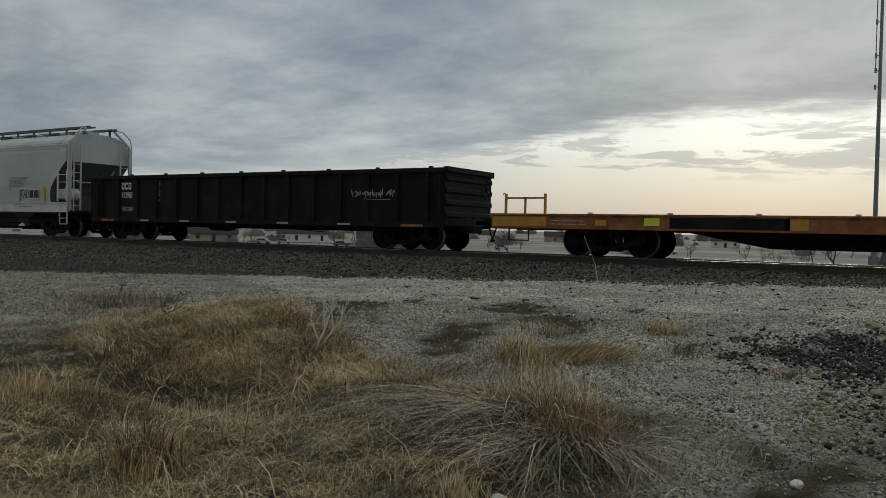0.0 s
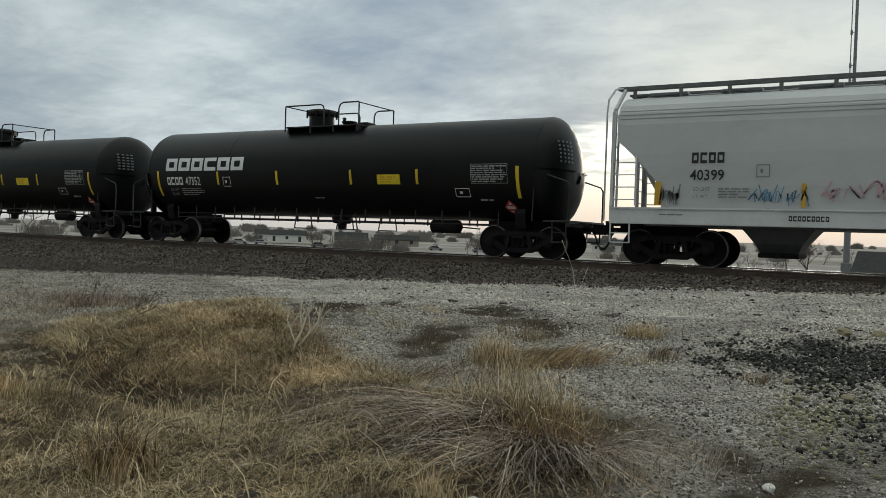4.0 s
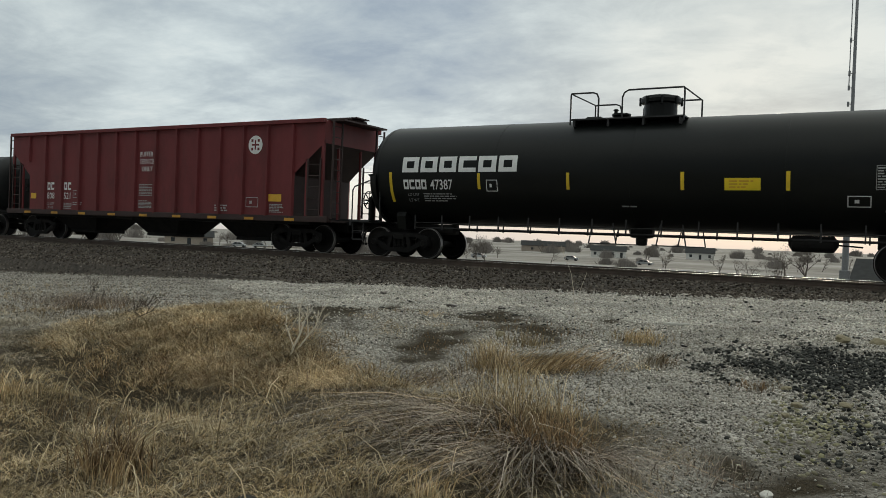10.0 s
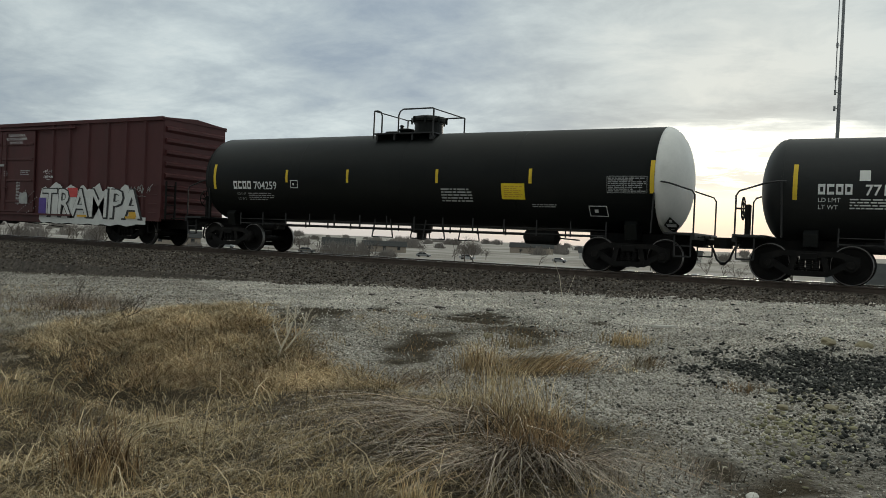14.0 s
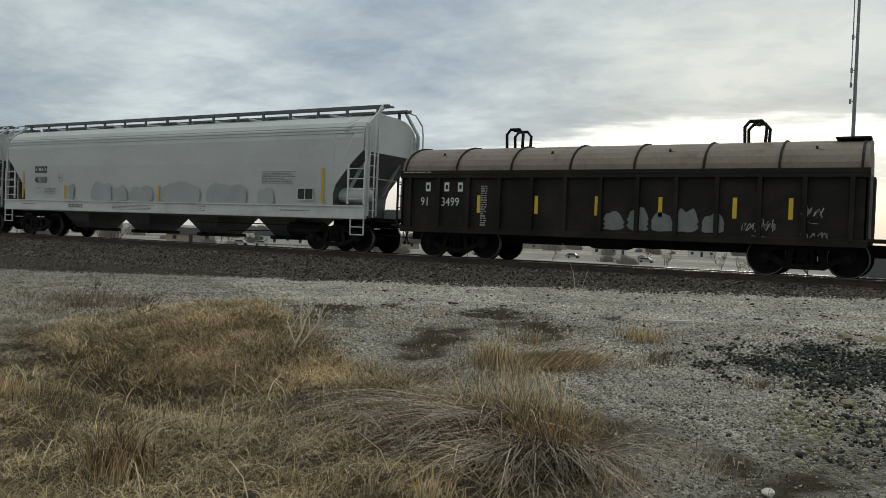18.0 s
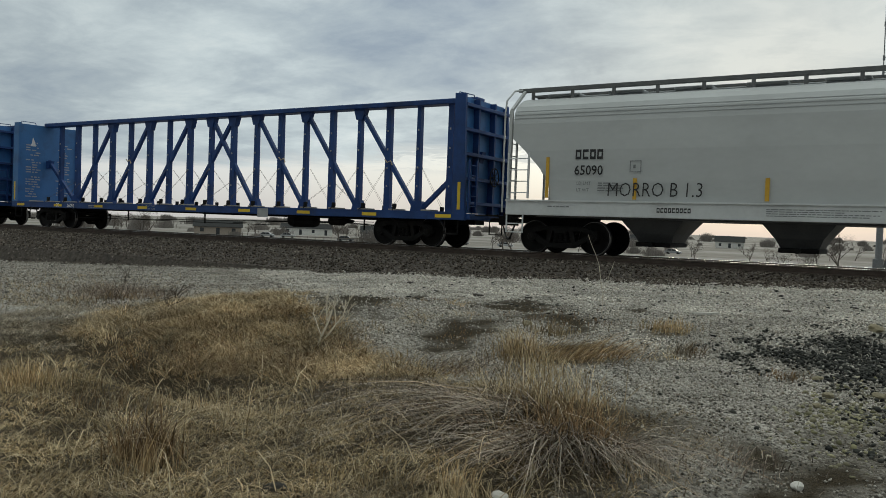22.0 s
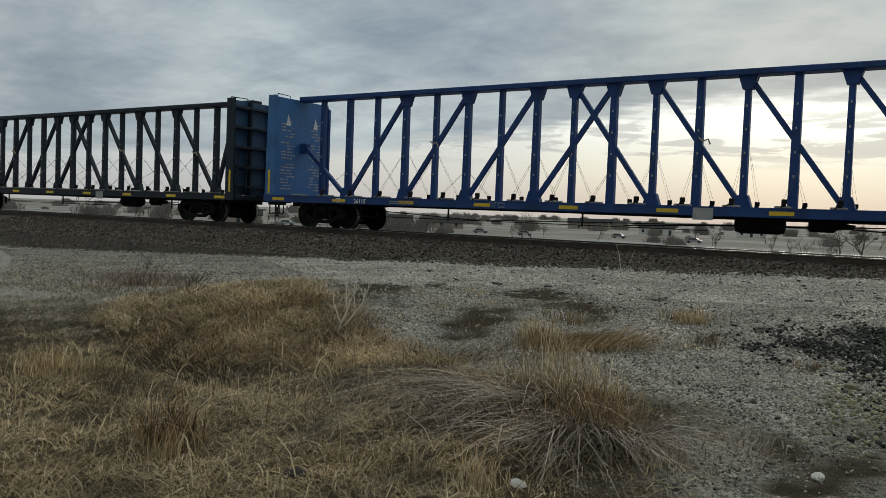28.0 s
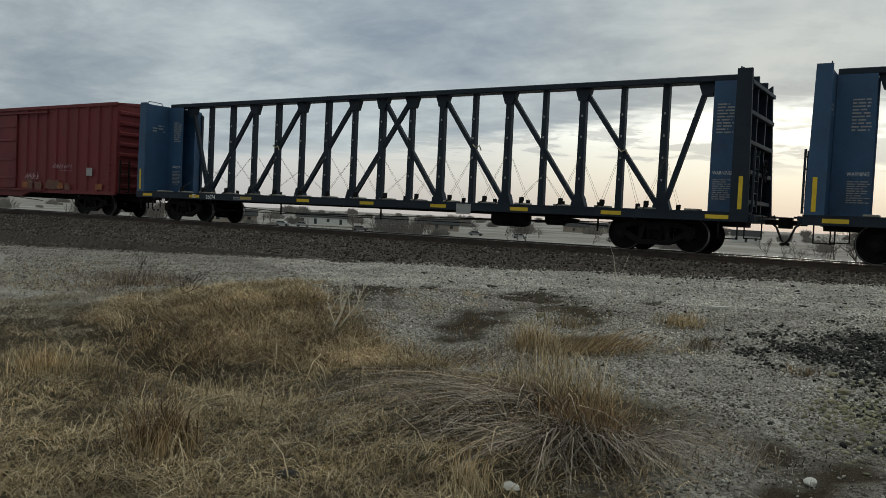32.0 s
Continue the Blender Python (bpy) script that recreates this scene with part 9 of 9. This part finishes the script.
    box_a, side = box_car("maroon_box", "dark maroon box car with large white sprayed letters", (-8.2, -6.2, -5.2, -4.2, -3.2, 3.2, 4.2, 5.3, 6.4, 7.4, 8.4), True)
    text(box_a, side, "RAST", -6.35, 0.80, 1.80, "tag_white", 0.98, 0.035, "large white sprayed letters", -0.30, "sprayed_letters", 0.060)
    text(box_a, side, "RAST", -6.35, 0.79, 1.81, "tag_pale", 0.98, 0.055, "", -0.30, "sprayed_outline", 0.056)
    for k, (x0, x1, z1) in enumerate(((2.55, 4.1, 2.22), (3.6, 5.2, 2.12), (4.8, 6.4, 2.18), (6.0, 7.4, 2.10), (7.1, 8.2, 2.16))):
        ragged("white_ground", box_a, side, x0, x1, 0.62, z1, "tag_white", "white rolled-on ground of the sprayed letters", 80 + k, 0.052 + 0.001 * k)
    mark("white_ground", box_a, side, 2.9, 8.65, 0.72, 0.98, "tag_white", "", 0.058)
    mark("violet_block", box_a, side, 2.52, 2.98, 0.92, 1.62, "tag_violet", "violet sprayed block", 0.062)
    mark("red_block", box_a, side, 4.25, 4.85, 1.66, 2.02, "sign_red", "red sprayed block", 0.060)
    mark("yellow_block", box_a, side, 7.75, 8.2, 0.98, 1.22, "stripe_amber", "amber sprayed block", 0.062)
    text(box_a, side, "TRAMPA", 2.72, 0.92, 1.52, "letter_black", 0.98, 0.055, "", 0.05, "sprayed_outline", 0.066)
    text(box_a, side, "TRAMPA", 2.72, 0.94, 1.50, "tag_white", 0.98, 0.008, "white sprayed letters with black edges", 0.05, "sprayed_letters", 0.070)
    scribble(box_a, side, 2.75, 3.3, 2.36, 2.52, "letter_white", 21, 4, 0.022, more=0.06)
    scribble(box_a, side, 2.75, 3.3, 2.58, 2.74, "letter_white", 22, 4, 0.022, more=0.06)
    ragged("paint_smear", box_a, side, 1.35, 1.9, 1.35, 1.85, "letter_dim", "pale smeared paint", 90, 0.14)
    for k in range(26):
        u, v = 1.2 + 1.3 * (k * 0.618 % 1), 0.95 + 0.95 * (k * 0.414 % 1)
        mark("paint_drop", box_a, side, u, u + 0.035, v, v + 0.04, "letter_dim", more=0.14)
    scribble(box_a, side, 7.6, 8.9, 1.8, 2.2, "letter_dim", 6, 5, 0.02, more=0.06)
    scribble(box_a, side, -9.2, -8.4, 2.15, 2.5, "letter_dim", 9, 4, 0.02)
    blocks(box_a, side, 2, -7.95, 1.78, 0.27)
    blocks(box_a, side, 2, -7.05, 1.78, 0.27)
    text(box_a, side, "172", -8.02, 1.40, 0.38, "letter_white", 0.9)
    text(box_a, side, "102", -7.12, 1.40, 0.38, "letter_white", 0.9)
    text(box_a, side, "LD LMT", -7.95, 1.2, 0.12, "letter_dim")
    text(box_a, side, "LT WT", -7.95, 1.05, 0.12, "letter_dim")
    mark("reflector_plate", box_a, side, -8.0, -7.45, 0.98, 1.16, "stripe_amber", more=0.02)
    for x in (-5.1, -2.9, 5.2, 7.9):
        mark("reflector_strip", box_a, side, x - 0.28, x + 0.28, 0.92, 1.0, "stripe_amber", more=0.11)
    door = Side(-1.605)
    for i, s in enumerate(("-IMPORTANT-", "CLOSE THIS DOOR", "BEFORE CLOSING", "MAIN DOOR")):
        text(box_a, door, s, -1.78 + (0.16 if i in (0, 3) else 0), 4.05 - i * 0.15, 0.15, "letter_white", 0.88, more=0.07)
    for i, s in enumerate(("CLOSE AND LOCK", "BOTH DOORS BEFORE", "MOVING CAR")):
        text(box_a, door, s, 0.42 + (0.12, 0.0, 0.24)[i], 4.05 - i * 0.15, 0.15, "letter_white", 0.88, more=0.07)
    mark("notice", box_a, door, -0.28, 0.28, 2.86, 2.95, "letter_dim", more=0.05)
    bars(box_a, door, 0.2, 0.5, 2.45, 2.7, 3, "letter_dim", 9)
    bars(box_a, door, 1.3, 1.9, 2.5, 2.72, 3, "letter_dim", 10)
    bars(box_a, door, 1.05, 1.3, 1.35, 2.3, 8, "letter_dim", 12)
    mark("notice", box_a, door, -0.75, -0.45, 1.5, 1.72, "sign_white")
    bars(box_a, door, -1.7, -1.2, 1.2, 2.4, 7, "letter_dim", 8)
    couple(box_a, -170.35, -190.35)
    couple(coil_car(), -190.35, -204.45)
    couple(hop_b, -204.45, -224.2)
    couple(hop_c, -224.2, -244.0)

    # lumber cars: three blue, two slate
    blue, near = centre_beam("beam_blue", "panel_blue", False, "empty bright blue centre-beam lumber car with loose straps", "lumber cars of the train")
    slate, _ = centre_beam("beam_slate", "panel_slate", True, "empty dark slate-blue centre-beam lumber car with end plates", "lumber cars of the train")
    lot = [blue, copy_thing(blue, pose(0, 0, 0)), copy_thing(blue, pose(0, 0, 0)), slate, copy_thing(slate, pose(0, 0, 0))]
    ends = (-244.0, -268.5, -293.0, -317.6, -342.3, -366.9)
    for k, (car, number) in enumerate(zip(lot, ("26092", "26093", "26115", "26069", "26074"))):
        blocks(car, near, 2, -8.3, 0.89, 0.14)
        text(car, near, number, -7.55, 0.88, 0.20, "letter_white", 1.0, 0.003)
        if k < 3:
            text(car, near, "LD LMT 223700", -2.55, 0.98, 0.085, "letter_dim")
            text(car, near, "LT WT    63300", -2.55, 0.88, 0.085, "letter_dim")
        bars(car, near, -6.1, -5.2, 0.88, 1.0, 2, "letter_dim", k)
        if k > 2:
            plate = Side(-0.32)
            for s in (-10.95, 10.32):
                bars(car, plate, s + 0.12, s + 0.55, 3.1, 3.9, 5, "letter_dim", 20 + k, 0.45)
                text(car, plate, "WARNING", s + 0.08, 2.05, 0.14, "letter_white", 0.72)
                bars(car, plate, s + 0.1, s + 0.6, 1.4, 1.95, 5, "letter_dim", 30 + k, 0.45)
        slack = (0.12, 0.2, 0.3, 0.4, 0.15)[k]
        couple(car, ends[k] - slack, ends[k + 1] - slack)

    box_b, side = box_car("red_box", "red box car with ribbed sides and pale scuffs", tuple(-8.9 + i * 0.75 for i in range(9)) + tuple(2.9 + i * 0.75 for i in range(9)), False)
    small_box(box_b, side, 1.3, 1.7, 1.4, 1.75, "letter_dim")
    scribble(box_b, side, 5.0, 6.6, 1.85, 2.15, "tag_pink", 4, 8, 0.024, "faded_scrawl", "faded pale scrawl", 0.06)
    scribble(box_b, side, 2.9, 4.0, 1.35, 1.75, "tag_pink", 5, 5, 0.024, "faded_scrawl", "", 0.06)
    mark("stencil_panel", box_b, side, 7.45, 7.85, 1.62, 1.95, "letter_dim", "", 0.06)
    for k, (x0, x1, z1) in enumerate(((2.9, 3.5, 1.5), (3.7, 4.2, 1.35), (4.5, 5.6, 1.45), (5.9, 6.3, 1.3))):
        ragged("rust_scuff", box_b, side, x0, x1, 1.0, z1, "rust_scuff", "brown rusted scuff", 50 + k, 0.055)
    for x in (2.9, 5.6, 8.3):
        mark("reflector_plate", box_b, side, x - 0.22, x + 0.22, 1.05, 1.3, "flat_orange", more=0.06)
    couple(box_b, -366.9, -386.9)


build_train()


# ---- what moves: the cars roll by, their wheels turn ----
def motions():
    for car, u in CARS:
        walk(car, [(0, pose(u, TRACK, 0)), (SECONDS, pose(u + SPEED * SECONDS, TRACK, 0))])
    spin = math.degrees(SPEED / 0.457)
    sets = [o for o in bpy.data.objects if o.name.split(".")[0] == "wheelset"]
    for e in (-1, 1):
        group = [o for o in sets if o.matrix_basis.translation.x * e > 0]
        rows = [(k / 15, pose(e * 0.889, 0, 0.457, 0, spin * k / 15, 0)) for k in range(int(SECONDS * 15) + 1)]
        walk(group[0], rows)
        turn = group[0].animation_data
        # the other wheelsets of that end roll in step
        for o in group[1:]:
            o.rotation_mode = "QUATERNION"
            o.animation_data_create()
            o.animation_data.action = turn.action
            o.animation_data.action_slot = turn.action_slot


motions()
